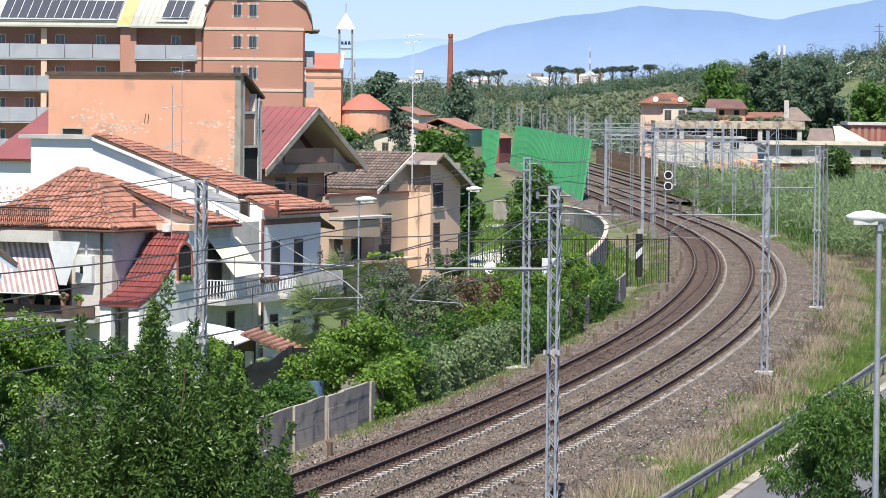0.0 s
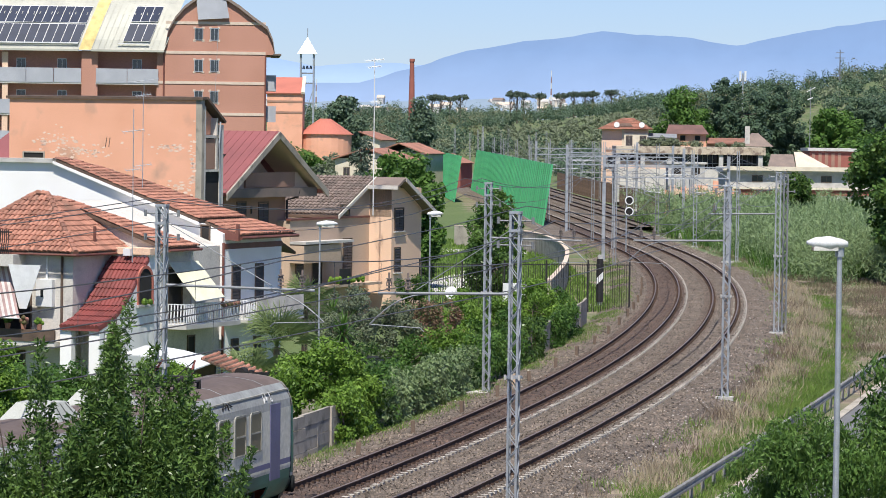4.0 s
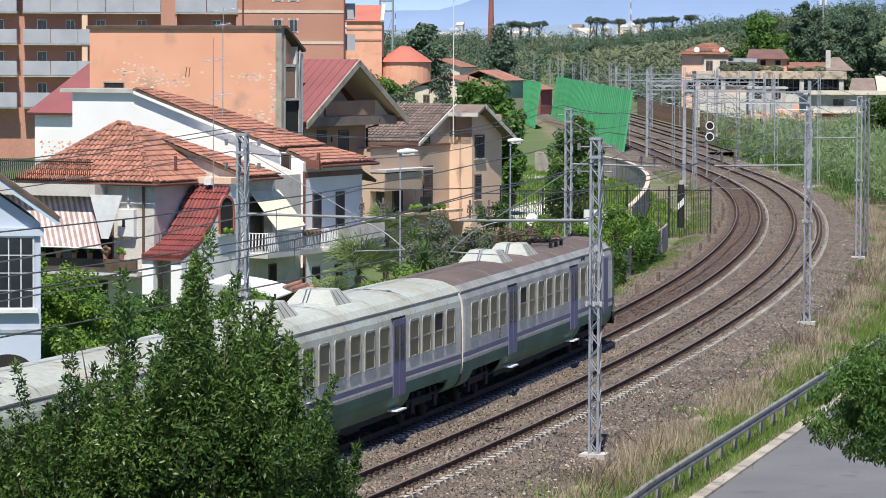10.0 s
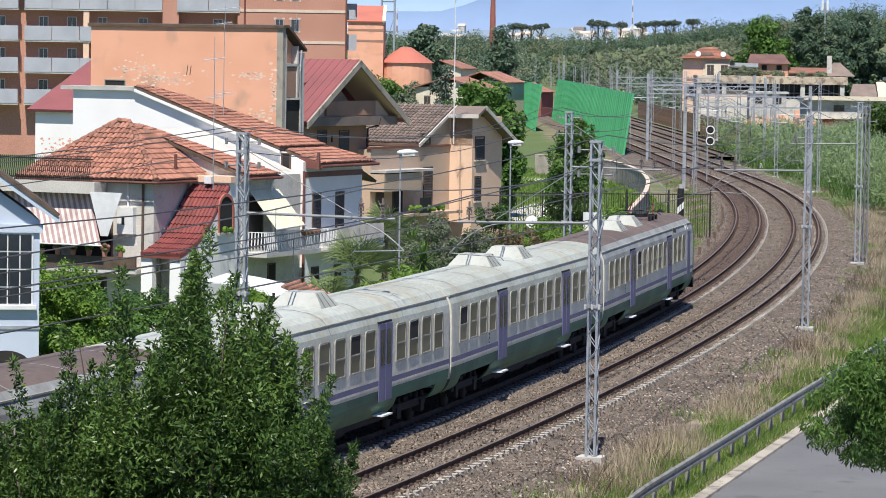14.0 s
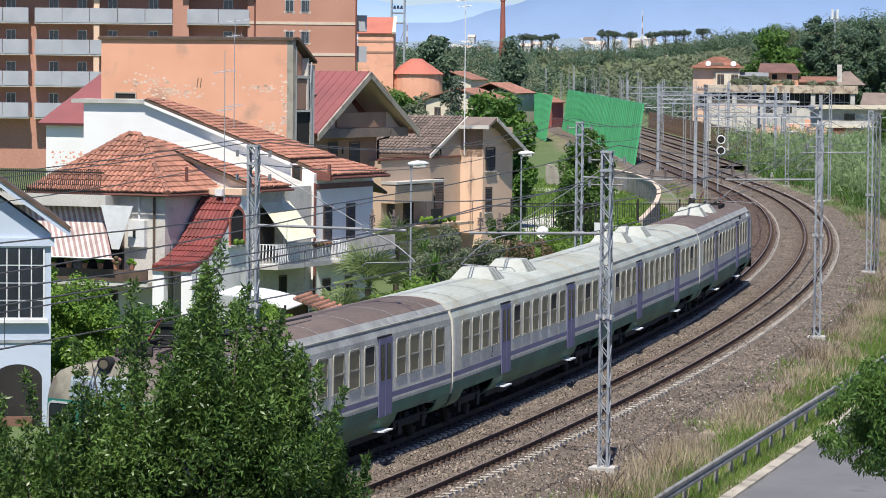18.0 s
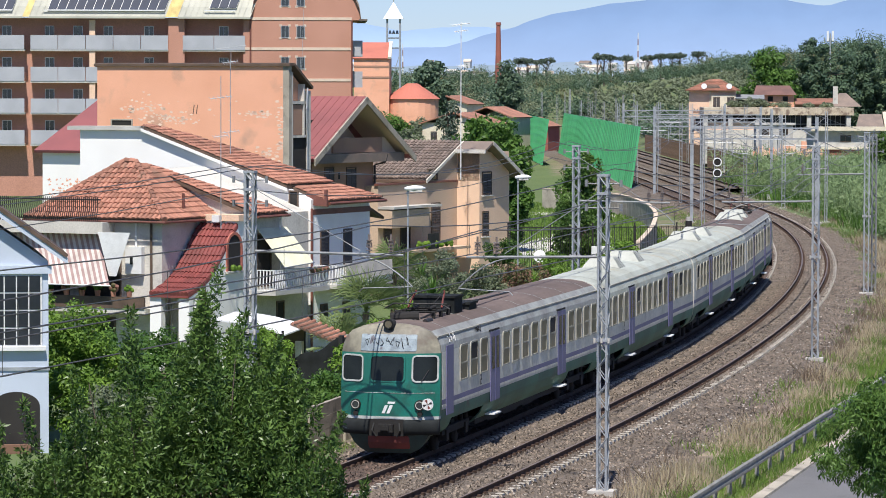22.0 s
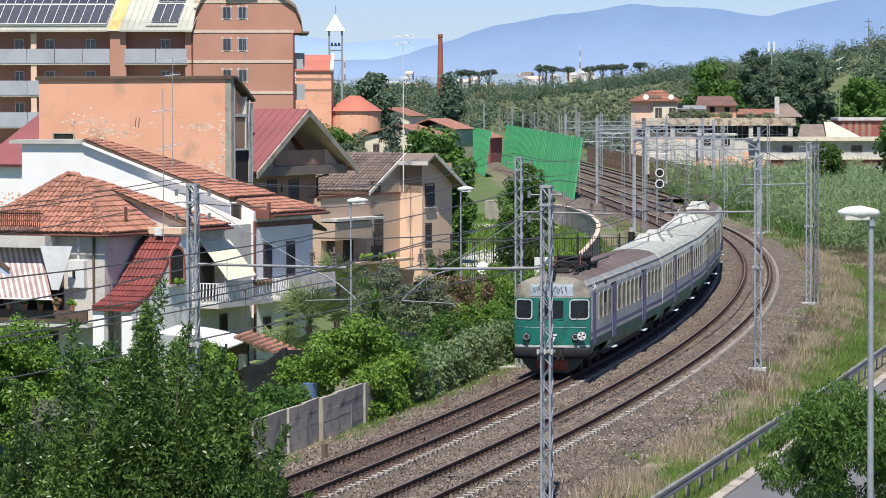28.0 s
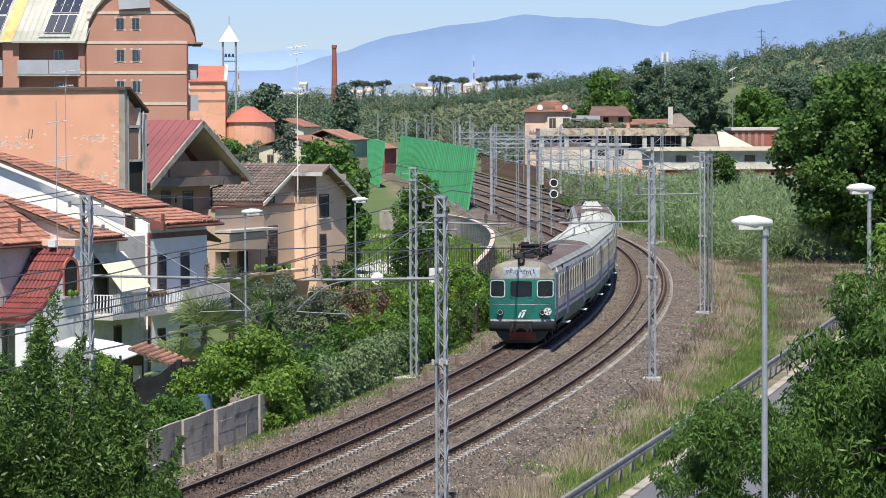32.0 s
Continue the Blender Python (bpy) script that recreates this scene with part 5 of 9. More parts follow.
def car_window(car, side, y, w=0.98, open_top=False):
    """A tall window: frame, and two panes with a bar between them."""
    key = ("w", w)
    if key not in PANES:
        fr = G()
        hw = w / 2
        out = [(-hw, 1.98), (hw, 1.98), (hw, 2.90), (hw - 0.03, 2.98), (hw - 0.11, 3.02), (-hw + 0.11, 3.02), (-hw + 0.03, 2.98), (-hw, 2.90)]
        inn = [(u * (1 - 0.13), 2.5 + (v - 2.5) * 0.92) for u, v in out]
        n = len(out)
        vs = [(0.0, u, v) for u, v in out] + [(0.0, u, v) for u, v in inn] + [(0.03, u, v) for u, v in out] + [(0.03, u, v) for u, v in inn]
        fs = []
        for i in range(n):
            j = (i + 1) % n
            fs += [(2 * n + i, 2 * n + j, 3 * n + j, 3 * n + i), (i, j, 2 * n + j, 2 * n + i), (n + i, n + j, 3 * n + j, 3 * n + i)]
        fr.add(vs, fs)
        fr.box(0, 0.028, -hw * 0.87, hw * 0.87, 2.46, 2.50)
        PANES[key] = mesh_of("window", fr, "t_frame")
        lo, up = G(), G()
        lo.ex([(0.002, -hw * 0.87, 2.02), (0.002, hw * 0.87, 2.02), (0.002, hw * 0.87, 2.46), (0.002, -hw * 0.87, 2.46)], (0.010, 0, 0))
        up.ex([(0.002, -hw * 0.87, 2.50), (0.002, hw * 0.87, 2.50), (0.002, hw * 0.87, 2.88), (0.002, hw * 0.78, 2.96), (0.002, -hw * 0.78, 2.96), (0.002, -hw * 0.87, 2.88)], (0.014, 0, 0))
        PANES["lo", w], PANES["up", w] = mesh_of("pane", lo, "t_glass"), mesh_of("pane", up, "t_glass")
        PANES["op", w] = mesh_of("pane", up, "dark")
    at = pose(1.428 * side, y, 0, 0, 0, 0 if side > 0 else 180)
    win = part("window", PANES[key], None, car, at=at)
    part("pane", PANES["lo", w], None, win)
    part("pane", PANES["op" if open_top else "up", w], None, win)


def car_door(car, side, y):
    if "door" not in PANES:
        g = G().box(0, 0.022, -0.62, 0.62, 1.05, 3.10)
        g.box(0.022, 0.030, -0.012, 0.012, 1.05, 3.10)
        PANES["door"] = mesh_of("door", g, "t_purple")
        p = G().box(0.022, 0.030, -0.46, -0.12, 2.0, 2.95).box(0.022, 0.030, 0.12, 0.46, 2.0, 2.95)
        PANES["dpane"] = mesh_of("door_pane", p, "t_cabglass")
        st = G().box(-0.2, 0.10, -0.45, 0.45, 0.64, 0.68)
        PANES["step"] = mesh_of("footstep", st, "whitemetal")
    at = pose(1.428 * side, y, 0, 0, 0, 0 if side > 0 else 180)
    d = part("door", PANES["door"], None, car, "blue-violet folding door", at=at)
    part("pane", PANES["dpane"], None, d)
    part("footstep", PANES["step"], None, d, "white footstep")


def roof_vent(car, y, scale=1.0):
    if "vent" not in PANES:
        g = G()
        b = [(-0.78, -0.85, 3.60), (0.78, -0.85, 3.60), (0.78, 0.85, 3.60), (-0.78, 0.85, 3.60)]
        t = [(-0.42, -0.42, 4.08), (0.42, -0.42, 4.08), (0.42, 0.42, 4.08), (-0.42, 0.42, 4.08)]
        g.add(b + t, [(4, 5, 6, 7), (0, 1, 5, 4), (1, 2, 6, 5), (2, 3, 7, 6), (3, 0, 4, 7)])
        for u in (-0.63, 0.63):
            g.box(u * 1.25 - 0.02, u * 1.25 + 0.02, -0.85, 0.85, 3.56, 3.62)
        PANES["vent"] = mesh_of("roof_vent", g, "t_vent")
        pl = G().box(-0.88, 0.88, -1.15, 1.15, 3.50, 3.635)
        PANES["vplate"] = mesh_of("vent_base", pl, "t_dark")
        gr = G()
        for sy in (1,):
            for i in range(3):
                x = -0.36 + i * 0.36
                a, b2 = 0.77, 0.46
                gr.add([(x - 0.13, sy * (a + 0.012), 3.71), (x + 0.13, sy * (a + 0.012), 3.71), (x + 0.12, sy * (b2 + 0.012), 4.05), (x - 0.12, sy * (b2 + 0.012), 4.05)], [(0, 1, 2, 3)])
        for sx in (-1, 1):                       # upright slots on the sloping sides
            for yy in (-0.32, 0.0, 0.32):
                gr.add([(sx * 0.745, yy * 1.5 - 0.025, 3.66), (sx * 0.745, yy * 1.5 + 0.025, 3.66), (sx * 0.452, yy + 0.02, 4.05), (sx * 0.452, yy - 0.02, 4.05)], [(0, 1, 2, 3)])
        PANES["vgrille"] = mesh_of("grille", gr, "t_dark")
    v = part("roof_vent", PANES["vent"], None, car, "off-white roof ventilator housing", at=pose(0, y, 0))
    part("vent_base", PANES["vplate"], None, v)
    part("grille", PANES["vgrille"], None, v)


def pantograph(car, y):
    base = G()
    for x in (-0.55, 0.55):
        base.tube([(x, y - 1.0, 3.90), (x, y + 1.0, 3.90)], 0.03)
    for yy in (-0.9, 0, 0.9):
        base.tube([(-0.55, y + yy, 3.90), (0.55, y + yy, 3.90)], 0.028)
        for x in (-0.55, 0.55):
            base.cyl((x, y + yy, 3.60), (x, y + yy, 3.90), 0.06)
    pan = part("pantograph", base, "t_dark", car, "folded pantograph on dark insulators")
    for x in (-0.5, 0.5):
        part("lower_arm", G().tube([(x, y + 0.3, 3.95), (x * 0.85, y + 0.95, 4.40)], 0.03, 6), "t_red", pan, "red lower arm")
        part("upper_arm", G().tube([(x * 0.85, y + 0.95, 4.40), (x * 0.9, y - 0.6, 4.10)], 0.016, 5), "t_dark", pan)
        part("spring", G().cyl((x * 0.5, y - 0.2, 3.95), (x * 0.5, y + 0.5, 3.98), 0.05, n=8), "t_dark", pan)
    bow = G().tube([(-0.95, y - 0.6, 3.98), (-0.7, y - 0.6, 4.12), (0.7, y - 0.6, 4.12), (0.95, y - 0.6, 3.98)], 0.022)
    bow.tube([(-0.8, y - 0.3, 4.10), (0.8, y - 0.3, 4.10)], 0.02)
    part("bow", bow, "iron", pan)


def bogie(car, y):
    g = G()
    for x in (-1.02, 1.02):
        g.box(x - 0.08, x + 0.08, y - 1.7, y + 1.7, 0.48, 0.68)
        for d in (-1.2, 1.2):
            g.box(x - 0.13, x + 0.13, y + d - 0.17, y + d + 0.17, 0.30, 0.62)
            g.cyl((x, y + d - 0.3, 0.5), (x, y + d - 0.3, 0.85), 0.08)
            g.cyl((x, y + d + 0.3, 0.5), (x, y + d + 0.3, 0.85), 0.08)
    g.box(-1.0, 1.0, y - 0.2, y + 0.2, 0.5, 0.8)
    b = part("bogie", g, "t_dark", car)
    global WHEELSET
    WHEELSET = WHEELSET or wheelset_mesh()
    for d in (-1.2, 1.2):
        WHEELS.append(part("wheelset", WHEELSET, None, b, at=pose(0, y + d, 0.46)))


CHIN = [(0.62, 0.14), (0.84, 0.26), (1.02, 0.44), (1.12, 0.62), (1.30, 0.80)]


def cab(car, end, longer):
    """The driver's end: a bowed, raked nose with a hull-shaped chin. end is -1 or +1 along the car."""
    e = end
    y0 = e * (CAR / 2 - 0.62 + longer)
    prof = CHIN + HALF
    zs = sorted(set([z for _, z in prof] + [0.90, 1.115, 1.185, 1.75, 2.25, 2.6, 2.94, 3.25, 3.45, 3.62, 3.71, 3.745]))
    pz, px = [p[1] for p in prof], [p[0] for p in prof]
    cols = [math.sin(math.pi / 2 * (k / 10 - 1)) for k in range(21)]

    def front(x, z):
        """How far the nose stands before y0."""
        f = float(np.interp(z, [0.14, 0.44, 0.70, 1.9, 3.0, 3.36, 3.6, 3.76], [0.34, 0.52, 0.60, 0.60, 0.50, 0.40, 0.24, 0.02]))
        return y0 + e * (f - 0.42 * min(1.0, abs(x) / 1.43) ** 2.3 * min(1.0, f / 0.42))

    g = G()
    rows = []
    for z in zs:
        w = float(np.interp(z, pz, px))
        rows.append([(c * w, front(c * w, z), z) for c in cols])
    n = len(cols)
    for r in rows:
        g.v += r
    for a in range(len(zs) - 1):
        z = (zs[a] + zs[a + 1]) / 2
        m = 2 if z < 1.1 else (3 if z < 1.185 else (0 if z < 2.94 else 1))
        for k in range(n - 1):
            g.f.append((a * n + k, a * n + k + 1, (a + 1) * n + k + 1, (a + 1) * n + k))
            g.m.append(m)
    for k in (0, n - 1):                       # the flanks, back to the body
        o = len(g.v)
        for a, z in enumerate(zs):
            x = rows[a][k][0]
            g.v += [rows[a][k], (x, y0 - e * (0.03 if z > 0.6 else -0.05), z)]
        for a in range(len(zs) - 1):
            z = (zs[a] + zs[a + 1]) / 2
            g.f.append((o + 2 * a, o + 2 * a + 1, o + 2 * a + 3, o + 2 * a + 2))
            g.m.append(2 if z < 1.1 else (3 if z < 1.185 else (0 if z < 2.94 else 1)))
    nose = part("cab_front", g, ["t_teal", "t_hood", "t_chin", "t_line"], car, "grimy teal driver's cab front", smooth=True)

    def spot(x, z, lift):
        return (x, front(x, z) + e * lift, z)

    def outline(x0, x1, z0, z1, r):
        pts = []
        for cx, cz, a0 in ((x1 - r, z1 - r, 0), (x0 + r, z1 - r, 90), (x0 + r, z0 + r, 180), (x1 - r, z0 + r, 270)):
            pts += [(cx + r * math.cos(radians(a0 + a)), cz + r * math.sin(radians(a0 + a))) for a in (0, 30, 60, 90)]
        return pts

    def plate(name, x0, x1, z0, z1, r, mat, lift, under, label="", seg=8):
        """A rounded plate that follows the bow of the nose."""
        us = [x0 + r * (1 - math.cos(radians(a))) for a in (0, 30, 60, 90)] + [x0 + r + (x1 - x0 - 2 * r) * k / seg for k in range(1, seg)] + [x1 - r * (1 - math.cos(radians(a))) for a in (90, 60, 30, 0)]
        rings = []
        for u in us:
            d = max(0.0, r - min(u - x0, x1 - u))
            c = r - math.sqrt(max(0.0, r * r - d * d))
            zz = [z0 + c + (z1 - z0 - 2 * c) * k / 4 for k in range(5)]
            rings.append([spot(u, v, lift) for v in zz] + [spot(u, v, -0.01) for v in zz[::-1]])
        return part(name, G().loft(rings), mat, under, label)

    def ring(name, x0, x1, z0, z1, r, w, mat, lift, under):
        a, b = outline(x0, x1, z0, z1, r), outline(x0 + w, x1 - w, z0 + w, z1 - w, max(0.02, r - w))
        q = G()
        m = len(a)
        q.v += [spot(u, v, 0.0) for u, v in a] + [spot(u, v, lift) for u, v in a] + [spot(u, v, lift) for u, v in b] + [spot(u, v, 0.002) for u, v in b]
        for i in range(m):
            k = (i + 1) % m
            for t in (0, 1, 2):
                q.f.append((t * m + i, t * m + k, (t + 1) * m + k, (t + 1) * m + i))
                q.m.append(0)
        return part(name, q, mat, under)

    for x0, x1, fm in ((-1.36, -0.74, "t_line"), (-0.48, 0.48, "t_teal"), (0.72, 1.36, "t_line")):
        ws = plate("windscreen", x0, x1, 2.17, 2.86, 0.10, "t_cabglass", 0.012, nose, "dark cab windscreen with rounded corners")
        ring("window_frame", x0 - 0.035, x1 + 0.035, 2.135, 2.895, 0.13, 0.045, fm, 0.03, ws)
    wp = G().cyl(spot(0.95, 2.15, 0.04), spot(1.15, 2.5, 0.04), 0.012, n=5)
    part("wiper", wp, "iron", nose)
    rp = plate("route_panel", -0.80, 0.80, 3.00, 3.46, 0.04, "t_graf", 0.012, nose, "pale scrawled panel over the windows")
    rng = random.Random(6)
    for k in range(9):                          # dark scrawl, unreadable strokes
        x = -0.62 + 0.145 * k
        st = [spot(x + rng.uniform(-0.05, 0.09), 3.08 + 0.32 * rng.random(), 0.024) for _ in range(4)]
        part("scrawl", G().tube(st, 0.009, 4), "iron", rp)
    part("upper_line", G().tube([spot(x, 1.84, 0.003) for x in np.linspace(-1.3, 1.3, 15)], 0.006, 4), "t_line", nose)
    lg = []
    for k in (0, 0.14):
        lg.append([(-0.15 + k, 1.27), (-0.06 + k, 1.27), (0.04 + k, 1.50), (-0.05 + k, 1.50)])
    lg.append([(0.02, 1.54), (0.22, 1.54), (0.25, 1.60), (0.04, 1.60)])
    for q in lg:                                # the maker's plain mark: slanted strokes and a bar
        part("white_mark", G().ex([spot(u, v, 0.002) for u, v in q], (0, e * 0.008, 0)), "whitemetal", nose)
    for x in (-0.92, 0.92):
        y = front(x, 1.5)
        hl = part("headlight", G().cyl((x, y - 0.06 * e, 1.50), (x, y + e * 0.10, 1.50), 0.155, 0.145, 18), "t_dark", nose)
        part("lamp_ring", G().tube([(x + 0.105 * math.cos(a), y + e * 0.10, 1.50 + 0.105 * math.sin(a)) for a in np.linspace(0, 2 * math.pi, 17)], 0.014, 5), "t_vent", hl)
        part("lens", G().cyl((x, y + e * 0.10, 1.50), (x, y + e * 0.106, 1.50), 0.085, n=14), "glass", hl)
        part("tail_lamp", G().cyl((x, y - 0.03 * e, 1.26), (x, y + e * 0.07, 1.26), 0.07, n=12), "t_dark", nose)
    x, y = 1.16, front(1.16, 1.54)
    disc = part("tail_disc", G().cyl((x, y + e * 0.20, 1.54), (x, y + e * 0.22, 1.54), 0.165, n=20), "whitemetal", nose, "white round tail disc with dark wedges")
    for a in (20, 110, 200, 290):
        c, s_ = math.cos(radians(a)), math.sin(radians(a))
        part("wedge", G().ex([(x, y + e * 0.2205, 1.54), (x + 0.13 * c - 0.04 * s_, y + e * 0.2205, 1.54 + 0.13 * s_ + 0.04 * c), (x + 0.13 * c + 0.04 * s_, y + e * 0.2205, 1.54 + 0.13 * s_ - 0.04 * c)], (0, e * 0.004, 0)), "iron" if a in (20, 200) else "t_red", disc)
    part("disc_bracket", G().box(x - 0.03, x + 0.03, min(y, y + e * 0.2), max(y, y + e * 0.2), 1.40, 1.46), "t_dark", disc)
    rl = part("roof_lamp", G().cyl((-0.02, y0 + e * 0.02, 3.74), (-0.02, y0 + e * 0.36, 3.74), 0.15, n=16), "t_dark", nose)
    part("lamp_ring", G().tube([(-0.02 + 0.12 * math.cos(a), y0 + e * 0.36, 3.74 + 0.12 * math.sin(a)) for a in np.linspace(0, 2 * math.pi, 15)], 0.018, 5), "t_grey", rl)
    part("lens", G().cyl((-0.02, y0 + e * 0.36, 3.74), (-0.02, y0 + e * 0.366, 3.74), 0.10, n=14), "t_glass", rl)
    for sx in (-1, 1):                          # wrap-round bumpers
        bu = G()
        xs = np.linspace(0.50, 1.42, 9)
        bu.loft([[(sx * u, front(u, 0.9) + e * d, z) for d, z in ((-0.05, 0.66), (0.10, 0.68), (0.17, 0.80), (0.17, 1.00), (0.10, 1.09), (-0.05, 1.10))] for u in xs])
        part("bumper", bu, "t_grey", nose, "dark grey rubbed bumper", smooth=True)
        part("hose", G().tube([spot(sx * 0.36, 1.0, 0.04), spot(sx * 0.40, 0.8, 0.12), spot(sx * 0.30, 0.62, 0.06)], 0.025, 6), "rubber", nose)
    yf = front(0.0, 0.8)
    part("coupler_recess", G().box(-0.52, 0.52, min(yf + e * 0.005, yf + e * 0.035), max(yf + e * 0.005, yf + e * 0.035), 0.64, 1.11), "t_dark", nose)
    part("coupler", G().box(-0.22, 0.22, min(yf, yf + e * 0.22), max(yf, yf + e * 0.22), 0.76, 0.98).box(-0.12, 0.12, min(yf, yf + e * 0.3), max(yf, yf + e * 0.3), 0.82, 0.94), "t_dark", nose)
    plate("apron", -0.56, 0.62, 0.27, 0.64, 0.05, "t_red", 0.03, nose, "dirty red apron")


def make_car(kind):
    """kind: 'lead', 'middle', 'pale' or 'rear'."""
    labels = {"lead": "ivory and violet railcar with a brown roof", "middle": "ivory railcar with violet band and pale roof", "pale": "grimy ivory railcar with rust-stained pale roof",
              "rear": "railcar with teal cab front, violet doors and brown roof"}
    car = thing("railcar", labels[kind], "train car", group="cars of the train")
    sec = car_section()
    n = len(sec)
    brown = kind in ("lead", "rear")
    mi = []
    for i in range(n):
        (xa, za), (xb, zb) = sec[i], sec[(i + 1) % n]
        z = (za + zb) / 2
        if i == n - 1:
            mi.append(4)
        elif z < 1.36:
            mi.append(0)
        elif z < 1.44:
            mi.append(2)
        elif 1.50 < z < 1.60:
            mi.append(1)
        elif z < 3.05:
            mi.append(2)
        elif z < 3.58:
            mi.append(5)
        else:
            mi.append(3)
    a, b = -CAR / 2 + 0.12, CAR / 2 - 0.12
    if kind == "rear":
        a = -CAR / 2 + 0.62 - 0.5
    if kind == "lead":
        b = CAR / 2 - 0.62 + 1.0
    g = G()
    ys = [a, a + 0.12, b - 0.12, b]
    g.loft([[(x * (0.985 if j in (0, 3) else 1), y, z) for x, z in sec] for j, y in enumerate(ys)], ring_mi=mi, mi=2)
    body = part("body", g, ["t_skirt", "t_purple", "t_cream", "t_roof" if brown else "t_pale", "t_dark", "t_edge" if brown else "t_pale"], car)
    for j in range(7):
        y = a + 1.5 + j * (b - a - 3) / 6
        part("roof_seam", G().loft([[(x * 1.004, yy, 3.0 + (z - 3.0) * 1.008) for x, z in sec if z > 3.1] for yy in (y - 0.03, y + 0.03)], closed=False, caps=False), "t_edge", body)
    for x in (-1.30, 1.30):
        part("gutter", G().box(x - 0.03, x + 0.03, a, b, 3.36, 3.40), "t_frame", body)
    under = G().box(-1.1, 1.1, -6.2, 6.2, 0.42, 0.66)
    for yy, w in ((-2.9, 1.4), (-0.4, 2.0), (2.2, 1.6)):
        under.box(-0.9, 0.9, yy - w / 2, yy + w / 2, 0.28, 0.66)
    low = [(1.385, 1.03), (1.37, 0.98), (1.295, 0.80), (1.20, 0.68), (1.05, 0.52), (0.86, 0.42), (0.84, 0.46), (1.02, 0.56), (1.15, 0.70), (1.25, 0.81), (1.33, 0.99), (1.34, 1.03)]
    for sx in (-1, 1):                          # curved valances between and beyond the bogies
        for ya, yb in ((-6.3, 6.3), (10.35, b - 0.04), (a + 0.04, -10.35)):
            part("valance", G().loft([[(sx * u, yy, z if abs(yy) < 7 or z > 0.6 else 0.6 + (z - 0.6) * 0.3) for u, z in low] for yy in (ya, ya + 0.15, yb - 0.15, yb)]), "t_skirt", car)
    part("underframe", under, "t_dark", car)
    for y in (-8.6, 8.6):
        bogie(car, y)
    rng = random.Random(kind)
    for side in (1, -1):
        for y in (-4.95, 4.95):
            car_door(car, side, y)
        for k in range(6):
            car_window(car, side, -3.45 + 1.38 * k, open_top=rng.random() < 0.15)
        for k in range(4):
            for sg in (-1, 1):
                if k == 3 and ((kind == "rear" and sg < 0) or (kind == "lead" and sg > 0)):
                    continue
                car_window(car, side, sg * (6.45 + 1.3 * k), open_top=rng.random() < 0.12)
        # class figure beside a door, in plain strokes
        if side > 0:
            fg = G()
            for a0, a1, b0, b1 in ((0, 0.16, 0.26, 0.30), (0.12, 0.16, 0.15, 0.30), (0, 0.16, 0.13, 0.17), (0, 0.04, 0.0, 0.17), (0, 0.16, 0.0, 0.04)):
                fg.box(1.431, 1.436, -6.9 + a0, -6.9 + a1, 1.66 + b0, 1.66 + b1)
            part("class_figure", fg, "iron", body)
        if kind in ("lead", "rear"):
            sg = -1 if kind == "rear" else 1
            part("end_panel", G().box(1.430 * side - 0.012, 1.430 * side + 0.012, sg * 10.75 - 0.42, sg * 10.75 + 0.42, 1.15, 3.1), "t_purple", body)
    if kind == "rear":
        cab(car, -1, 0.5)
        pantograph(car, -8.2)
        for yy, hh in ((-6.3, 4.22), (-4.4, 3.92)):
            part("roof_box", G().box(-0.62, 0.62, yy - 0.5, yy + 0.5, 3.62, hh).box(-0.66, 0.66, yy - 0.54, yy + 0.54, hh - 0.05, hh + 0.02), "t_grey", car)
        part("roof_gear", G().cyl((-0.45, -10.2, 3.80), (0.35, -10.0, 3.82), 0.14, 0.16, 10), "t_dark", car)
        part("roof_cable", G().tube([(0.3, -9.6, 3.75), (0.5, -7.0, 3.95), (0.45, -3.0, 3.9), (0.3, 2.0, 3.85)], 0.03), "iron", car)
        part("horn", G().cyl((0.62, -10.4, 3.72), (0.62, -9.7, 3.72), 0.07), "iron", car)
    elif kind == "lead":
        cab(car, 1, 1.0)
        pantograph(car, 6.2)
        roof_vent(car, 1.6)
        roof_vent(car, -2.4)
    else:
        roof_vent(car, 2.2)
        roof_vent(car, -2.6)
    # unreadable painted scrawls near the roof edge
    rng = random.Random(len(kind) + 3)
    if brown:
        sg = -1 if kind == "rear" else 1
        for k in range(9):
            y = sg * 10.6 - sg * 0.17 * k if k < 5 else sg * (7.2 - 0.2 * (k - 5))
            st = [(1.36 + 0.03 * rng.random(), y + rng.uniform(-0.12, 0.12), 3.16 + 0.26 * rng.random()) for _ in range(4)]
            part("scrawl", G().tube([(1.415 - 0.30 * max(0.0, z - 3.10), yy, z) for _, yy, z in st], 0.012, 4), "whitemetal" if k < 5 else "iron", body)
    # small rain hoods over the doors
    for side in (1, -1):
        for y in (-4.95, 4.95):
            part("door_hood", G().box(1.36 * side - 0.06, 1.36 * side + 0.06, y - 0.66, y + 0.66, 3.12, 3.17), "t_dark", body)
    # rubber gangway to the next car
    for e in (-1, 1):
        if (kind == "rear" and e < 0) or (kind == "lead" and e > 0):
            continue
        part("gangway", G().box(-0.62, 0.62, min(e * (CAR / 2 - 0.15), e * (CAR / 2 + 0.02)), max(e * (CAR / 2 - 0.15), e * (CAR / 2 + 0.02)), 0.9, 3.2), "rubber", car)
    return car


WHEELS = []
TRAIN = [make_car(k) for k in ("lead", "middle", "pale", "rear")]
SPEED, JOINT = 5.63, -166.9 - 13 * 5.63       # the first coupling along the line at the start


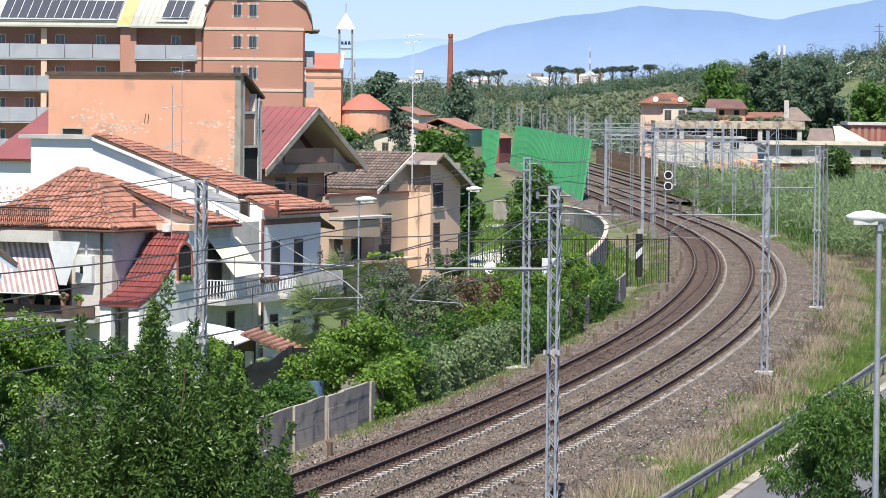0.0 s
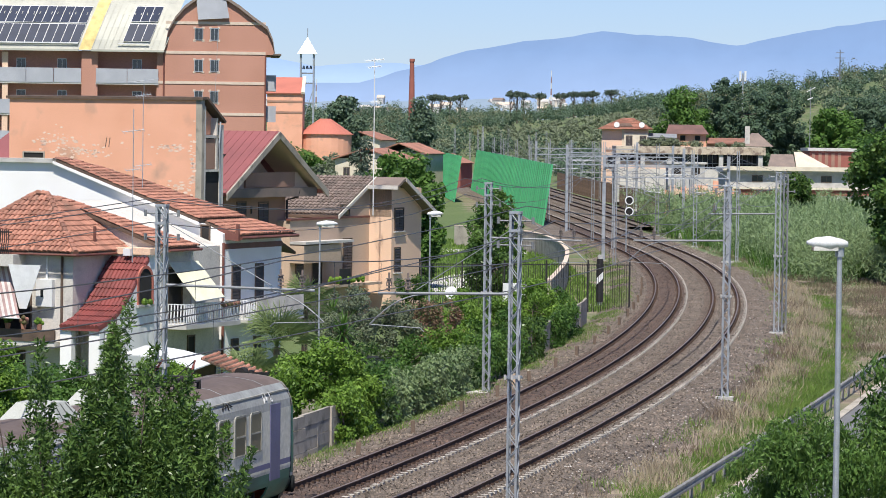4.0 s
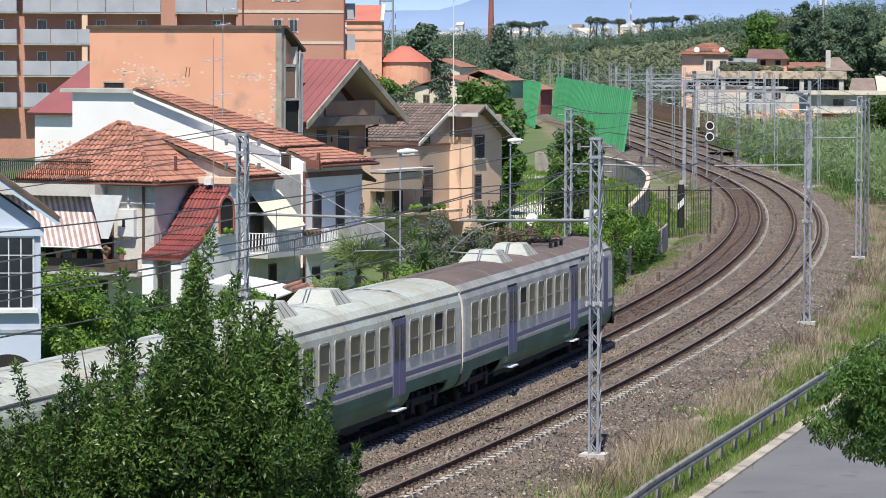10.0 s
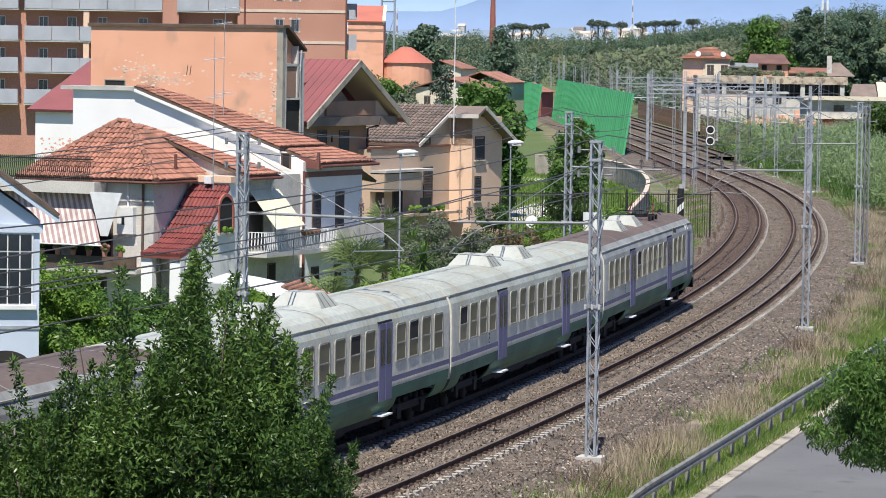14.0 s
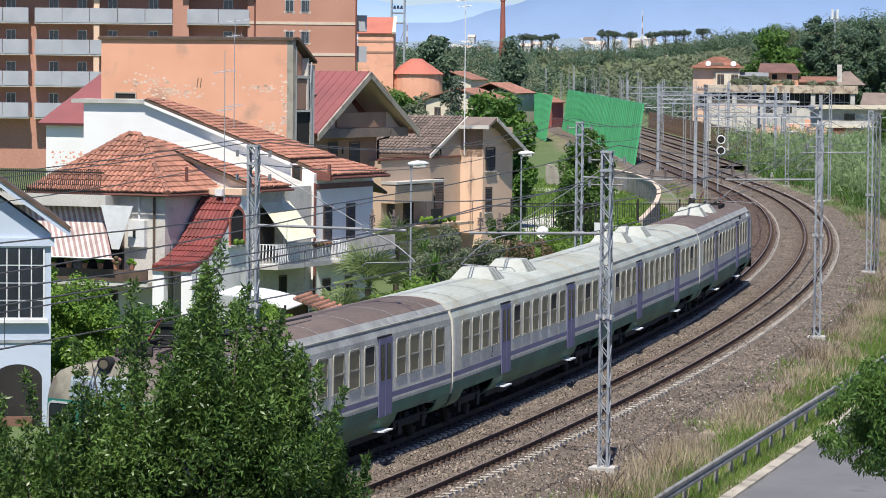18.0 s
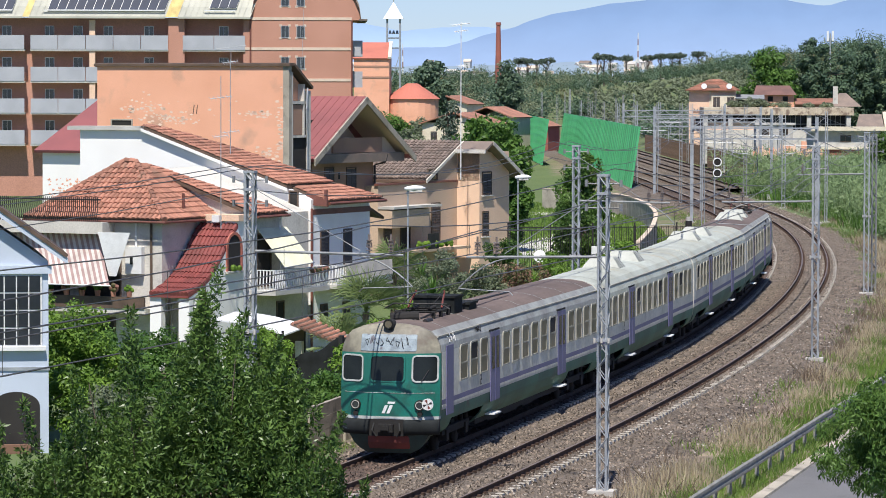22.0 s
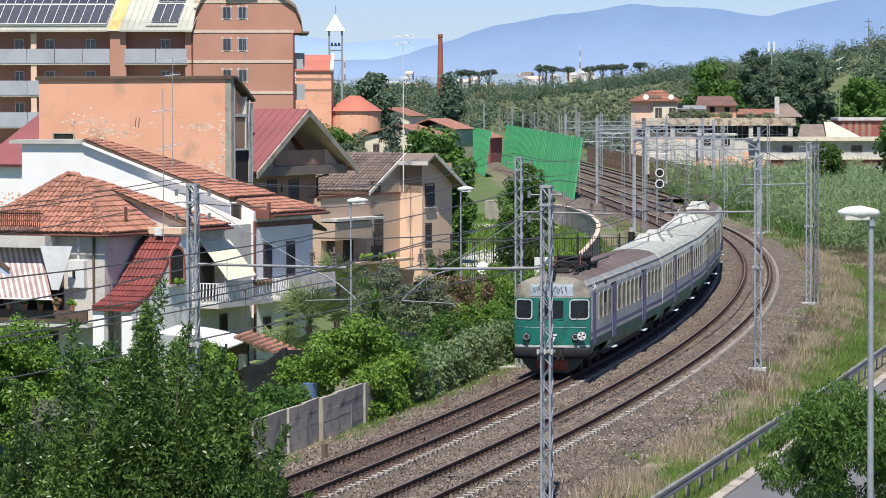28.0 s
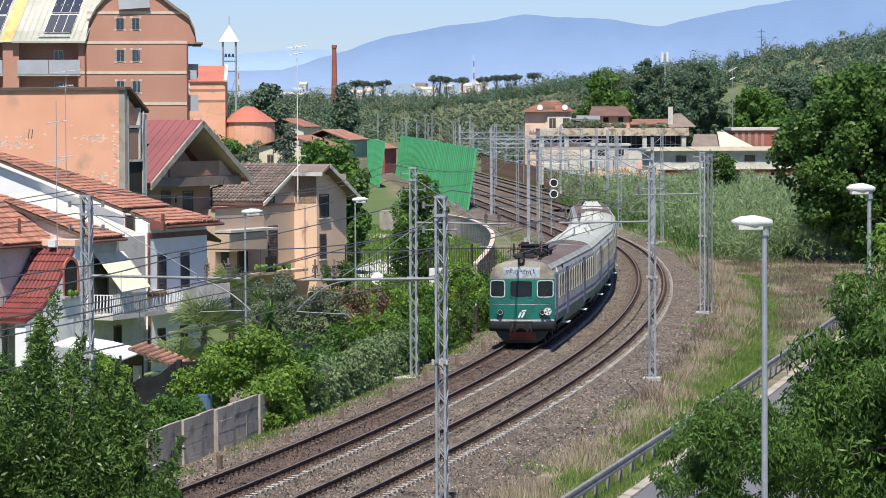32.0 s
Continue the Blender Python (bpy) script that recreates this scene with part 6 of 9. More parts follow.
def motions():
    for i, car in enumerate(TRAIN):
        walk(car, [(t, line_pose(JOINT + SPEED * t + CAR * (0.5 - i), QL)) for t in np.arange(0, 32.5, 1.0)])
    turns = [(t, -math.degrees(SPEED * t / 0.46)) for t in np.arange(0, 32.05, 0.1)]
    for w in WHEELS:
        y = w.matrix_basis.translation.y
        walk(w, [(float(t), pose(0, y, 0.46, a % 360, 0, 0)) for t, a in turns])


# ---- along the line: masts, wires, walls, posts ----
def lattice_mast(label, m, h=8.5, w=0.28, arm=0.0, arm_z=6.3, mat="steel", band=True):
    """A braced steel mast; arm is how far its cantilever reaches along x, to the left when negative."""
    t = thing("lattice_mast", label, "railway mast", m, "overhead line masts")
    part("base", G().box(-0.35, 0.35, -0.35, 0.35, -0.5, 0.08), "pale_concrete", t)
    a = w / 2
    for sx in (-1, 1):
        for sy in (-1, 1):
            g = G().box(sx * a - (0.055 if sx > 0 else 0), sx * a + (0.055 if sx < 0 else 0), sy * a - 0.006, sy * a + 0.006, 0, h)
            g.box(sx * a - 0.006, sx * a + 0.006, sy * a - (0.055 if sy > 0 else 0), sy * a + (0.055 if sy < 0 else 0), 0, h)
            part("leg", g, mat, t)
    n = int(h / 0.36)
    for sy in (-a, a):                          # one zigzag bar on each face
        part("lacing", G().tube([(-a if k % 2 else a, sy, k * h / n) for k in range(n + 1)], 0.021, 4), mat, t)
        part("lacing", G().tube([(sy, a if k % 2 else -a, k * h / n) for k in range(n + 1)], 0.019, 4), mat, t)
    part("cap", G().box(-a - 0.02, a + 0.02, -a - 0.02, a + 0.02, h - 0.06, h), mat, t)
    part("collar", G().box(-a - 0.02, a + 0.02, -a - 0.02, a + 0.02, h - 0.55, h - 0.48), mat, t)
    if band:
        part("band", G().box(-a - 0.06, a + 0.06, -a - 0.05, a + 0.05, 4.05, 4.12), mat, t)
        for x in (-a - 0.05, 0, a + 0.05):
            part("insulator", G().cyl((x, -a - 0.08, 4.02), (x, -a - 0.08, 4.16), 0.035, n=7), "pale_concrete", t)
    for z in (h - 0.25, h - 0.9):
        arm_ = part("feeder_arm", G().cyl((-a - 0.35, 0, z), (a + 0.35, 0, z), 0.018, n=5), "steeldark", t)
        for x in (-a - 0.33, a + 0.33):
            part("feeder_insulator", G().cyl((x, 0, z - 0.08), (x, 0, z + 0.10), 0.045, n=7), "steeldark", arm_)
    if arm:
        s = 1 if arm > 0 else -1
        ar = part("cantilever", G().cyl((s * a, 0, arm_z), (arm, 0, arm_z - 0.06), 0.038, n=8), "steeldull", t, "horizontal steel cantilever arm")
        part("stay", G().cyl((s * a, 0, h - 0.5), (arm * 0.72, 0, arm_z + 0.05), 0.012, n=5), "steeldull", ar)
        for d in (0.78, 0.92):
            ins = G()
            x = arm * d
            for k in range(4):
                ins.cyl((x, 0, arm_z + 0.05 + 0.09 * k), (x, 0, arm_z + 0.08 + 0.09 * k), 0.085, n=8)
            ins.cyl((x, 0, arm_z), (x, 0, arm_z + 0.5), 0.03, n=6)
            lp = [(x + 0.07 * math.cos(b), 0, arm_z + 0.16 + 0.18 * math.sin(b)) for b in np.linspace(0, math.pi, 7)]
            ins.tube(lp, 0.014, 4)
            part("insulator", ins, "porcelain", ar)
        x0 = arm * 0.62
        pts = [(x0, 0, arm_z - 0.06)] + [(x0 + (arm * 1.06 - x0) * f, 0, arm_z - 0.06 - 0.85 * f ** 2.2) for f in np.linspace(0.15, 1, 8)]
        part("steady_arm", G().tube(pts, 0.022, 6), "steeldull", ar)
        e = pts[-1]
        part("registration_arm", G().tube([e, (e[0] - s * 1.4, 0, e[2] - 0.06), (e[0] - s * 1.5, 0, e[2] - 0.16)], 0.016, 6), "steeldull", ar)
    return t


def pole_mast(label, m, h=8.0, w=0.22, arm=0.0, mat="steel"):
    t = thing("line_mast", label, "railway mast", m, "station masts")
    part("base", G().box(-0.3, 0.3, -0.3, 0.3, -0.5, 0.06), "pale_concrete", t)
    for x in (-w / 2, w / 2):
        part("leg", G().box(x - 0.035, x + 0.035, -0.06, 0.06, 0, h), mat, t)
    key = ("batten", round(w, 3), mat)
    if key not in TILE:
        TILE[key] = mesh_of("batten", G().box(-w / 2, w / 2, -0.05, 0.05, 0.4, 0.46), mat)
    for k in range(int(h / 0.7)):
        part("batten", TILE[key], None, t, at=pose(0, 0, k * 0.7))
    if arm:
        ar = part("cantilever", G().cyl((0, 0, 6.2), (arm, 0, 6.2), 0.035, n=6), mat, t)
        part("stay", G().cyl((0, 0, h - 0.4), (arm * 0.8, 0, 6.25), 0.018, n=5), mat, ar)
        part("lower_arm", G().cyl((arm * 0.3, 0, 6.2), (arm, 0, 5.35), 0.025, n=5), mat, ar)
    return t


def portal(y, q0, q1, z0, z1, label):
    """A truss beam on two posts across the tracks."""
    s = s_of_y(y)
    t = thing("portal_gantry", label, "railway gantry", line_pose(s, 0, -0.4), "overhead line gantries")
    for q in (q0, q1):
        part("post", G().box(q - 0.13, q + 0.13, -0.13, 0.13, 0, z1 + 0.9), "steel", t)
        part("footing", G().box(q - 0.45, q + 0.45, -0.45, 0.45, -0.4, 0.1), "pale_concrete", t)
    for z in (z0, z1):
        part("chord", G().box(q0, q1, -0.3, -0.2, z - 0.05, z + 0.05), "steel", t)
        part("chord", G().box(q0, q1, 0.2, 0.3, z - 0.05, z + 0.05), "steel", t)
    n = max(4, int((q1 - q0) / 1.3))
    for k in range(n):
        a, b = q0 + (q1 - q0) * k / n, q0 + (q1 - q0) * (k + 1) / n
        p = ((a, z0), (b, z1)) if k % 2 else ((a, z1), (b, z0))
        part("brace", G().cyl((p[0][0], -0.25, p[0][1]), (p[1][0], -0.25, p[1][1]), 0.035, n=5), "steel", t)
    for q in (QL, QR):
        if q0 < q < q1:
            part("drop_tube", G().cyl((q, 0, z0), (q, 0, 5.4), 0.045, n=6).cyl((q, 0, 5.6), (q + 1.3, 0, 5.5), 0.03, n=5), "steel", t)


def make_masts():
    right = [(93, 5.0), (139, 5.0), (184, 4.9), (228, 5.0)]
    left = [(96, -5.0), (139.4, -4.4)]
    for y, q in right[:3]:
        lattice_mast("galvanised lattice mast with cantilever over the outer track", line_pose(s_of_y(y, q), q, -0.45), arm=QR - q - 0.55)
    for y, q in left:
        lattice_mast("galvanised lattice mast with cantilever over the inner track", line_pose(s_of_y(y, q), q, -0.45), arm=QL - q + 1.15)
    lattice_mast("slender lattice mast beside the line", pose(20.3, 186, -0.7), 8.6, 0.26, mat="steeldark", band=False)
    for x, y, h, w, arm in ((16.2, 268, 8.0, 0.3, 3.4), (18.0, 300, 8.2, 0.3, 3.0), (27.2, 285, 9.0, 0.24, -3.4), (17.3, 320, 9.5, 0.3, 3), (16.6, 352, 9.0, 0.3, 3), (15.9, 384, 9.0, 0.3, 3.2),
                            (26.5, 318, 8.5, 0.4, -3), (25.5, 352, 9.2, 0.4, -3), (30.6, 372, 8.4, 0.3, -3), (33.0, 400, 8.6, 0.3, -3), (15.2, 420, 9.0, 0.3, 3), (24.0, 420, 9.0, 0.3, 3), (14.6, 455, 9, 0.3, 3), (29, 440, 9, 0.3, -3),
                            (14.0, 490, 9, 0.3, 3), (23, 480, 9, 0.3, 3), (28, 500, 9, 0.3, -3), (13.4, 525, 9, 0.3, 3), (22, 530, 9, 0.3, 3), (12.6, 565, 9.5, 0.3, 3), (26.5, 560, 9, 0.3, -3), (21, 590, 9.5, 0.3, 3), (11.5, 610, 9.5, 0.3, 0),
                            (13.5, 640, 10, 0.3, 0), (18, 650, 10, 0.3, 0), (24, 640, 10, 0.3, 0), (9.5, 660, 10, 0.3, 0), (15.5, 690, 10.5, 0.3, 0), (20.8, 700, 10.5, 0.3, 0), (28, 690, 10, 0.3, 0)):
        pole_mast("twin-channel steel mast of the station throat", pose(x, y, ground_z(x, y)), h, w * 0.7, arm, "steel" if int(y) % 3 == 0 else "steeldull")
    portal(279, -5.0, 4.9, 6.7, 7.55, "galvanised truss gantry over both tracks")
    portal(350, -3.2, 8.5, 6.9, 7.7, "truss gantry at the station throat")
    portal(395, 0.0, 12.0, 6.9, 7.7, "truss gantry at the station throat")
    portal(450, 0.0, 13.0, 7.0, 7.8, "far truss gantry at the station throat")
    # ring-shaped signals on a slim post
    sg = thing("ring_sign", "slim post with two white-rimmed dark discs", "railway sign", pose(18.6, 292, -0.4))
    part("post", G().cyl((0, 0, 0), (0, 0, 8.2), 0.06), "steel", sg)
    for z in (3.65, 4.57):
        pts = [(0.33 * math.cos(a) + 0.22, -0.12, z + 0.33 * math.sin(a)) for a in np.linspace(0, 2 * math.pi, 17)]
        part("disc", G().cyl((0.22, -0.10, z), (0.22, -0.06, z), 0.33, n=16), "t_dark", sg, "dark disc inside the ring")
        part("ring", G().tube(pts, 0.055, 6), "whitemetal", sg)
    # wires over each track, sagging between masts
    for q, ys in ((QL, (30, 96, 139.4, 184, 228, 273, 318, 362, 410, 460, 520)), (QR, (30, 93, 139, 184, 228, 279, 318, 362, 410, 460, 520))):
        w = thing("overhead_wire", "copper contact and carrier wires over the track", "overhead line", group="overhead wires")
        for nm, z0, sag, r in (("carrier_wire", 6.55, 0.55, 0.017), ("contact_wire", 5.28, 0.05, 0.016)):
            for ya, yb in zip(ys, ys[1:]):
                sa, sb = s_of_y(ya, q), s_of_y(yb, q)
                st = [on_line(sa + (sb - sa) * f, q + 0.12 * math.sin(math.pi * f), z0 - sag * 4 * f * (1 - f)) for f in np.linspace(0, 1, 9)]
                part(nm, G().tube(st, r, 4), "wire", w)
        g = G()
        for ya, yb in zip(ys, ys[1:]):
            sa, sb = s_of_y(ya, q), s_of_y(yb, q)
            for f in np.linspace(0.12, 0.88, 7):
                p = on_line(sa + (sb - sa) * f, q + 0.12 * math.sin(math.pi * f), 0)
                g.cyl((p.x, p.y, 5.25), (p.x, p.y, 6.55 - 0.55 * 4 * f * (1 - f)), 0.007, n=4, caps=False)
        tagged(part("dropper", g, "wire", w), kind="stuff")
    for q, ys, zs in ((-5.35, (20, 96, 139.4, 184, 268), (8.2, 7.55)), (-4.7, (20, 96, 139.4, 184, 268), (8.2,)), (5.3, (25, 93, 139, 184, 285), (8.2, 7.5))):
        for z in zs:
            cable = thing("feeder_cable", "dark feeder cable strung between masts", "cable", group="feeder cables")
            for ya, yb in zip(ys, ys[1:]):
                sa, sb = s_of_y(ya, q), s_of_y(yb, q)
                part("span", G().tube([on_line(sa + (sb - sa) * f, q, z - 0.7 * 4 * f * (1 - f)) for f in np.linspace(0, 1, 9)], 0.012, 4), "wire", cable)


def make_lineside():
    # old concrete wall between gardens and railway
    wl = tagged(new("garden_wall"), "weathered stained concrete panel wall along the railway", "wall")
    rng = random.Random(9)
    y = 92.0
    s = s_of_y(92, -5.7)
    k = 0
    while on_line(s, -5.7).y < 192:
        ln = 2.0
        top = 0.84 + rng.uniform(-0.015, 0.015)
        g = G()
        n = 4
        for j in range(n):
            z0, z1 = -0.75 + (top + 0.75) * j / n, -0.75 + (top + 0.75) * (j + 1) / n
            g.box(-0.06 + rng.uniform(-0.012, 0.012), 0.06 + rng.uniform(-0.012, 0.012), 0.0, ln - 0.02, z0, z1 - 0.012)
        part("panel", g, "concrete", wl, at=line_pose(s, -5.7 + rng.uniform(-0.05, 0.05), 0, rng.uniform(-1.5, 1.5)))
        part("post", G().box(-0.075, 0.075, -0.06, 0.06, -0.75, top - 0.03), "concrete", wl, at=line_pose(s, -5.69))
        s += ln
        k += 1
    # short stakes beside the track
    me = mesh_of("stake", G().box(-0.07, 0.07, -0.06, 0.06, -0.4, 0.48).box(-0.075, 0.075, -0.065, 0.065, 0.40, 0.50), "wood")
    y = 95.0
    i = 0
    while y < 240:
        p = line_pose(s_of_y(y, -3.45), -3.45, -0.32)
        st = tagged(new("marker_stake", me), "short weathered dark wooden stake beside the track", "stake", "lineside stakes")
        st.matrix_basis = p @ pose(0, 0, 0, rng.uniform(-4, 4), rng.uniform(-4, 4), rng.uniform(-20, 20))
        y += 8.3
    pl = tagged(part("marker_stake", G().box(-0.08, 0.08, -0.07, 0.07, -0.3, 0.62), "palewood"), "pale wooden stake beside the track", "stake", "lineside stakes")
    pl.matrix_basis = line_pose(s_of_y(141, -3.6), -3.6, -0.3)
    # footing slab
    tagged(part("concrete_slab", G().box(-0.9, 0.9, -0.6, 0.6, -0.1, 0.12), "pale_concrete"), "small pale concrete footing slab", "slab").matrix_basis = line_pose(s_of_y(139.5, -4.2), -4.2, -0.42)
    tagged(part("concrete_slab", G().box(-0.9, 0.9, -0.7, 0.7, -0.1, 0.15), "pale_concrete"), "pale concrete footing beside a mast", "slab").matrix_basis = pose(20.2, 184, -0.75, 0, 0, 20)
    # striped marker post
    mp = thing("marker_post", "dark post with a slanting white stripe", "railway sign", pose(11.9, 211, -0.4))
    part("post", G().cyl((0, 0, -0.2), (0, 0, 3.0), 0.14, n=10), "pale_concrete", mp)
    part("sleeve", G().cyl((0, 0, 0.15), (0, 0, 2.75), 0.2, n=12), "iron", mp)
    part("stripe", G().ex([(-0.2, -0.21, 1.2), (0.2, -0.21, 1.6), (0.2, -0.21, 2.0), (-0.2, -0.21, 1.6)], (0, 0.01, 0)), "whitemetal", mp)
    # curved concrete wall of the ramp
    cw = G()
    pts = [(4.0, 318), (8.5, 314), (11.0, 303), (12.2, 288), (12.5, 268), (11.7, 247), (10.1, 223), (7.9, 199)]
    fine = []
    for (x0, y0), (x1, y1) in zip(pts, pts[1:]):
        for f in np.linspace(0, 1, 6)[:-1]:
            fine.append((x0 + (x1 - x0) * f, y0 + (y1 - y0) * f))
    fine = [tuple(np.mean([fine[max(0, min(len(fine) - 1, i + d))] for d in (-3, -2, -1, 0, 1, 2, 3)], axis=0)) for i in range(len(fine))]
    cw.loft([[(x - 0.12, y, -1.0), (x - 0.12, y, 1.15), (x + 0.12, y, 1.15), (x + 0.12, y, -1.0)] for x, y in fine])
    wall = tagged(part("curved_wall", cw, "concrete"), "curved grey concrete retaining wall with pale coping", "wall")
    cap = G()
    cap.loft([[(x - 0.15, y, 1.15), (x - 0.15, y, 1.23), (x + 0.15, y, 1.23), (x + 0.15, y, 1.15)] for x, y in fine])
    part("coping", cap, "band", wall)
    # iron fence and white box by the lawn
    fe = thing("iron_fence", "dark thin-barred iron fence by the lawn", "fence", pose(1.0, 203, -0.9, 0, 0, 10))
    bar = mesh_of("bar", G().cyl((0, 0, 0), (0, 0, 3.2), 0.014, n=4, caps=False), "iron")
    for k in range(90):
        part("bar", bar, None, fe, at=pose(k * 0.14, 0, 0))
    part("rail", G().box(0, 12.6, -0.02, 0.02, 3.1, 3.15).box(0, 12.6, -0.02, 0.02, 0.25, 0.3), "iron", fe)
    for k in range(6):
        part("post", G().box(k * 2.5 - 0.04, k * 2.5 + 0.04, -0.04, 0.04, 0, 3.4), "iron", fe)
    wb = thing("relay_box", "white metal equipment cabinet with a dark square", "cabinet", pose(6.45, 201, -0.4))
    part("body", G().box(-0.68, 0.68, -0.3, 0.3, 0.5, 1.65), "whitemetal", wb)
    part("plate", G().box(-0.1, 0.3, -0.32, -0.3, 0.65, 1.05), "iron", wb)
    part("leg", G().box(-0.6, -0.5, -0.1, 0.1, -0.3, 0.5).box(0.5, 0.6, -0.1, 0.1, -0.3, 0.5), "steel", wb)
    dish = thing("satellite_dish", "white round dish on a garden pole", "satellite dish", pose(2.75, 196, 0.9))
    part("dish", G().cyl((0, 0, 0), (0, -0.1, 0.02), 0.3, 0.36, 16), "whitemetal", dish)
    part("pole", G().cyl((0, 0.05, -2), (0, 0.05, 0), 0.03), "steel", dish)


def street_lamp(label, m, h, head=1.0, pole=0.075, reach=0.35):
    t = thing("street_lamp", label, "street lamp", m, "street lamps")
    part("pole", G().cyl((0, 0, -0.3), (0, 0, h), pole, pole * 0.7, 12), "steel", t)
    g = G()
    rings = []
    for f, wx, z0, z1 in ((0.0, 0.10, -0.05, 0.06), (0.12, 0.15, -0.07, 0.10), (0.45, 0.19, -0.10, 0.16), (0.8, 0.16, -0.06, 0.13), (1.0, 0.06, 0.0, 0.06)):
        x = reach - f * head
        rings.append([(x, -wx, (z0 + z1) / 2), (x, -wx * 0.7, z1 * 0.85), (x, 0, z1), (x, wx * 0.7, z1 * 0.85), (x, wx, (z0 + z1) / 2), (x, wx * 0.7, z0), (x, -wx * 0.7, z0)])
    g.loft(rings)
    hd = part("head", g, "whitemetal", t, "white lamp housing", smooth=True, at=pose(0, 0, h))
    part("diffuser", G().box(reach - head * 0.85, reach - head * 0.25, -0.13, 0.13, -0.13, -0.06), "lamp_glass", hd)
    part("bracket", G().cyl((0, 0, h - 0.25), (0, 0, h), pole * 1.2, n=10), "steel", t)


def noise_screen(label, a, b, h, lean, n):
    """Green noise screen from a to b: leaning posts with panels between them."""
    a, b = Vector((*a, -0.5)), Vector((*b, -0.5))
    d = (b - a)
    ang = math.degrees(math.atan2(d.y, d.x))
    ln = d.length / n
    t = thing("noise_screen", label, "noise barrier", pose(a.x, a.y, a.z, 0, 0, ang), "noise screens")
    k = lean / h
    post = G()
    post.ex([(-0.11, 0, 0), (0.11, 0, 0), (0.11, -lean, h), (-0.11, -lean, h)], (0, 0.22, 0))
    pm = mesh_of("post", post, "barrier2")
    pan = G()
    nr = 8                                       # upright folds of each panel
    prof = []
    for j in range(nr + 1):
        x = 0.11 + (ln - 0.22) * j / nr
        prof += [(x - 0.07, 0.05), (x - 0.04, 0.14), (x + 0.04, 0.14), (x + 0.07, 0.05)] if 0 < j < nr else [(x, 0.05)]
    top = [(x, -k * h + d, h) for x, d in prof]
    pan.loft([[(x, d, 0) for x, d in prof] + [(ln - 0.11, 0.0, 0), (0.11, 0.0, 0)], top + [(ln - 0.11, -k * h, h), (0.11, -k * h, h)]])
    pn = mesh_of("panel", pan, "barrier")
    for i in range(n):
        part("post", pm, None, t, at=pose(i * ln, 0, 0))
        part("panel", pn, None, t, at=pose(i * ln, 0, 0))
    part("post", pm, None, t, at=pose(n * ln, 0, 0))


def make_street():
    street_lamp("grey street lamp with white head beside the road", pose(8.74, 70, -0.8, 0, 0, 5), 8.85, 0.82, 0.075, 0.15)
    street_lamp("grey street lamp with white head further along the road", pose(13.95, 90, -0.8, 0, 0, 5), 9.05, 0.74, 0.075, 0.14)
    street_lamp("slim lamp post with flat white head in the gardens", pose(1.35, 175, -1.5, 0, 0, 180), 7.35, 0.8, 0.05, 0.15)
    street_lamp("slim lamp post with flat white head in the gardens", pose(-3.55, 150, -1.5, 0, 0, 180), 7.5, 0.9, 0.05, 0.15)
    noise_screen("tall leaning bright green noise screen beside the tracks", (14.9, 372), (11.0, 565), 6.7, 0.95, 56)
    noise_screen("far end of a green noise screen", (7.2, 490), (5.2, 560), 6.4, 0.9, 20)
    # dark fence of posts beyond the sidings
    fe = thing("post_fence", "brown post fence beyond the sidings", "fence", group="")
    pm = mesh_of("post", G().box(-0.12, 0.12, -0.12, 0.12, -0.5, 2.3), "timber")
    for i, s in enumerate(np.arange(80, 320, 3.0)):
        part("post", pm, None, fe, at=line_pose(s, 13.2))
    g = G()
    g.loft([[on_line(s, 13.3, z) for z in (-0.5, 1.6)] for s in np.arange(80, 322, 6)], closed=False, caps=False)
    part("mesh_panel", g, "concrete", fe)


make_masts()
make_lineside()
make_street()


# ---- plants ----
def leaf_mesh(name, pts, outw, length, width, mat, seed, droop=0.0, up=0.35, loose=0.6):
    rng = np.random.default_rng(seed)
    n = len(pts)
    nor = outw * (1.3 - loose) + rng.normal(0, loose, (n, 3)) + np.array([0, 0, up])
    nor /= np.linalg.norm(nor, axis=1)[:, None] + 1e-9
    t = np.cross(nor, rng.normal(0, 1, (n, 3)))
    t[:, 2] -= droop
    t /= np.linalg.norm(t, axis=1)[:, None] + 1e-9
    b = np.cross(nor, t)
    k = rng.uniform(0.65, 1.35, (n, 1))
    L, W = length * k, width * k
    v = np.stack([pts, pts + t * L * 0.45 + b * W * 0.5, pts + t * L, pts + t * L * 0.45 - b * W * 0.5], axis=1).reshape(-1, 3)
    return fast_mesh(name, v, np.arange(n * 4).reshape(-1, 4), mat)


def clump_points(centres, radii, per, seed):
    rng = np.random.default_rng(seed)
    ps, os_ = [], []
    for c, r in zip(centres, radii):
        d = rng.normal(0, 1, (per, 3))
        d /= np.linalg.norm(d, axis=1)[:, None]
        rad = rng.uniform(0.45, 1.05, (per, 1)) ** 0.6
        ps.append(np.array(c) + d * rad * np.array(r))
        os_.append(d)
    return np.concatenate(ps), np.concatenate(os_)


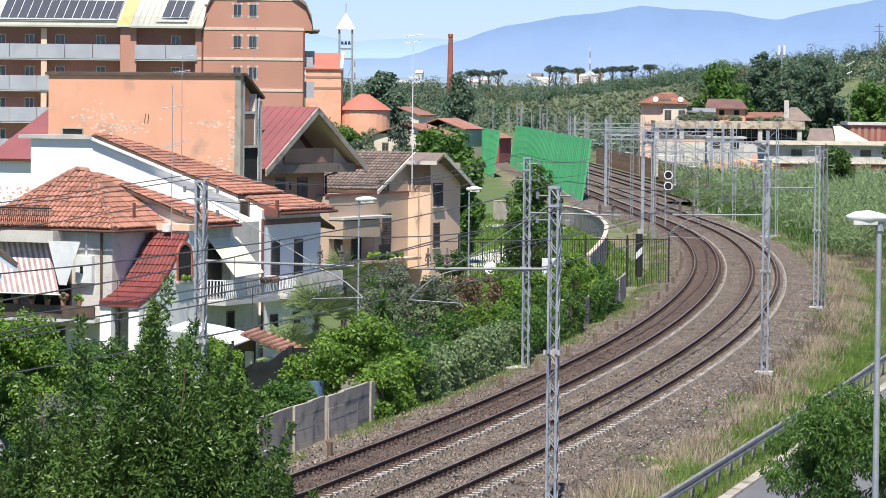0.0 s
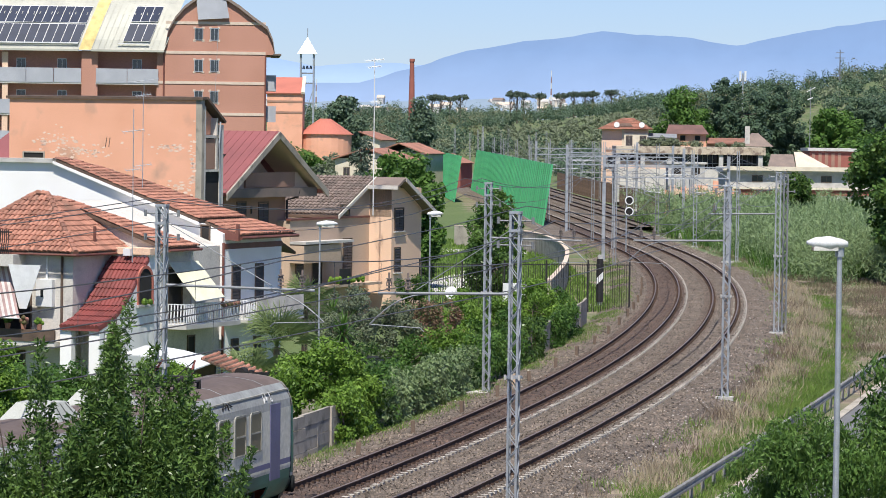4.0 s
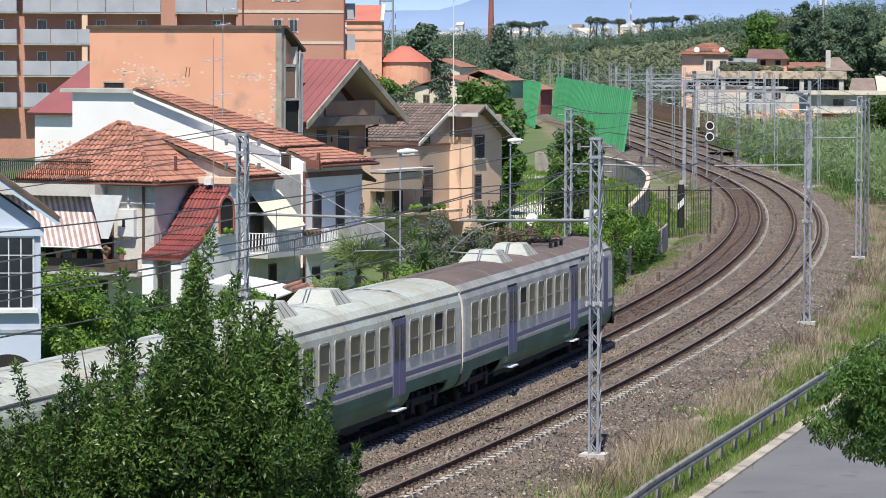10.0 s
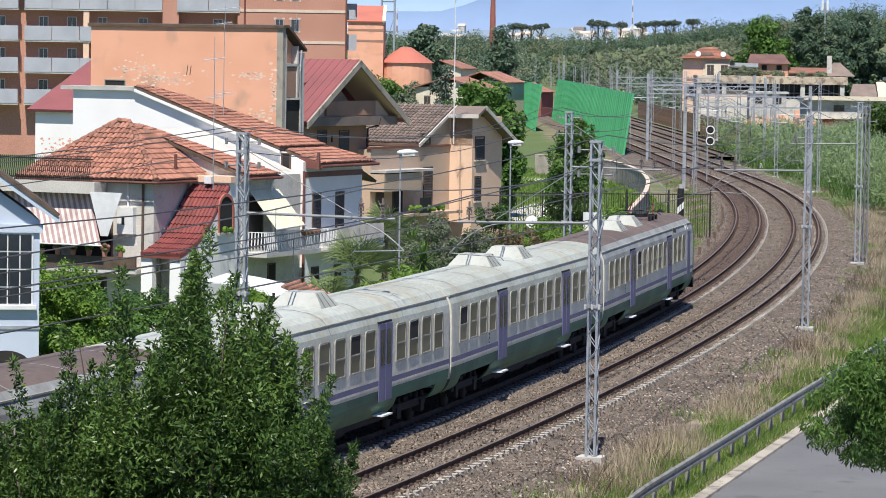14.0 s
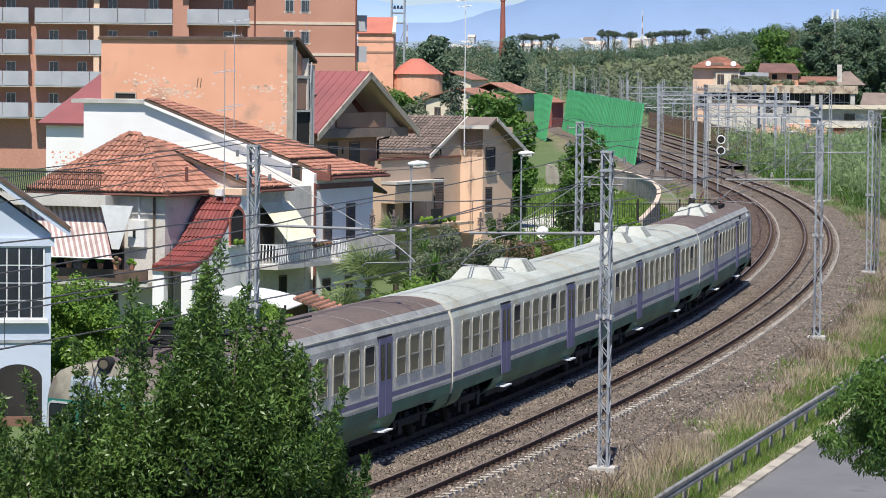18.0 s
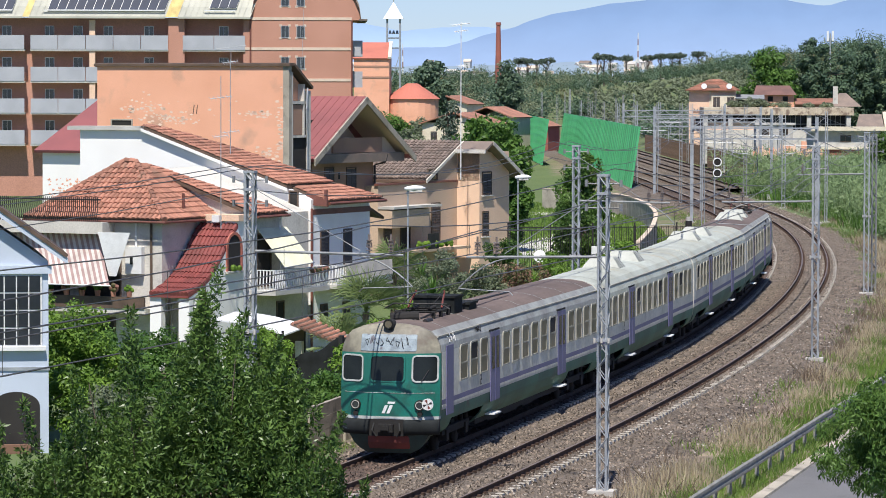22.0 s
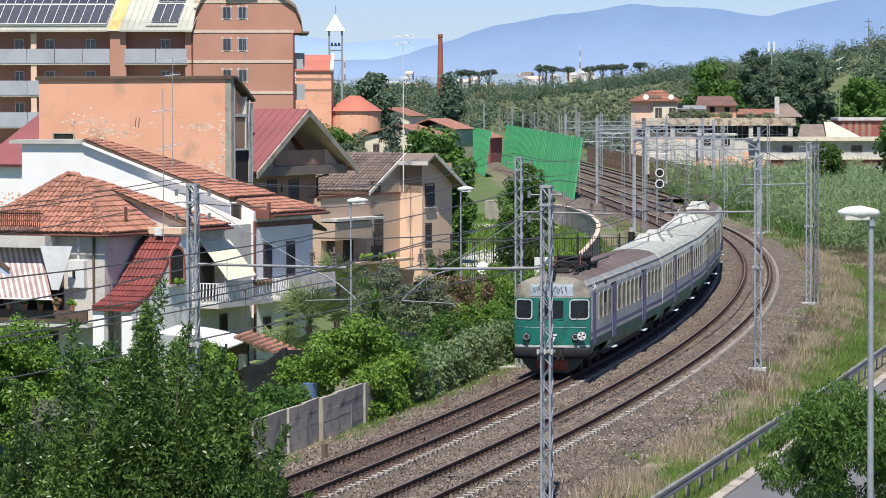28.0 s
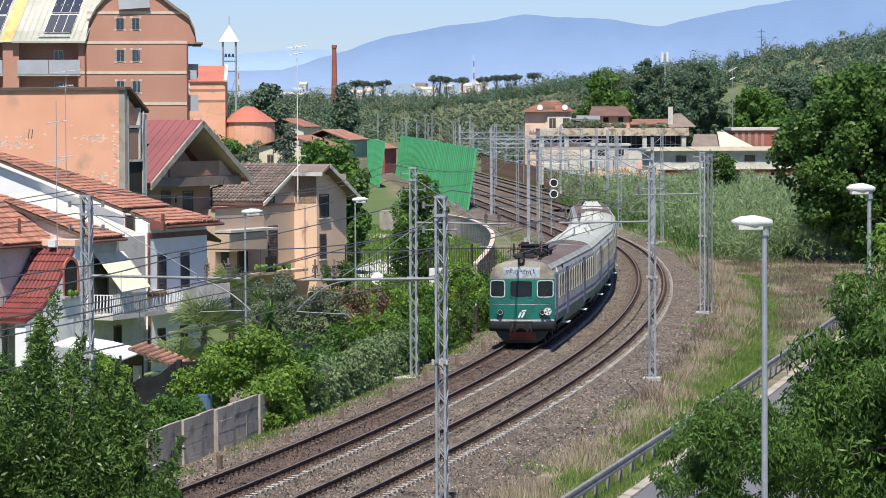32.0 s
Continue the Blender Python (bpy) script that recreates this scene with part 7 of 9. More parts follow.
def crown_clumps(h0, h1, rx, ry, n, seed, cr, shape="round"):
    """Clump centres through an uneven crown from h0 to h1."""
    rng = np.random.default_rng(seed)
    cs, rs = [], []
    while len(cs) < n:
        u = rng.uniform(-1, 1, 3)
        if shape == "round" and not 0.25 < np.linalg.norm(u) < 1:
            continue
        if shape == "cone" and math.hypot(u[0], u[1]) > (1 - u[2]) * 0.5 + 0.08:
            continue
        if shape == "egg" and (math.hypot(u[0], u[1]) > math.sqrt(max(0, 1 - u[2] ** 2)) * (1.0 - 0.35 * u[2])):
            continue
        if shape == "umbrella" and (math.hypot(u[0], u[1]) > 1 or abs(u[2]) > math.sqrt(max(0, 1 - u[0] ** 2 - u[1] ** 2))):
            continue
        k = rng.uniform(0.65, 1.3)
        cs.append((u[0] * rx, u[1] * ry, h0 + (h1 - h0) * (u[2] + 1) / 2))
        rs.append((cr * k, cr * k, cr * k * 0.8))
    return cs, rs


def trunk_mesh(h, r, limbs, seed, lean=0.0):
    rng = random.Random(seed)
    g = G()
    pts = [(lean * (k / 5) ** 2 * h + rng.uniform(-0.05, 0.05) * h * 0.2, rng.uniform(-0.03, 0.03) * h * 0.3, h * k / 5) for k in range(6)]
    pts[0] = (0, 0, -0.4)
    for i in range(5):
        g.cyl(pts[i], pts[i + 1], r * (1 - 0.15 * i), r * (1 - 0.15 * (i + 1)), 8, caps=False)
    for c in limbs:
        k = rng.randint(2, 5)
        p = Vector(pts[k])
        q = Vector(c)
        mid = p.lerp(q, 0.5) + Vector((0, 0, -0.1 * (q - p).length))
        g.cyl(p, mid, r * 0.34, r * 0.22, 6, caps=False)
        g.cyl(mid, q, r * 0.22, r * 0.07, 6, caps=False)
    return g


def tree(label, m, h0, h1, rx, ry, n, per, cr, leaf, mat, seed, shape="round", category="tree", r=0.16, name="tree", group="", droop=0.1, aspect=0.45, bough=None, loose=0.6):
    t = thing(name, label, category, m, group)
    cs, rs = crown_clumps(h0, h1, rx, ry, n, seed, cr, shape)
    ps, os_ = clump_points(cs, rs, per, seed)
    part("crown", leaf_mesh("crown", ps, os_, leaf, leaf * aspect, mat, seed, droop, loose=loose), None, t)
    if bough:                                   # a hanging bough that springs from a stem to the side
        part("bough", G().cyl(bough, (bough[0] * 0.4, bough[1] * 0.4, h0 + 1.2), r, r * 0.6, 7, caps=False).cyl((bough[0] * 0.4, bough[1] * 0.4, h0 + 1.2), (-0.5, 0, h0 + 0.7), r * 0.6, r * 0.2, 7, caps=False), "trunk", t)
        part("stem", G().cyl((bough[0], bough[1], -0.3), bough, r * 1.6, r, 7, caps=False), "trunk", t)
        return t
    part("trunk", trunk_mesh(h0 + (h1 - h0) * 0.7, r, cs[::max(1, n // 14)], seed), "trunk", t)
    return t


def foreground_shrub():
    """The tall many-stemmed shrub before the left end of the line."""
    t = thing("shrub_tree", "tall dense dark green shrub with upright pointed shoots", "tree", pose(-5.6, 66, -0.5))
    rng = np.random.default_rng(11)

    def limit(x):
        return float(np.interp(x, [-4.5, -3.2, -2.3, -1.6, -1.15, -0.7, -0.35, 0.0, 0.35, 0.7, 1.1, 1.5, 1.9, 2.3, 2.7, 3.1, 3.6], [3.7, 3.9, 4.2, 4.9, 5.3, 4.9, 5.7, 6.5, 6.6, 6.1, 5.8, 5.5, 5.1, 4.6, 3.7, 2.6, 1.2]))

    shoots = []
    for k in range(240):
        x = rng.uniform(-4.4, 3.4)
        shoots.append((x, rng.uniform(-1.6, 1.6), limit(x) + rng.uniform(-1.6, 0.3)))
    for x, top in ((0.25, 7.5), (0.05, 7.0), (0.45, 7.0), (0.65, 6.6), (-0.1, 6.6), (-1.15, 6.7), (-1.3, 6.1), (-1.0, 6.0), (0.95, 6.3), (1.5, 5.9), (1.25, 6.1), (2.0, 5.5), (-1.95, 5.6), (-2.9, 4.9), (2.6, 4.3), (3.0, 3.4), (-3.8, 4.5)):
        shoots.append((x, rng.uniform(-0.5, 0.5), top))
    ps, os_ = [], []
    for x, y, top in shoots:
        ln = rng.uniform(1.3, 2.3)
        n = int(ln * 240)
        u = rng.uniform(0, 1, n)
        rad = 0.04 + 0.24 * (1 - u) ** 0.8 * rng.uniform(0.3, 1, n)
        a = rng.uniform(0, 2 * math.pi, n)
        sway = rng.normal(0, 0.2, 2)
        ps.append(np.stack([x + sway[0] * u + np.cos(a) * rad, y + sway[1] * u + np.sin(a) * rad, top - ln + ln * u], 1))
        os_.append(np.stack([np.cos(a), np.sin(a), 0.6 + 0 * a], 1))
    cs, rs = [], []
    for k in range(330):
        x, y = rng.uniform(-4.6, 3.4), rng.uniform(-1.9, 1.9)
        cs.append((x, y, rng.uniform(0.0, max(0.6, limit(x) - 1.3))))
        rs.append((0.55, 0.55, 0.5))
    p2, o2 = clump_points(cs, rs, 260, 5)
    ps.append(p2)
    os_.append(o2)
    ps, os_ = np.concatenate(ps), np.concatenate(os_)
    part("crown", leaf_mesh("crown", ps, os_, 0.125, 0.040, "leaf_dark", 12, droop=-0.5), None, t)
    for x, y, top in shoots[::6]:
        part("stem", G().cyl((x * 0.45, y * 0.4, -0.4), (x * 0.8, y, max(0.5, top - 2.5)), 0.05, 0.03, 6, caps=False).cyl((x * 0.8, y, max(0.5, top - 2.5)), (x, y, top - 0.3), 0.03, 0.008, 5, caps=False), "trunk", t)


def blades(name, label, pts, h, w, mat, seed, cat="grass", lean=0.35):
    """Upright thin blades at the given feet."""
    rng = np.random.default_rng(seed)
    n = len(pts)
    a = rng.uniform(0, 2 * math.pi, n)
    d = np.stack([np.cos(a), np.sin(a), 0 * a], 1)
    hh = h * rng.uniform(0.45, 1.25, (n, 1))
    tip = pts + np.array([0, 0, 1]) * hh + rng.normal(0, lean, (n, 3)) * hh * np.array([1, 1, 0.1])
    mid = pts * 0.45 + tip * 0.55 + np.array([0, 0, 0.06]) * hh
    v = np.stack([pts - d * w, pts + d * w, mid + d * w * 0.8, tip], axis=1).reshape(-1, 3)
    me = fast_mesh(name, v, np.arange(n * 4).reshape(-1, 4), mat)
    return tagged(part(name, me, None, None, label), category=cat, kind="stuff")


def strip_points(n, s0, s1, q0, q1, seed, clump=0.35, keep=0.45, sc=0.35):
    """Feet of blades along the line, gathered in patches."""
    rng = np.random.default_rng(seed)
    out = []
    while len(out) < n:
        s, q = rng.uniform(s0, s1), rng.uniform(q0, q1)
        p = on_line(s, q)
        if p.x > rail_x(p.y) + 0.3 and p.y < 290 and p.x < rail_x(p.y) + 8:
            continue
        if noise.noise((p.x * sc, p.y * sc * 0.6, seed)) * 0.5 + 0.5 < keep * rng.uniform(0.8, 1.2):
            continue
        for _ in range(6):
            x, y = p.x + rng.normal(0, clump), p.y + rng.normal(0, clump)
            out.append((x, y, max(ground_z(x, y), float(np.interp(q_of(x, y), [-5.6, -4.7, -3.3, 3.2, 4.6, 6.2], [-0.56, -0.33, -0.24, -0.34, -0.42, -0.62])) if y < 520 and -5.6 < q_of(x, y) < 6.2 else -99) - 0.02))
    return np.array(out)


def make_grass():
    blades("dry_grass", "pale straw-coloured dry grass on the verge", strip_points(16000, -205, -30, 5.6, 7.3, 51, keep=0.5, clump=0.28), 0.36, 0.008, "straw", 52)
    blades("dry_grass", "bleached seed heads standing in the verge", strip_points(5000, -200, -30, 5.9, 7.6, 50, keep=0.58, clump=0.25), 0.62, 0.014, "straw", 49, lean=0.2)
    blades("dry_weeds", "brown dead weeds on the verge", strip_points(2600, -205, -20, 5.2, 7.2, 53, keep=0.60, clump=0.22), 0.55, 0.012, "weed", 54)
    blades("verge_grass", "fresh green grass along the crash barrier", strip_points(95000, -215, -50, 6.75, 8.7, 55, keep=0.22, clump=0.3), 0.27, 0.010, "grass", 56)
    blades("verge_grass", "sparse green weeds in the verge", strip_points(8000, -200, 0, 4.9, 8.5, 57, keep=0.60, clump=0.3), 0.26, 0.014, "grass", 58)
    blades("verge_grass", "green grass between wall and track", strip_points(22000, -205, 30, -5.6, -4.2, 59, keep=0.46, clump=0.25), 0.15, 0.010, "grass", 60)
    blades("dry_grass", "dry grass between wall and track", strip_points(5000, -205, 30, -5.6, -3.9, 61, keep=0.55, clump=0.25), 0.14, 0.010, "straw", 62)
    blades("dry_weeds", "tall brown weeds on the bank beyond the line", strip_points(20000, -110, 60, 7.4, 17, 63, keep=0.56, clump=0.4), 0.42, 0.012, "weed", 64)
    blades("dry_grass", "tall straw grass on the bank beyond the line", strip_points(9000, -125, 40, 6.8, 15, 65, keep=0.58, clump=0.3), 0.34, 0.010, "straw", 66)
    blades("bank_weeds", "green weeds on the bank beyond the line", strip_points(48000, -130, 80, 6.4, 18, 67, keep=0.50, clump=0.5), 0.26, 0.013, "bank", 68)
    cp = strip_points(2600, -30, 130, 9.0, 30, 69, keep=0.30, clump=1.2, sc=0.12)
    rng = np.random.default_rng(70)
    cp[:, 2] += rng.uniform(0.2, 3.6, len(cp))
    ps, os_ = clump_points(cp, [(0.9, 0.9, 0.9)] * len(cp), 85, 71)
    tagged(part("cane_thicket", leaf_mesh("cane_thicket", ps, os_, 0.50, 0.070, "leaf_cane", 72, droop=-0.6), None, None, "thicket of pale green canes beyond the line"), category="canes", kind="stuff")
    blades("cane_thicket", "fresh green undergrowth before the canes", strip_points(14000, -20, 120, 8.5, 16, 71, keep=0.42, clump=0.9, sc=0.12), 1.4, 0.05, "leaf_mid", 72, "canes", 0.3)
    # lawn behind the fence
    rng = np.random.default_rng(73)
    xs, ys = rng.uniform(-2, 13, 26000), rng.uniform(205, 330, 26000)
    keep = np.array([q_of(x, y) < -5 for x, y in zip(xs, ys)])
    p = np.stack([xs[keep], ys[keep], np.array([ground_z(x, y) for x, y in zip(xs[keep], ys[keep])])], 1)
    blades("lawn_grass", "mown green lawn beside the ramp", p, 0.28, 0.05, "grass", 74)


def palm(label, x, y, z, h, r, n, seed, mat="leaf_mid", spiky=False):
    t = thing("palm", label, "palm", pose(x, y, z), "garden palms")
    part("trunk", G().cyl((0, 0, -0.4), (0.05, 0, h), 0.16, 0.13, 9), "trunk", t)
    rng = random.Random(seed)
    for k in range(n):
        a, el = rng.uniform(0, 2 * math.pi), radians(rng.uniform(-35, 80))
        L = r * rng.uniform(0.75, 1.1)
        vs, fs = [], []
        d = Vector((math.cos(a) * math.cos(el), math.sin(a) * math.cos(el), math.sin(el)))
        side = d.cross(Vector((0, 0, 1))).normalized()
        if spiky:
            b = Vector((0.05, 0, h + rng.uniform(-0.5, 0.1)))
            vs = [b - side * 0.035, b + side * 0.035, b + d * L * 0.55 + side * 0.035, b + d * L - Vector((0, 0, 0.08 * L)), b + d * L * 0.55 - side * 0.035]
            fs = [(0, 1, 2, 4), (4, 2, 3)]
        else:
            b = Vector((0.05, 0, h)) + d * L * 0.45
            for j in range(11):                          # fan of fingers
                w = (j - 5) / 5 * 1.25
                e = (d * math.cos(w) + side * math.sin(w)).normalized()
                o = len(vs)
                tip = b + e * L * 0.62 - Vector((0, 0, 0.10 * L * abs(w) + 0.05 * L))
                m = b + e * L * 0.34
                vs += [b, m + side * 0.02 + Vector((0, 0, 0.03)), tip, m - side * 0.02 - Vector((0, 0, 0.03))]
                fs.append((o, o + 1, o + 2, o + 3))
            o = len(vs)
            c0 = Vector((0.05, 0, h))
            vs += [c0 - side * 0.02, c0 + side * 0.02, b + side * 0.015, b - side * 0.015]
            fs.append((o, o + 1, o + 2, o + 3))
        part("frond", G().add(vs, fs), mat, t)


def ivy(label, s0, s1, q, z0, z1, n, mat, seed, thick=0.35):
    """Climbers hanging over the garden wall."""
    rng = np.random.default_rng(seed)
    cs, rs = [], []
    for _ in range(n):
        f = rng.uniform(0, 1)
        p = on_line(s0 + (s1 - s0) * f, q + rng.normal(0, thick * 0.5))
        top = z1 * (0.75 + 0.35 * noise.noise((f * 7, seed, 0)))
        cs.append((p.x, p.y, rng.uniform(z0, max(z0 + 0.2, top))))
        rs.append((thick, thick, thick * 0.9))
    ps, os_ = clump_points(cs, rs, 120, seed)
    t = thing("climbing_plant", label, "climbing plant", group="climbers on the wall")
    part("foliage", leaf_mesh("foliage", ps, os_, 0.15, 0.085, mat, seed, 0.5), None, t)
    for f in np.linspace(0.08, 0.92, 6):
        p = on_line(s0 + (s1 - s0) * f, q)
        part("stem", G().tube([(p.x, p.y, -0.7), (p.x + 0.08, p.y, 0.1), (p.x - 0.05, p.y + 0.1, 0.9)], 0.03, 5), "trunk", t)


def make_plants():
    foreground_shrub()
    tree("broad roadside tree overhanging the road and crash barrier", pose(14.6, 78, -0.8), 0.6, 8.2, 3.9, 3.2, 190, 260, 0.58, 0.19, "leaf_road", 21, "round", r=0.2, droop=0.8, aspect=0.28)
    tree("dense drooping crown of a roadside tree", pose(12.0, 79, -0.8), 0.5, 7.4, 1.75, 1.6, 130, 240, 0.5, 0.19, "leaf_road", 27, "egg", r=0.12, droop=0.8, aspect=0.28)
    tree("low drooping branches of a roadside tree", pose(8.9, 77, -0.8), 2.3, 4.8, 1.7, 1.3, 70, 330, 0.42, 0.14, "leaf_road", 22, "round", r=0.06, droop=0.9, aspect=0.28, bough=(4.2, 1.8, 2.6))
    tree("bright narrow-leaved roadside shrub", pose(14.4, 82, -0.8), 3.0, 9.2, 2.8, 1.8, 80, 170, 0.6, 0.26, "leaf_light", 23, "egg", r=0.08, droop=0.3, aspect=0.2)
    tree("large dark broadleaf tree with big leaves", pose(40.2, 255, -0.6), 0.6, 14.0, 7.4, 6.5, 240, 300, 1.15, 0.33, "leaf_road", 24, "round", r=0.4, aspect=0.75)
    # garden shrubs behind the wall: x, y, low, high, radius, clumps
    for x, y, h0, h1, rx, n, mat, lab in (
            (-2.7, 122, -0.4, 2.6, 1.75, 80, "leaf_light", "rounded bright green bush overhanging the wall"),
            (-4.7, 125, -0.4, 1.2, 1.0, 26, "leaf_light", "bright green citrus bush in the garden"),
            (-1.2, 124, -0.2, 1.9, 1.2, 30, "leaf_mid", "green bush beside the garden wall"),
            (7.2, 186, -0.4, 2.2, 1.5, 36, "leaf_light", "leafy garden tree near the line"),
            (8.8, 196, -0.6, 1.2, 1.1, 20, "leaf_mid", "leafy garden bush near the line"),
            (6.8, 180, -0.4, 2.0, 1.6, 30, "leaf_light", "leafy garden bush near the line"),
            (-13.6, 114, -1.2, 1.3, 1.5, 40, "leaf_light", "bright yellow-green citrus bush in the garden"),
            (-12.0, 112, -1.2, 0.7, 1.3, 34, "leaf_grey", "olive bush with dull leaves in the garden"),
            (-10.8, 116, -1.2, 1.0, 1.4, 34, "leaf_mid", "dense green garden bush"),
            (-9.4, 113, -1.2, 0.7, 1.2, 30, "leaf_dark", "dark green garden bush"),
            (-14.7, 124, -1.2, 2.5, 1.6, 80, "leaf_light", "bright yellow-green citrus bush in the garden"),
            (-8.6, 119, -1.2, 0.8, 1.3, 30, "leaf_mid", "dense green garden bush"),
            (-11.6, 122, -1.2, 1.0, 1.7, 40, "leaf_mid", "dense green garden bush"),
            (-18.3, 141, -1.2, 2.0, 2.2, 60, "leaf_light", "bright green citrus tree beside the house"),
            (-16.4, 139, -1.2, 1.0, 1.6, 34, "leaf_mid", "green garden shrub beside the house"),
            (-12.2, 133, -1.3, 1.2, 2.4, 50, "leaf_mid", "low green garden hedge before the house"),
            (-8.6, 131, -1.2, 1.3, 1.2, 26, "leaf_light", "yellow-green shrub before the canopy"),
            (-14.8, 128, -1.3, 0.9, 2.0, 36, "leaf_mid", "low green garden hedge before the house"),
            (-5.6, 111, -0.9, 0.75, 0.85, 22, "leaf_mid", "small bushy shrub behind the wall"),
            (-4.7, 115, -0.9, 0.9, 0.8, 18, "leaf_mid", "small bushy shrub behind the wall"),
            (-7.6, 108, -0.9, 0.5, 0.8, 16, "leaf_mid", "small bushy shrub behind the wall"),
            (-0.4, 168, -1.2, 1.9, 1.7, 36, "leaf_grey", "oleander bush with dull green leaves"),
            (0.9, 172, -1.2, 1.7, 1.3, 26, "flower", "flowering oleander with reddish blooms"),
            (2.9, 178, -1.2, 2.1, 1.4, 30, "leaf_light", "yellowish green garden tree"),
            (-2.6, 172, -1.2, 2.2, 1.8, 36, "leaf_grey", "grey-green garden bush by the house"),
            (0.6, 186, -1.2, 2.2, 1.6, 30, "leaf_dark", "dark garden tree by the peach wall"),
            (3.4, 160, -1.0, 1.3, 1.4, 30, "leaf_mid", "rounded green garden bush behind the wall"),
            (0.9, 150, -1.0, 1.2, 1.8, 34, "leaf_mid", "rounded green garden bush behind the wall"),
            (-1.4, 140, -1.0, 1.5, 1.5, 30, "leaf_dark", "dark green garden bush behind the wall"),
            (5.4, 168, -0.8, 1.5, 1.3, 26, "leaf_mid", "rounded green garden bush behind the wall")):
        tree(lab, pose(x, y, -1.2), h0 + 1.2, h1 + 1.2, rx, rx * 0.9, n, 140, 0.42, 0.15, mat, int(abs(x) * 7 + y), "round", "shrub", r=0.06, name="garden_shrub", group="garden shrubs", aspect=0.55, loose=0.48)
    for x, y, h0, h1, rx, n, mat, lab in (
            (-5.0, 112.5, -0.6, 1.25, 0.9, 34, "leaf_mid", "narrow-leaved bush behind the wall"),
            (-6.9, 112, -0.9, 0.9, 0.8, 26, "leaf_light", "small bright bush behind the wall"),
            (-0.6, 131, -0.6, 1.7, 1.3, 46, "leaf_mid", "leafy bush behind the wall"),
            (2.2, 153, -0.8, 1.6, 1.4, 46, "leaf_light", "light green garden bush"),
            (4.6, 176, -0.8, 1.9, 1.3, 40, "leaf_light", "light green garden bush"),
            (-2.2, 160, -1.0, 2.4, 1.5, 46, "leaf_grey", "grey-green oleander near the palms"),
            (1.9, 167, -0.8, 2.0, 1.2, 36, "flower", "reddish flowering oleander in the garden"),
            (-9.3, 134, -1.0, 1.5, 1.1, 36, "leaf_light", "yellow-green vine beside the canopy")):
        tree(lab, pose(x, y, -1.2), h0 + 1.2, h1 + 1.2, rx, rx * 0.9, n, 150, 0.36, 0.13, mat, int(abs(x) * 9 + y), "round", "shrub", r=0.05, name="garden_shrub", group="garden shrubs", aspect=0.5, loose=0.48)
    s = lambda y: s_of_y(y, -5.6)
    ivy("light green climber hanging over the wall", s(117.5), s(122.5), -5.5, -0.5, 1.7, 60, "leaf_light", 81)
    ivy("pale variegated climber over the wall", s(122.5), s(142), -5.5, -0.45, 1.7, 150, "leaf_pale", 82)
    ivy("dense green hedge over the wall", s(141), s(156), -5.55, -0.5, 1.7, 110, "leaf_mid", 83)
    ivy("dark green climber over the wall", s(156), s(164), -5.5, -0.6, 1.7, 50, "leaf_dark", 84)
    ivy("green climber over the wall", s(170), s(182), -5.5, -0.5, 1.5, 60, "leaf_mid", 85)
    palm("bushy fan palm in the garden", -5.4, 150, -1.5, 2.2, 2.2, 46, 91, "leaf_palm")
    palm("small fan palm in the garden", -6.4, 147, -1.5, 0.9, 1.7, 32, 92, "leaf_palm")
    palm("fan palm beside the beige house", -4.6, 165, -1.5, 3.1, 2.0, 40, 95, "leaf_palm")
    palm("spiky yucca with drooping dry leaves", -2.6, 152, -1.5, 2.9, 1.2, 90, 93, spiky=True)
    palm("spiky yucca in the garden", -3.4, 168, -1.5, 2.6, 1.3, 80, 94, spiky=True)
    # behind the houses
    tree("tall leafy tree behind the beige house", pose(0.95, 232, -1.2), 0.4, 9.6, 1.35, 2.0, 80, 190, 0.6, 0.30, "leaf_mid", 31, "egg", r=0.2, aspect=0.6)
    tree("leafy tree behind the beige house", pose(-1.0, 262, -1.2), 1.0, 9.6, 2.6, 2.8, 70, 150, 0.9, 0.36, "leaf_mid", 36, "egg", r=0.2, aspect=0.6)
    tree("dark evergreen tree near the lattice mast", pose(6.5, 246, -0.8), 0.4, 6.7, 1.95, 1.9, 90, 170, 0.6, 0.26, "leaf_road", 32, "egg", r=0.2, aspect=0.45)
    tree("small dark evergreen near the lattice mast", pose(5.6, 225, -0.8), 0.3, 3.6, 1.3, 1.3, 36, 140, 0.55, 0.24, "leaf_dark", 37, "egg", r=0.15, aspect=0.45)
    tree("round dark tree behind the church", pose(-10.0, 580, -0.8), 2, 16.2, 2.8, 3.0, 80, 130, 1.2, 0.6, "leaf_far", 33, "round", r=0.3, aspect=0.7)
    tree("tall loose eucalyptus behind the houses", pose(2.7, 560, -0.8), 2, 15.4, 2.1, 2.4, 80, 120, 1.0, 0.6, "leaf_far", 34, "egg", r=0.3, aspect=0.5)
    tree("dark cedar with drooping tiers", pose(-4.6, 380, -0.8), 1, 11.2, 1.9, 2.0, 70, 120, 0.7, 0.4, "leaf_pine", 35, "cone", r=0.2, aspect=0.4)
    tree("leafy tree beside the flats", pose(-11.6, 330, -0.8), 1, 9.8, 1.8, 2.0, 44, 130, 0.8, 0.36, "leaf_mid", 38, "egg", r=0.2, aspect=0.6)
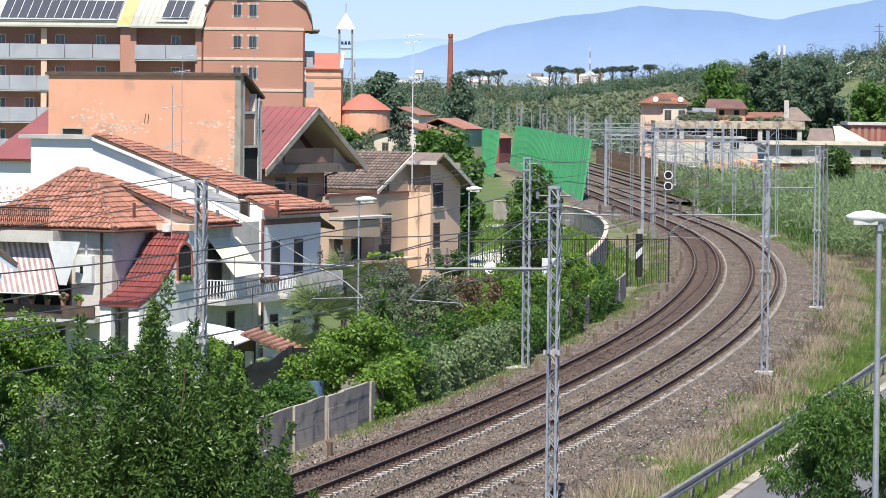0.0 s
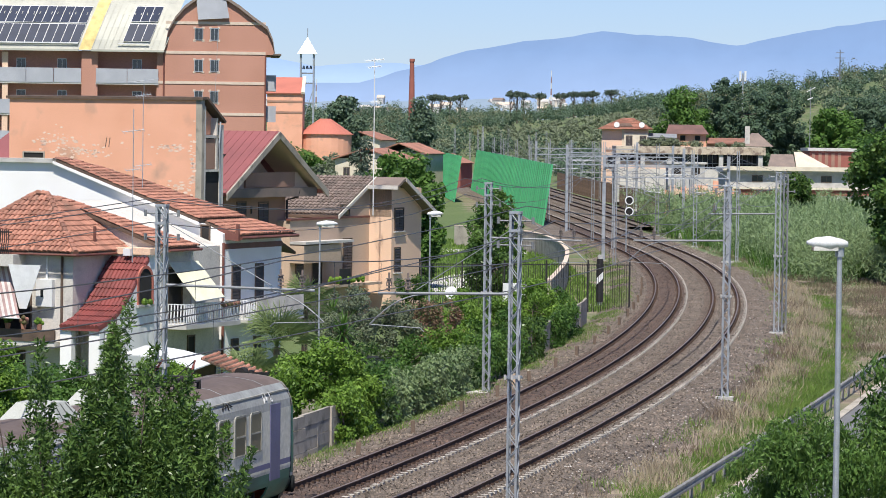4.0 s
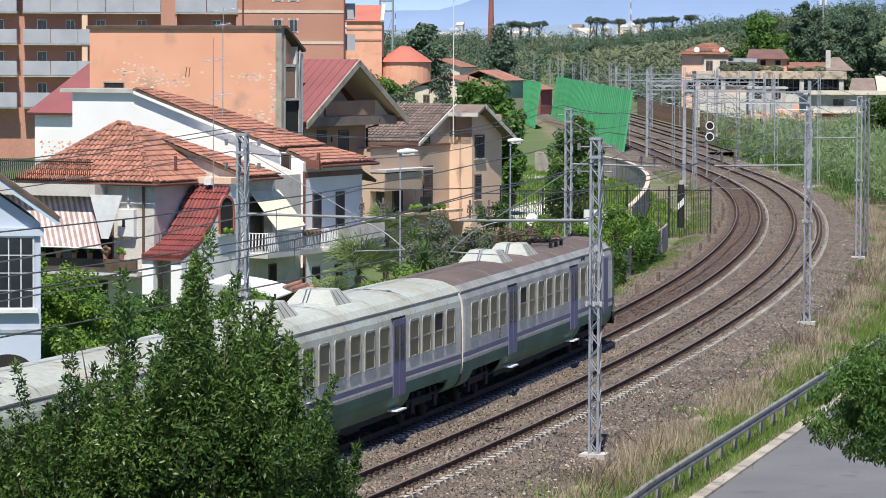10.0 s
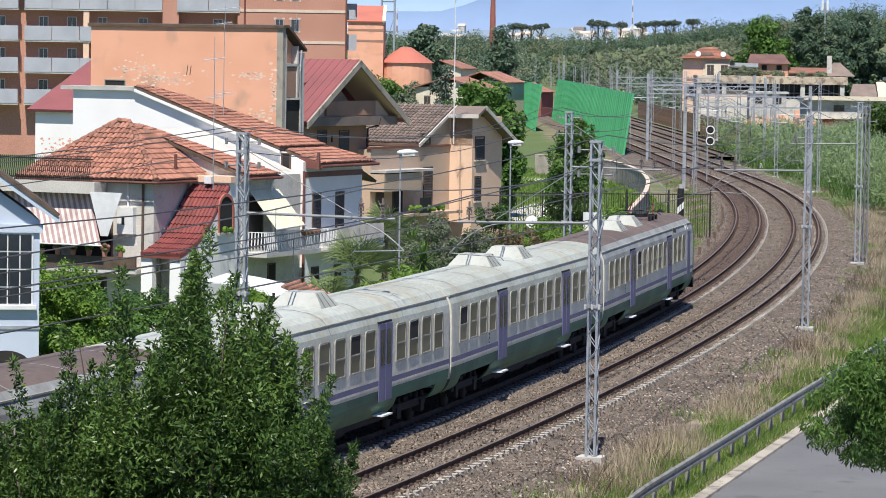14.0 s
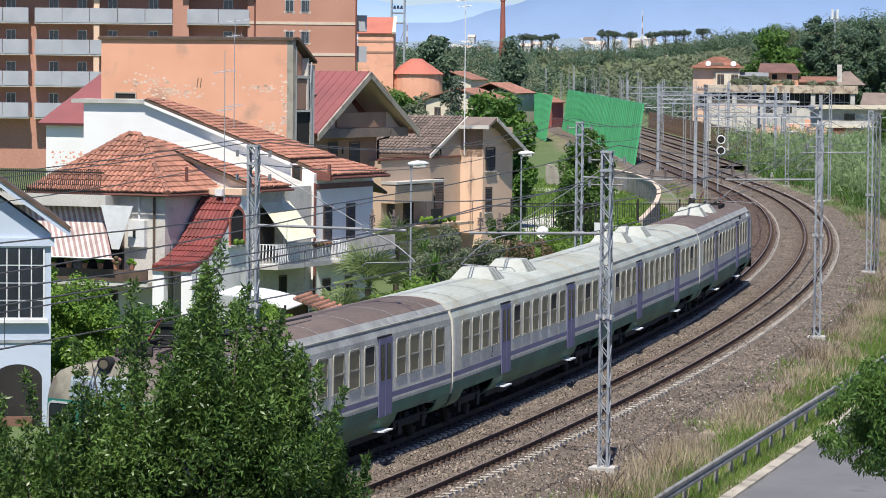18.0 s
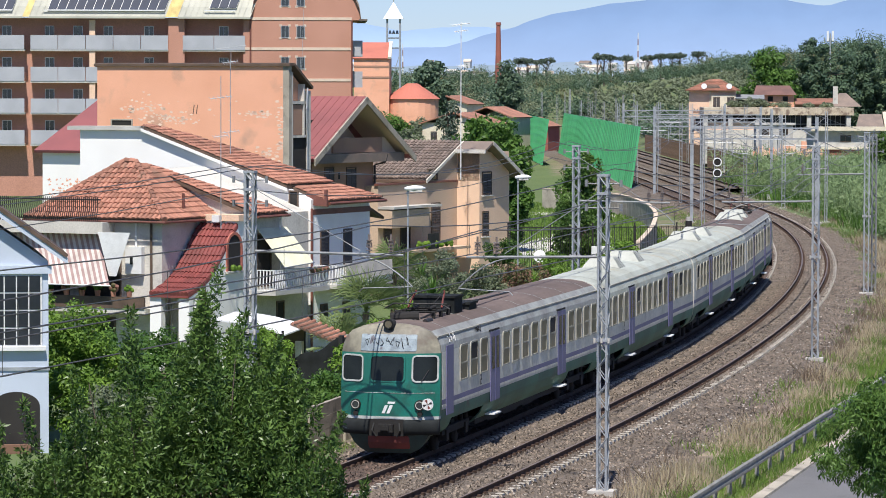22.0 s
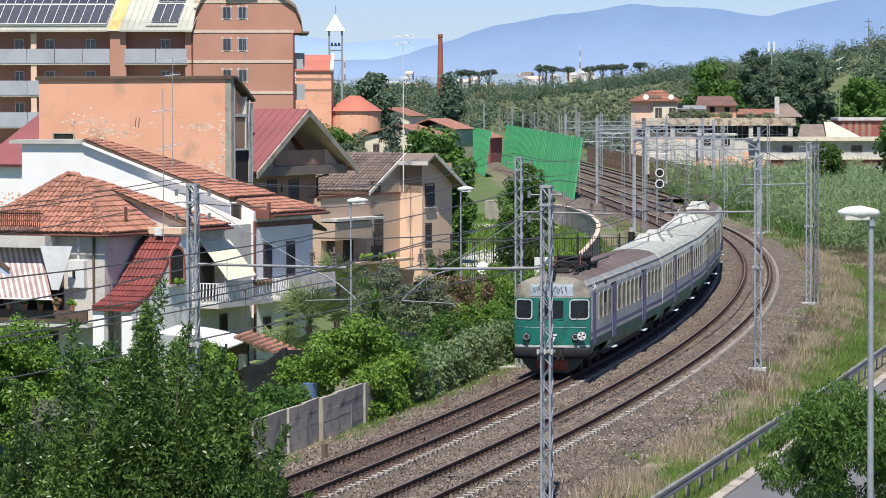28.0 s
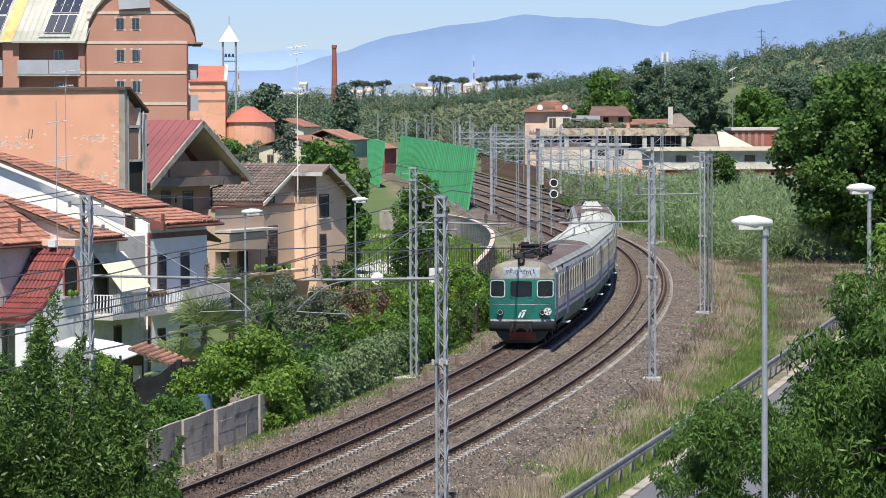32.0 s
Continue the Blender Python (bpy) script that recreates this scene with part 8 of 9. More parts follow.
    for i, (x, y, h, r) in enumerate(((-13.2, 470, 7.0, 3.0), (-9.2, 490, 7.4, 3.0), (-9.5, 400, 6.4, 2.6), (-7.0, 380, 5.4, 2.6), (-5.4, 350, 5.0, 2.2), (-2.5, 360, 5.6, 2.4), (0.5, 300, 9.4, 2.7), (-0.4, 425, 7.0, 2.6), (0.6, 480, 7.4, 2.8), (-16, 300, 4, 2), (-27, 240, 7.2, 1.6))):
        tree("grey-green leafy tree behind the houses" if i < 3 else "leafy green tree behind the houses", pose(x, y, -0.9), 0.2, h, r, r, 44, 120, 0.85, 0.4, "leaf_grey" if i in (1, 2) else "leaf_mid", 140 + i, "round", r=0.15, aspect=0.6, group="trees behind the houses", loose=0.4)
    tree("round dark clipped bush beyond the line", pose(38.85, 346, -0.2), 0.3, 5.8, 1.35, 1.4, 60, 150, 0.7, 0.3, "leaf_dark", 39, "round", r=0.1, aspect=0.6)


def make_far():
    # woods on the plain and the hillside: single crowns in patches, with fields between
    rng = np.random.default_rng(41)
    kinds = {"leaf_wood": [], "leaf_far": [], "leaf_olive": [], "leaf_rust": []}
    count = 0
    while count < 2700:
        y = 480 + 1750 * rng.random() ** 1.25
        u = rng.uniform(-0.09, 0.225)
        x = u * y
        if (x < 30 and y < 900) or (24 < x < 66 and y < 570):
            continue
        n1 = noise.noise((x * 0.014, y * 0.006, 4))
        if n1 < (0.06 if u > 0.085 else (0.16 if 0.03 < u < 0.085 and y < 1350 else -0.25)):
            continue
        r = rng.uniform(1.8, 4.4) * (1.15 if y > 1000 else 1.0)
        kind = rng.choice(list(kinds), p=(0.42, 0.34, 0.16, 0.08))
        kinds[kind].append((x, y, ground_z(x, y), r, r * rng.uniform(1.2, 2.1)))
        count += 1
    for row in range(34):                        # olive rows that climb the open slope
        y = 740 + row * 17
        for u in np.arange(0.026, 0.090, 0.0046) + rng.uniform(0, 0.0046):
            x = u * y + rng.normal(0, 1.2)
            kinds["leaf_olive"].append((x, y + x * 0.35 + rng.normal(0, 0.8), ground_z(x, y + x * 0.35), rng.uniform(1.0, 1.7), rng.uniform(1.6, 2.6)))
    for k, (mat, crowns) in enumerate(kinds.items()):
        cs, rs = [], []
        for x, y, z, r, hh in crowns:
            for _ in range(6):
                d = rng.normal(0, 0.36, 3)
                cs.append((x + d[0] * r, y + d[1] * r, z + hh * (0.55 + 0.5 * float(np.clip(d[2], -0.8, 0.8)))))
                q = rng.uniform(0.34, 0.55) * r
                rs.append((q, q, q * 0.95))
        ps, os_ = clump_points(cs, rs, 30, 42 + k)
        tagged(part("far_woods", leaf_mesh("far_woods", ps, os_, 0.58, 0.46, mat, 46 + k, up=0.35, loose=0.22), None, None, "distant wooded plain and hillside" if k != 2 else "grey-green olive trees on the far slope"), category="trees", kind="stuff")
    # tall trees behind the station buildings, one by one
    for i, (x, y, h, r) in enumerate(((46, 580, 17, 6.0), (55, 590, 18.5, 6.5), (64, 600, 17, 5.5), (70, 570, 12.5, 5), (78, 590, 14, 5.5), (40, 600, 10, 4), (62, 470, 9, 4.5), (67, 455, 8, 4.5), (88, 620, 13, 6), (98, 640, 14, 7), (76, 500, 8, 5), (84, 520, 9, 6))):
        tree("tall dense broadleaf tree behind the station buildings", pose(x, y, ground_z(x, y)), 1.0, h, r * 0.9, r * 0.9, 110, 130, 1.25, 0.50, "leaf_wood" if i % 3 else "leaf_mid", 200 + i, "round", r=0.3, aspect=0.7, group="trees behind the station", loose=0.3)
    # umbrella pines along the skyline
    for i, (x, y) in enumerate(((11.8, 22.4), (15.6, 22.2), (19.5, 22.0), (23.8, 22.6), (45.3, 24.4), (48.2, 24.0), (51.0, 23.8), (57.7, 23.6), (66.9, 23.8), (72.4, 24.4), (77.3, 24.6), (80.2, 24.8), (88.6, 25.4))):
        y, top = 1500, y
        z = ground_z(x, y)
        t = tree("dark umbrella pine on the skyline", pose(x, y, z), top - z - 1.7, top - z + 0.2, 3.3, 3.3, 26, 70, 0.75, 0.5, "leaf_pine", 230 + i, "umbrella", r=0.3, aspect=0.6, group="umbrella pines")
    # far town: small plain blocks with roofs
    rng = random.Random(77)
    for i in range(60):
        dd = rng.uniform(70, 165)
        y = 2500 + dd
        x = rng.uniform(-150, 190)
        w, d, h = rng.uniform(3, 9), rng.uniform(5, 8), rng.uniform(3, 6)
        z = -5 + 31 * dd / 170
        b = thing("far_house", "small pale house in the distant town", "house", pose(x, y, z, 0, 0, rng.uniform(-30, 30)), "distant town")
        part("wall", G().box(-w / 2, w / 2, -d / 2, d / 2, -1, h), rng.choice(("cream", "grey_wall", "grey_wall", "pale_concrete")), b)
        part("roof", G().ex([(-w / 2 - 0.4, -d / 2 - 0.4, h), (-w / 2 - 0.4, d / 2 + 0.4, h), (-w / 2 - 0.4, 0, h + 2)], (w + 0.8, 0, 0)), rng.choice(("band", "greyroof", "pale_concrete")), b)
    for x, y in ((-58, 2300), (96, 2300)):
        m = thing("lattice_pylon", "red and white lattice radio mast far off", "pylon", pose(x, y, ground_z(x, y) + (0 if x > 0 else -4)), "far pylons")
        for k in range(8):
            part("section", G().cyl((0, 0, 4 * k), (0, 0, 4 * k + 4), 0.8 - 0.07 * k, 0.73 - 0.07 * k, 4), "whitemetal" if k % 2 else "awnred", m)
    # all three backdrop sheets carry their distance haze in the glow colour
    for name, lab, dist, crest, mat in (
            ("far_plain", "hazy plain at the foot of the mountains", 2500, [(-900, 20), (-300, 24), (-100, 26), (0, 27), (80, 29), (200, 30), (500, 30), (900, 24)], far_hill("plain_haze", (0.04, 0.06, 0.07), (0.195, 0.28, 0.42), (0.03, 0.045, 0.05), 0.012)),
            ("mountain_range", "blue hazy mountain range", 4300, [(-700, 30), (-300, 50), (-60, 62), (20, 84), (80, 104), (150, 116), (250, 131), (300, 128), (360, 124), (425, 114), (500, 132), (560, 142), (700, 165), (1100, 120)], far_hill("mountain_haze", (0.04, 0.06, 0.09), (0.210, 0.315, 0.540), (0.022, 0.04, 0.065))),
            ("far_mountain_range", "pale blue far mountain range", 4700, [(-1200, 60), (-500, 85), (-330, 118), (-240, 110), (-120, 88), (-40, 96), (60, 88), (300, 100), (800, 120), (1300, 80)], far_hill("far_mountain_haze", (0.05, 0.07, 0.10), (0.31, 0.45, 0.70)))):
        g = G()
        xs = np.linspace(crest[0][0], crest[-1][0], 200)
        rows = []
        for k, d, in ((0, 0), (0.35, 60), (0.7, 120), (1.0, 170), (0.0, 240)):
            row = []
            for x in xs:
                h = np.interp(x, [c[0] for c in crest], [c[1] for c in crest])
                h += 4 * noise.noise((x * 0.012, dist * 0.01, 0)) + 1.5 * noise.noise((x * 0.05, dist, 1))
                row.append((x, dist + d + 12 * noise.noise((x * 0.02, k * 3, 2)), -4 + (h + 4) * k + (4 * noise.noise((x * 0.03, k * 5, 3)) if 0 < k < 1 else 0)))
            rows.append(row)
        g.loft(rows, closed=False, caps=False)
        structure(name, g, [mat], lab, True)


# ---- buildings further off ----
def simple_windows(h, at, xs, z0, z1, w=0.9, kind="shutter"):
    for x in xs:
        window(h, at, x, x + w, z0, z1, kind, None, "timber")


def make_far_buildings():
    t = thing("bell_tower", "open steel church bell tower with white pyramid roof", "bell tower", pose(-16.7, 600, 0))
    for x in (-1.1, 1.1):
        for y in (-1.1, 1.1):
            part("leg", G().box(x - 0.14, x + 0.14, y - 0.14, y + 0.14, -1, 22), "steel", t)
    part("roof", G().add([(-1.7, -1.7, 22), (1.7, -1.7, 22), (1.7, 1.7, 22), (-1.7, 1.7, 22), (0, 0, 24.9)], [(0, 1, 4), (1, 2, 4), (2, 3, 4), (3, 0, 4), (3, 2, 1, 0)]), "whitemetal", t, "white pyramid roof")
    part("finial", G().cyl((0, 0, 24.8), (0, 0, 26.4), 0.06), "steel", t)
    for z in (18.6, 16.9, 13.5, 8):
        part("platform", G().box(-1.2, 1.2, -1.2, 1.2, z, z + 0.2), "steeldark", t)
    for x in (-0.6, 0.0, 0.6):
        part("bell", G().cyl((x, 0, 19.4), (x, 0, 20.0), 0.28, 0.14, 10), "steeldark", t)
    part("brace", G().cyl((-1.1, -1.1, 9), (1.1, -1.1, 16), 0.06, n=5), "steel", t)
    c = thing("chimney_stack", "tall round red brick factory chimney", "chimney", pose(2.4, 1200, 0))
    part("shaft", G().cyl((0, 0, -1), (0, 0, 31.5), 1.5, 0.75, 14), "brickred", c)
    part("crown", G().cyl((0, 0, 31.5), (0, 0, 32.5), 0.95, 0.9, 14), "brickred", c)
    ch = thing("church", "orange church hall with low conical red roof", "church", pose(-11.7, 520, 0))
    part("drum", G().cyl((0, 0, -1), (0, 0, 8.6), 3.9, n=24), "orange_wall", ch)
    part("roof", G().cyl((0, 0, 8.6), (0, 0, 10.9), 4.2, 0.8, 24), "orangeroof", ch)
    part("hall", G().box(-8.5, -3.3, -4, 8, -1, 14.7), "orange_wall", ch)
    part("hall_roof", G().slab([(-8.8, -4.3, 14.6), (-3.4, -4.3, 14.6), (-3.4, 3, 17.0), (-8.8, 3, 17.0)], 0.2), "orangeroof", ch)
    part("gable_edge", G().slab([(-3.5, -4.4, 14.75), (-3.0, -4.4, 14.75), (-3.0, 3, 17.15), (-3.5, 3, 17.15)], 0.3), "cream", ch)
    for z in (11.6, 13.2):
        part("band", G().box(-8.55, -3.25, -4.05, -4, z, z + 0.3), "brown_wall", ch)
    for i, (x, y, w, d, z, m1, lab) in enumerate(((-5.0, 470, 9, 8, 6.6, "cream", "cream house with terracotta roof near the church"), (-0.6, 500, 7.5, 8, 7.2, "cream", "cream house with low terracotta gable"), (6.4, 585, 6.5, 6, 5.0, "brickred", "small brick hut behind the noise screen"), (-8.0, 620, 8, 8, 8.5, "cream", "cream house among trees"))):
        h = thing("house", lab, "house", pose(x, y, -1, 0, 0, -20))
        part("wall", G().box(-w / 2, w / 2, 0, d, 0, z), m1, h)
        part("roof", G().slab([(-w / 2 - 0.4, -0.5, z - 0.1), (0, -0.5, z + 1.4), (0, d, z + 1.4), (-w / 2 - 0.4, d, z - 0.1)], 0.15).slab([(w / 2 + 0.4, -0.5, z - 0.1), (0, -0.5, z + 1.4), (0, d, z + 1.4), (w / 2 + 0.4, d, z - 0.1)], 0.15), "tile", h)
        simple_windows(h, on_wall(0, 0, FRONT), (-w / 2 + 1.2, w / 2 - 2.2), z - 2.6, z - 1.2)
    st = thing("house", "pale pink station house with hipped roof", "house", pose(29.3, 520, 0, 0, 0, -4))
    part("wall", G().box(0, 6.9, 0, 9, 0, 9.95), "peach_wall", st)
    part("corner_strip", G().box(3.0, 3.25, -0.08, 0, 0, 9.9), "cream", st)
    part("front_bay", G().box(3.3, 6.85, -0.5, 0, 0, 9.3), "cream", st)
    roof = part("roof", G().add([(-0.6, -0.9, 9.95), (7.6, -0.9, 9.95), (7.6, 9.5, 9.95), (-0.6, 9.5, 9.95), (3.0, 4.0, 11.6), (4.6, 4.0, 11.6)], [(0, 1, 5, 4), (1, 2, 5), (2, 3, 4, 5), (3, 0, 4), (3, 2, 1, 0)]), "tile", st)
    for k in range(14):                          # courses of roof tiles on the front slope
        f = k / 14
        part("tile_course", G().cyl((-0.6 + 3.6 * f, -0.92 + 4.9 * f, 9.97 + 1.65 * f), (7.6 - 3.0 * f, -0.92 + 4.9 * f, 9.97 + 1.65 * f), 0.07, n=5), "tile", roof)
    # thin dark slab on the tiles, a shadow gap drawn as colour; no dormer stands here
    part("dormer_shadow_gap", G().slab([(2.4, -0.1, 10.35), (4.6, -0.1, 10.35), (4.2, 1.6, 10.85), (2.9, 1.6, 10.85)], 0.06), "timber", roof)
    simple_windows(st, on_wall(0, -0.5, FRONT), (3.55, 5.6), 7.35, 9.0, 1.0)
    simple_windows(st, on_wall(0, -0.5, FRONT), (3.55, 5.6), 4.2, 5.9, 1.0)
    simple_windows(st, on_wall(0, 0, FRONT), (1.0,), 4.2, 5.8, 0.9)
    part("balcony_slab", G().box(0.6, 7.4, -1.5, -0.5, 6.55, 6.9), "brown_wall", st)
    for k in range(15):
        part("baluster", G().box(0.7 + k * 0.46, 0.86 + k * 0.46, -1.45, -1.38, 6.9, 7.25), "concrete", st)
    part("side_wing", G().box(6.9, 11.0, 1.5, 8, 0, 8.6), "grey_wall", st)
    part("canopy", G().slab([(6.7, -0.8, 8.85), (11.1, -0.8, 8.75), (11.1, 1.6, 9.3), (6.7, 1.6, 9.4)], 0.12), "steeldull", st, "grey sheet canopy over a terrace")
    for x in (7.2, 8.4, 9.6):
        part("terrace_opening", G().box(x, x + 0.95, 1.44, 1.5, 7.0, 8.5), "dark", st)
    part("brick_wing", G().box(11.1, 15.5, 3, 10, 0, 9.3), "orange_wall", st)
    part("brick_roof", G().add([(9.5, 2.4, 9.3), (15.9, 2.4, 9.3), (15.9, 10, 9.3), (9.5, 10, 9.3), (9.9, 6, 10.7), (14.9, 6, 10.7)], [(0, 1, 5, 4), (1, 2, 5), (2, 3, 4, 5), (3, 0, 4), (3, 2, 1, 0)]), "brownroof", st, "dark red-brown hipped roof")
    simple_windows(st, on_wall(0, 3, FRONT), (11.6, 13.8), 8.3, 9.1, 0.8, "dark")
    for x in (2.2, 5.9):
        part("dish", G().cyl((x, -0.6, 10.55), (x, -0.75, 10.58), 0.42, n=12), "whitemetal", st)
    part("low_roof", G().slab([(15.6, 1.0, 8.0), (21.4, 1.0, 8.0), (21.4, 5, 8.8), (15.6, 5, 8.8)], 0.15), "tile", st)
    part("low_wing", G().box(15.5, 21.0, 1.6, 5, 0, 8.0), "brown_wall", st)
    part("grey_hip", G().add([(20.4, 0.5, 7.6), (25.4, 0.5, 7.6), (25.4, 6, 7.6), (20.4, 6, 7.6), (22.2, 3, 9.6), (23.2, 3, 9.6)], [(0, 1, 5, 4), (1, 2, 5), (2, 3, 4, 5), (3, 0, 4), (3, 2, 1, 0)]), "greyroof", st)
    part("roof_stack", G().box(21.2, 21.9, 1, 1.7, 7.8, 10.6), "grey_wall", st)
    ca = thing("station_building", "low concrete building with long glazed band", "building", pose(36.5, 480, 0))
    slab_mat = surf("streaked_concrete", (0.60, 0.52, 0.40), (0.45, 0.37, 0.28), 0.9, scale=0.5, fine=5, stain=((0.24, 0.18, 0.14), 0.50, 0.62, 1.4))
    part("roof_slab", G().box(-7.5, 13.0, -0.6, 9, 6.62, 7.65), [slab_mat], ca, "stained concrete roof slab")
    for k in range(34):                          # ragged joints along the slab's face
        part("slab_rib", G().box(0.1 + k * 0.38, 0.16 + k * 0.38, -0.66, -0.6, 6.66, 7.6), [slab_mat], ca)
    part("back", G().box(-7.5, 12.6, 1.4, 8, 0, 6.6), "dark", ca)
    for k in range(18):
        if k != 9:
            part("pane", G().box(0.45 + k * 0.68, 1.02 + k * 0.68, 0.9, 0.95, 5.5, 6.5), "glass", ca)
            part("mullion", G().box(0.36 + k * 0.68, 0.43 + k * 0.68, 0.8, 0.95, 4.6, 6.6), "steeldull", ca)
    part("transom", G().box(0.3, 12.4, 0.78, 0.9, 5.35, 5.46), "steeldull", ca)
    for x in (-7.2, -3.8, 0.0, 6.9, 12.3):
        part("column", G().box(x - 0.3, x + 0.3, -0.4, 0.3, 0, 6.62), "pale_concrete", ca)
    part("lower_wall", G().box(-7.5, 12.4, 0.2, 0.8, 0, 4.6), "grey_wall", ca)
    part("low_screen", G().box(-7.3, 0, 0.3, 0.5, 4.6, 5.6), "peach_wall", ca)
    for x, y, r in ((33.6, 484, 1.2), (35.8, 485, 1.7), (38.2, 484, 1.6), (40.4, 485, 1.0), (43.6, 484, 0.7), (46.2, 484, 0.8)):
        tree("wild shrub growing on the flat roof", pose(x, y, 7.6), 0.0, 0.7 * r, r, 0.9, 14, 130, 0.35, 0.22, "leaf_olive", int(x * 3), "round", "shrub", r=0.04, name="roof_shrub", group="roof shrubs")
    wl = thing("long_shed", "long white low building with red band", "building", pose(38.6, 420, 0, 0, 0, 0))
    part("wall", G().box(0, 18.4, 0.6, 10, 0, 5.0), "pale_concrete", wl)
    part("beam", G().box(-0.4, 18.7, -0.2, 0.1, 5.25, 5.75), "cream", wl, "long cream concrete beam")
    part("roof_edge", G().box(-0.3, 18.7, 0.1, 10.3, 5.0, 5.6), "pale_concrete", wl)
    part("red_band", G().box(0, 18.4, 0.54, 0.6, 2.3, 3.0), "brickred", wl)
    part("lower_ledge", G().box(0, 18.4, 0.3, 0.6, 3.0, 3.25), "cream", wl)
    simple_windows(wl, on_wall(0, 0.6, FRONT), (3.2, 7.6, 11.5, 15.0), 3.9, 4.7, 1.3, "glass")
    part("grey_roof", G().slab([(5.2, 2, 5.6), (8.6, 2, 5.6), (8.6, 5, 7.2), (5.9, 5, 7.2)], 0.15), "greyroof", wl)
    part("cream_roof", G().slab([(8.7, 2, 5.6), (13.0, 2, 5.6), (9.6, 5, 7.5), (8.7, 5, 7.5)], 0.15), "band", wl)
    hut = thing("site_hut", "white flat-roofed hut with dark openings", "hut", pose(33.2, 440, 0))
    part("wall", G().box(0, 4.6, 0, 4, 0, 5.7), "pale_concrete", hut)
    part("roof", G().box(-0.2, 4.9, -0.3, 4.2, 5.7, 5.95), "pale_concrete", hut)
    simple_windows(hut, on_wall(0, 0, FRONT), (0.5, 2.9), 4.4, 5.3, 1.1, "dark")
    rw = thing("ruined_wall", "crumbling pink plastered wall beyond the sidings", "wall", pose(30.2, 405, 0))
    rng = random.Random(31)
    for k in range(13):
        hgt = 3.6 + rng.uniform(-0.5, 0.7)
        part("wall_piece", G().ex([(k * 0.62, 0, -0.5), (k * 0.62 + 0.61, 0, -0.5), (k * 0.62 + 0.61, 0, hgt + rng.uniform(-0.25, 0.25)), (k * 0.62, 0, hgt)], (0, 0.35, 0)), "peach_wall" if k % 3 else "orange_wall", rw)
    for x in (1.3, 4.6):
        part("opening", G().box(x, x + 0.95, -0.02, 0.02, 1.2, 2.6), "dark", rw)
    rb_ = G()
    for _ in range(130):
        x, y, r = rng.uniform(28, 39), rng.uniform(394, 404), rng.uniform(0.15, 0.45)
        rb_.box(x - r, x + r, y - r, y + r, ground_z(x, y) - 0.1, ground_z(x, y) + r * 1.3, 0, pose(0, 0, 0))
    tagged(part("rubble", rb_, "stone", None, "heap of pale rubble blocks beyond the sidings"), category="rubble", kind="stuff")
    rb = thing("workshop", "dark red flat-roofed workshop", "building", pose(50.0, 432, 0))
    part("wall", G().box(0, 5.6, 0, 8, 0, 7.6), "brickred", rb)
    part("roof_edge", G().box(-0.2, 5.8, -0.3, 8.2, 7.6, 7.95), "pale_concrete", rb)
    for k in range(5):
        part("panel", G().box(0.3 + k * 0.8, 0.7 + k * 0.8, -0.06, 0, 5.4, 7.4), "brown_wall", rb)
    ap = thing("antenna_mast", "slim lattice antenna mast above the workshop", "antenna", pose(51.5, 445, 0))
    part("mast", G().cyl((0, 0, 0), (0, 0, 15.6), 0.07, 0.04, 6), "steeldull", ap)
    part("aerial", G().cyl((-0.5, 0, 15.0), (0.6, 0, 15.6), 0.04), "whitemetal", ap)
    part("aerial", G().cyl((-0.35, 0, 14.0), (0.3, 0, 14.3), 0.07), "whitemetal", ap)
    hh = thing("house", "white villa with red roof on the hill", "house", pose(141, 1000, 18, 0, 0, 15))
    part("wall", G().box(-2.6, 2.6, 0, 5, 0, 4.6), "cream", hh)
    part("lower_wing", G().box(2.6, 4.6, 0.5, 5, 0, 3.2), "white_wall", hh)
    part("roof", G().slab([(-3.0, -0.4, 4.5), (0, -0.4, 5.6), (0, 5, 5.6), (-3.0, 5, 4.5)], 0.2).slab([(3.0, -0.4, 4.5), (0, -0.4, 5.6), (0, 5, 5.6), (3.0, 5, 4.5)], 0.2), "tile", hh)
    py = thing("lattice_pylon", "slim grey pylon on the hilltop", "pylon", pose(124, 1000, 18), "far pylons")
    part("shaft", G().cyl((0, 0, 0), (0, 0, 15), 0.28, 0.12, 4), "steeldark", py)
    part("arm", G().box(-1.4, 1.4, -0.1, 0.1, 12.5, 12.7).box(-1.1, 1.1, -0.1, 0.1, 14, 14.2), "steeldark", py)
    ml = thing("antenna_mast", "white panel antenna on the wooded hill", "antenna", pose(86.7, 900, 14.3))
    part("mast", G().cyl((0, 0, 0), (0, 0, 10), 0.2), "steel", ml)
    part("panel_antenna", G().box(-0.9, -0.4, -0.2, 0.2, 8, 10.6).box(0.4, 0.9, -0.2, 0.2, 8, 10.6), "whitemetal", ml)


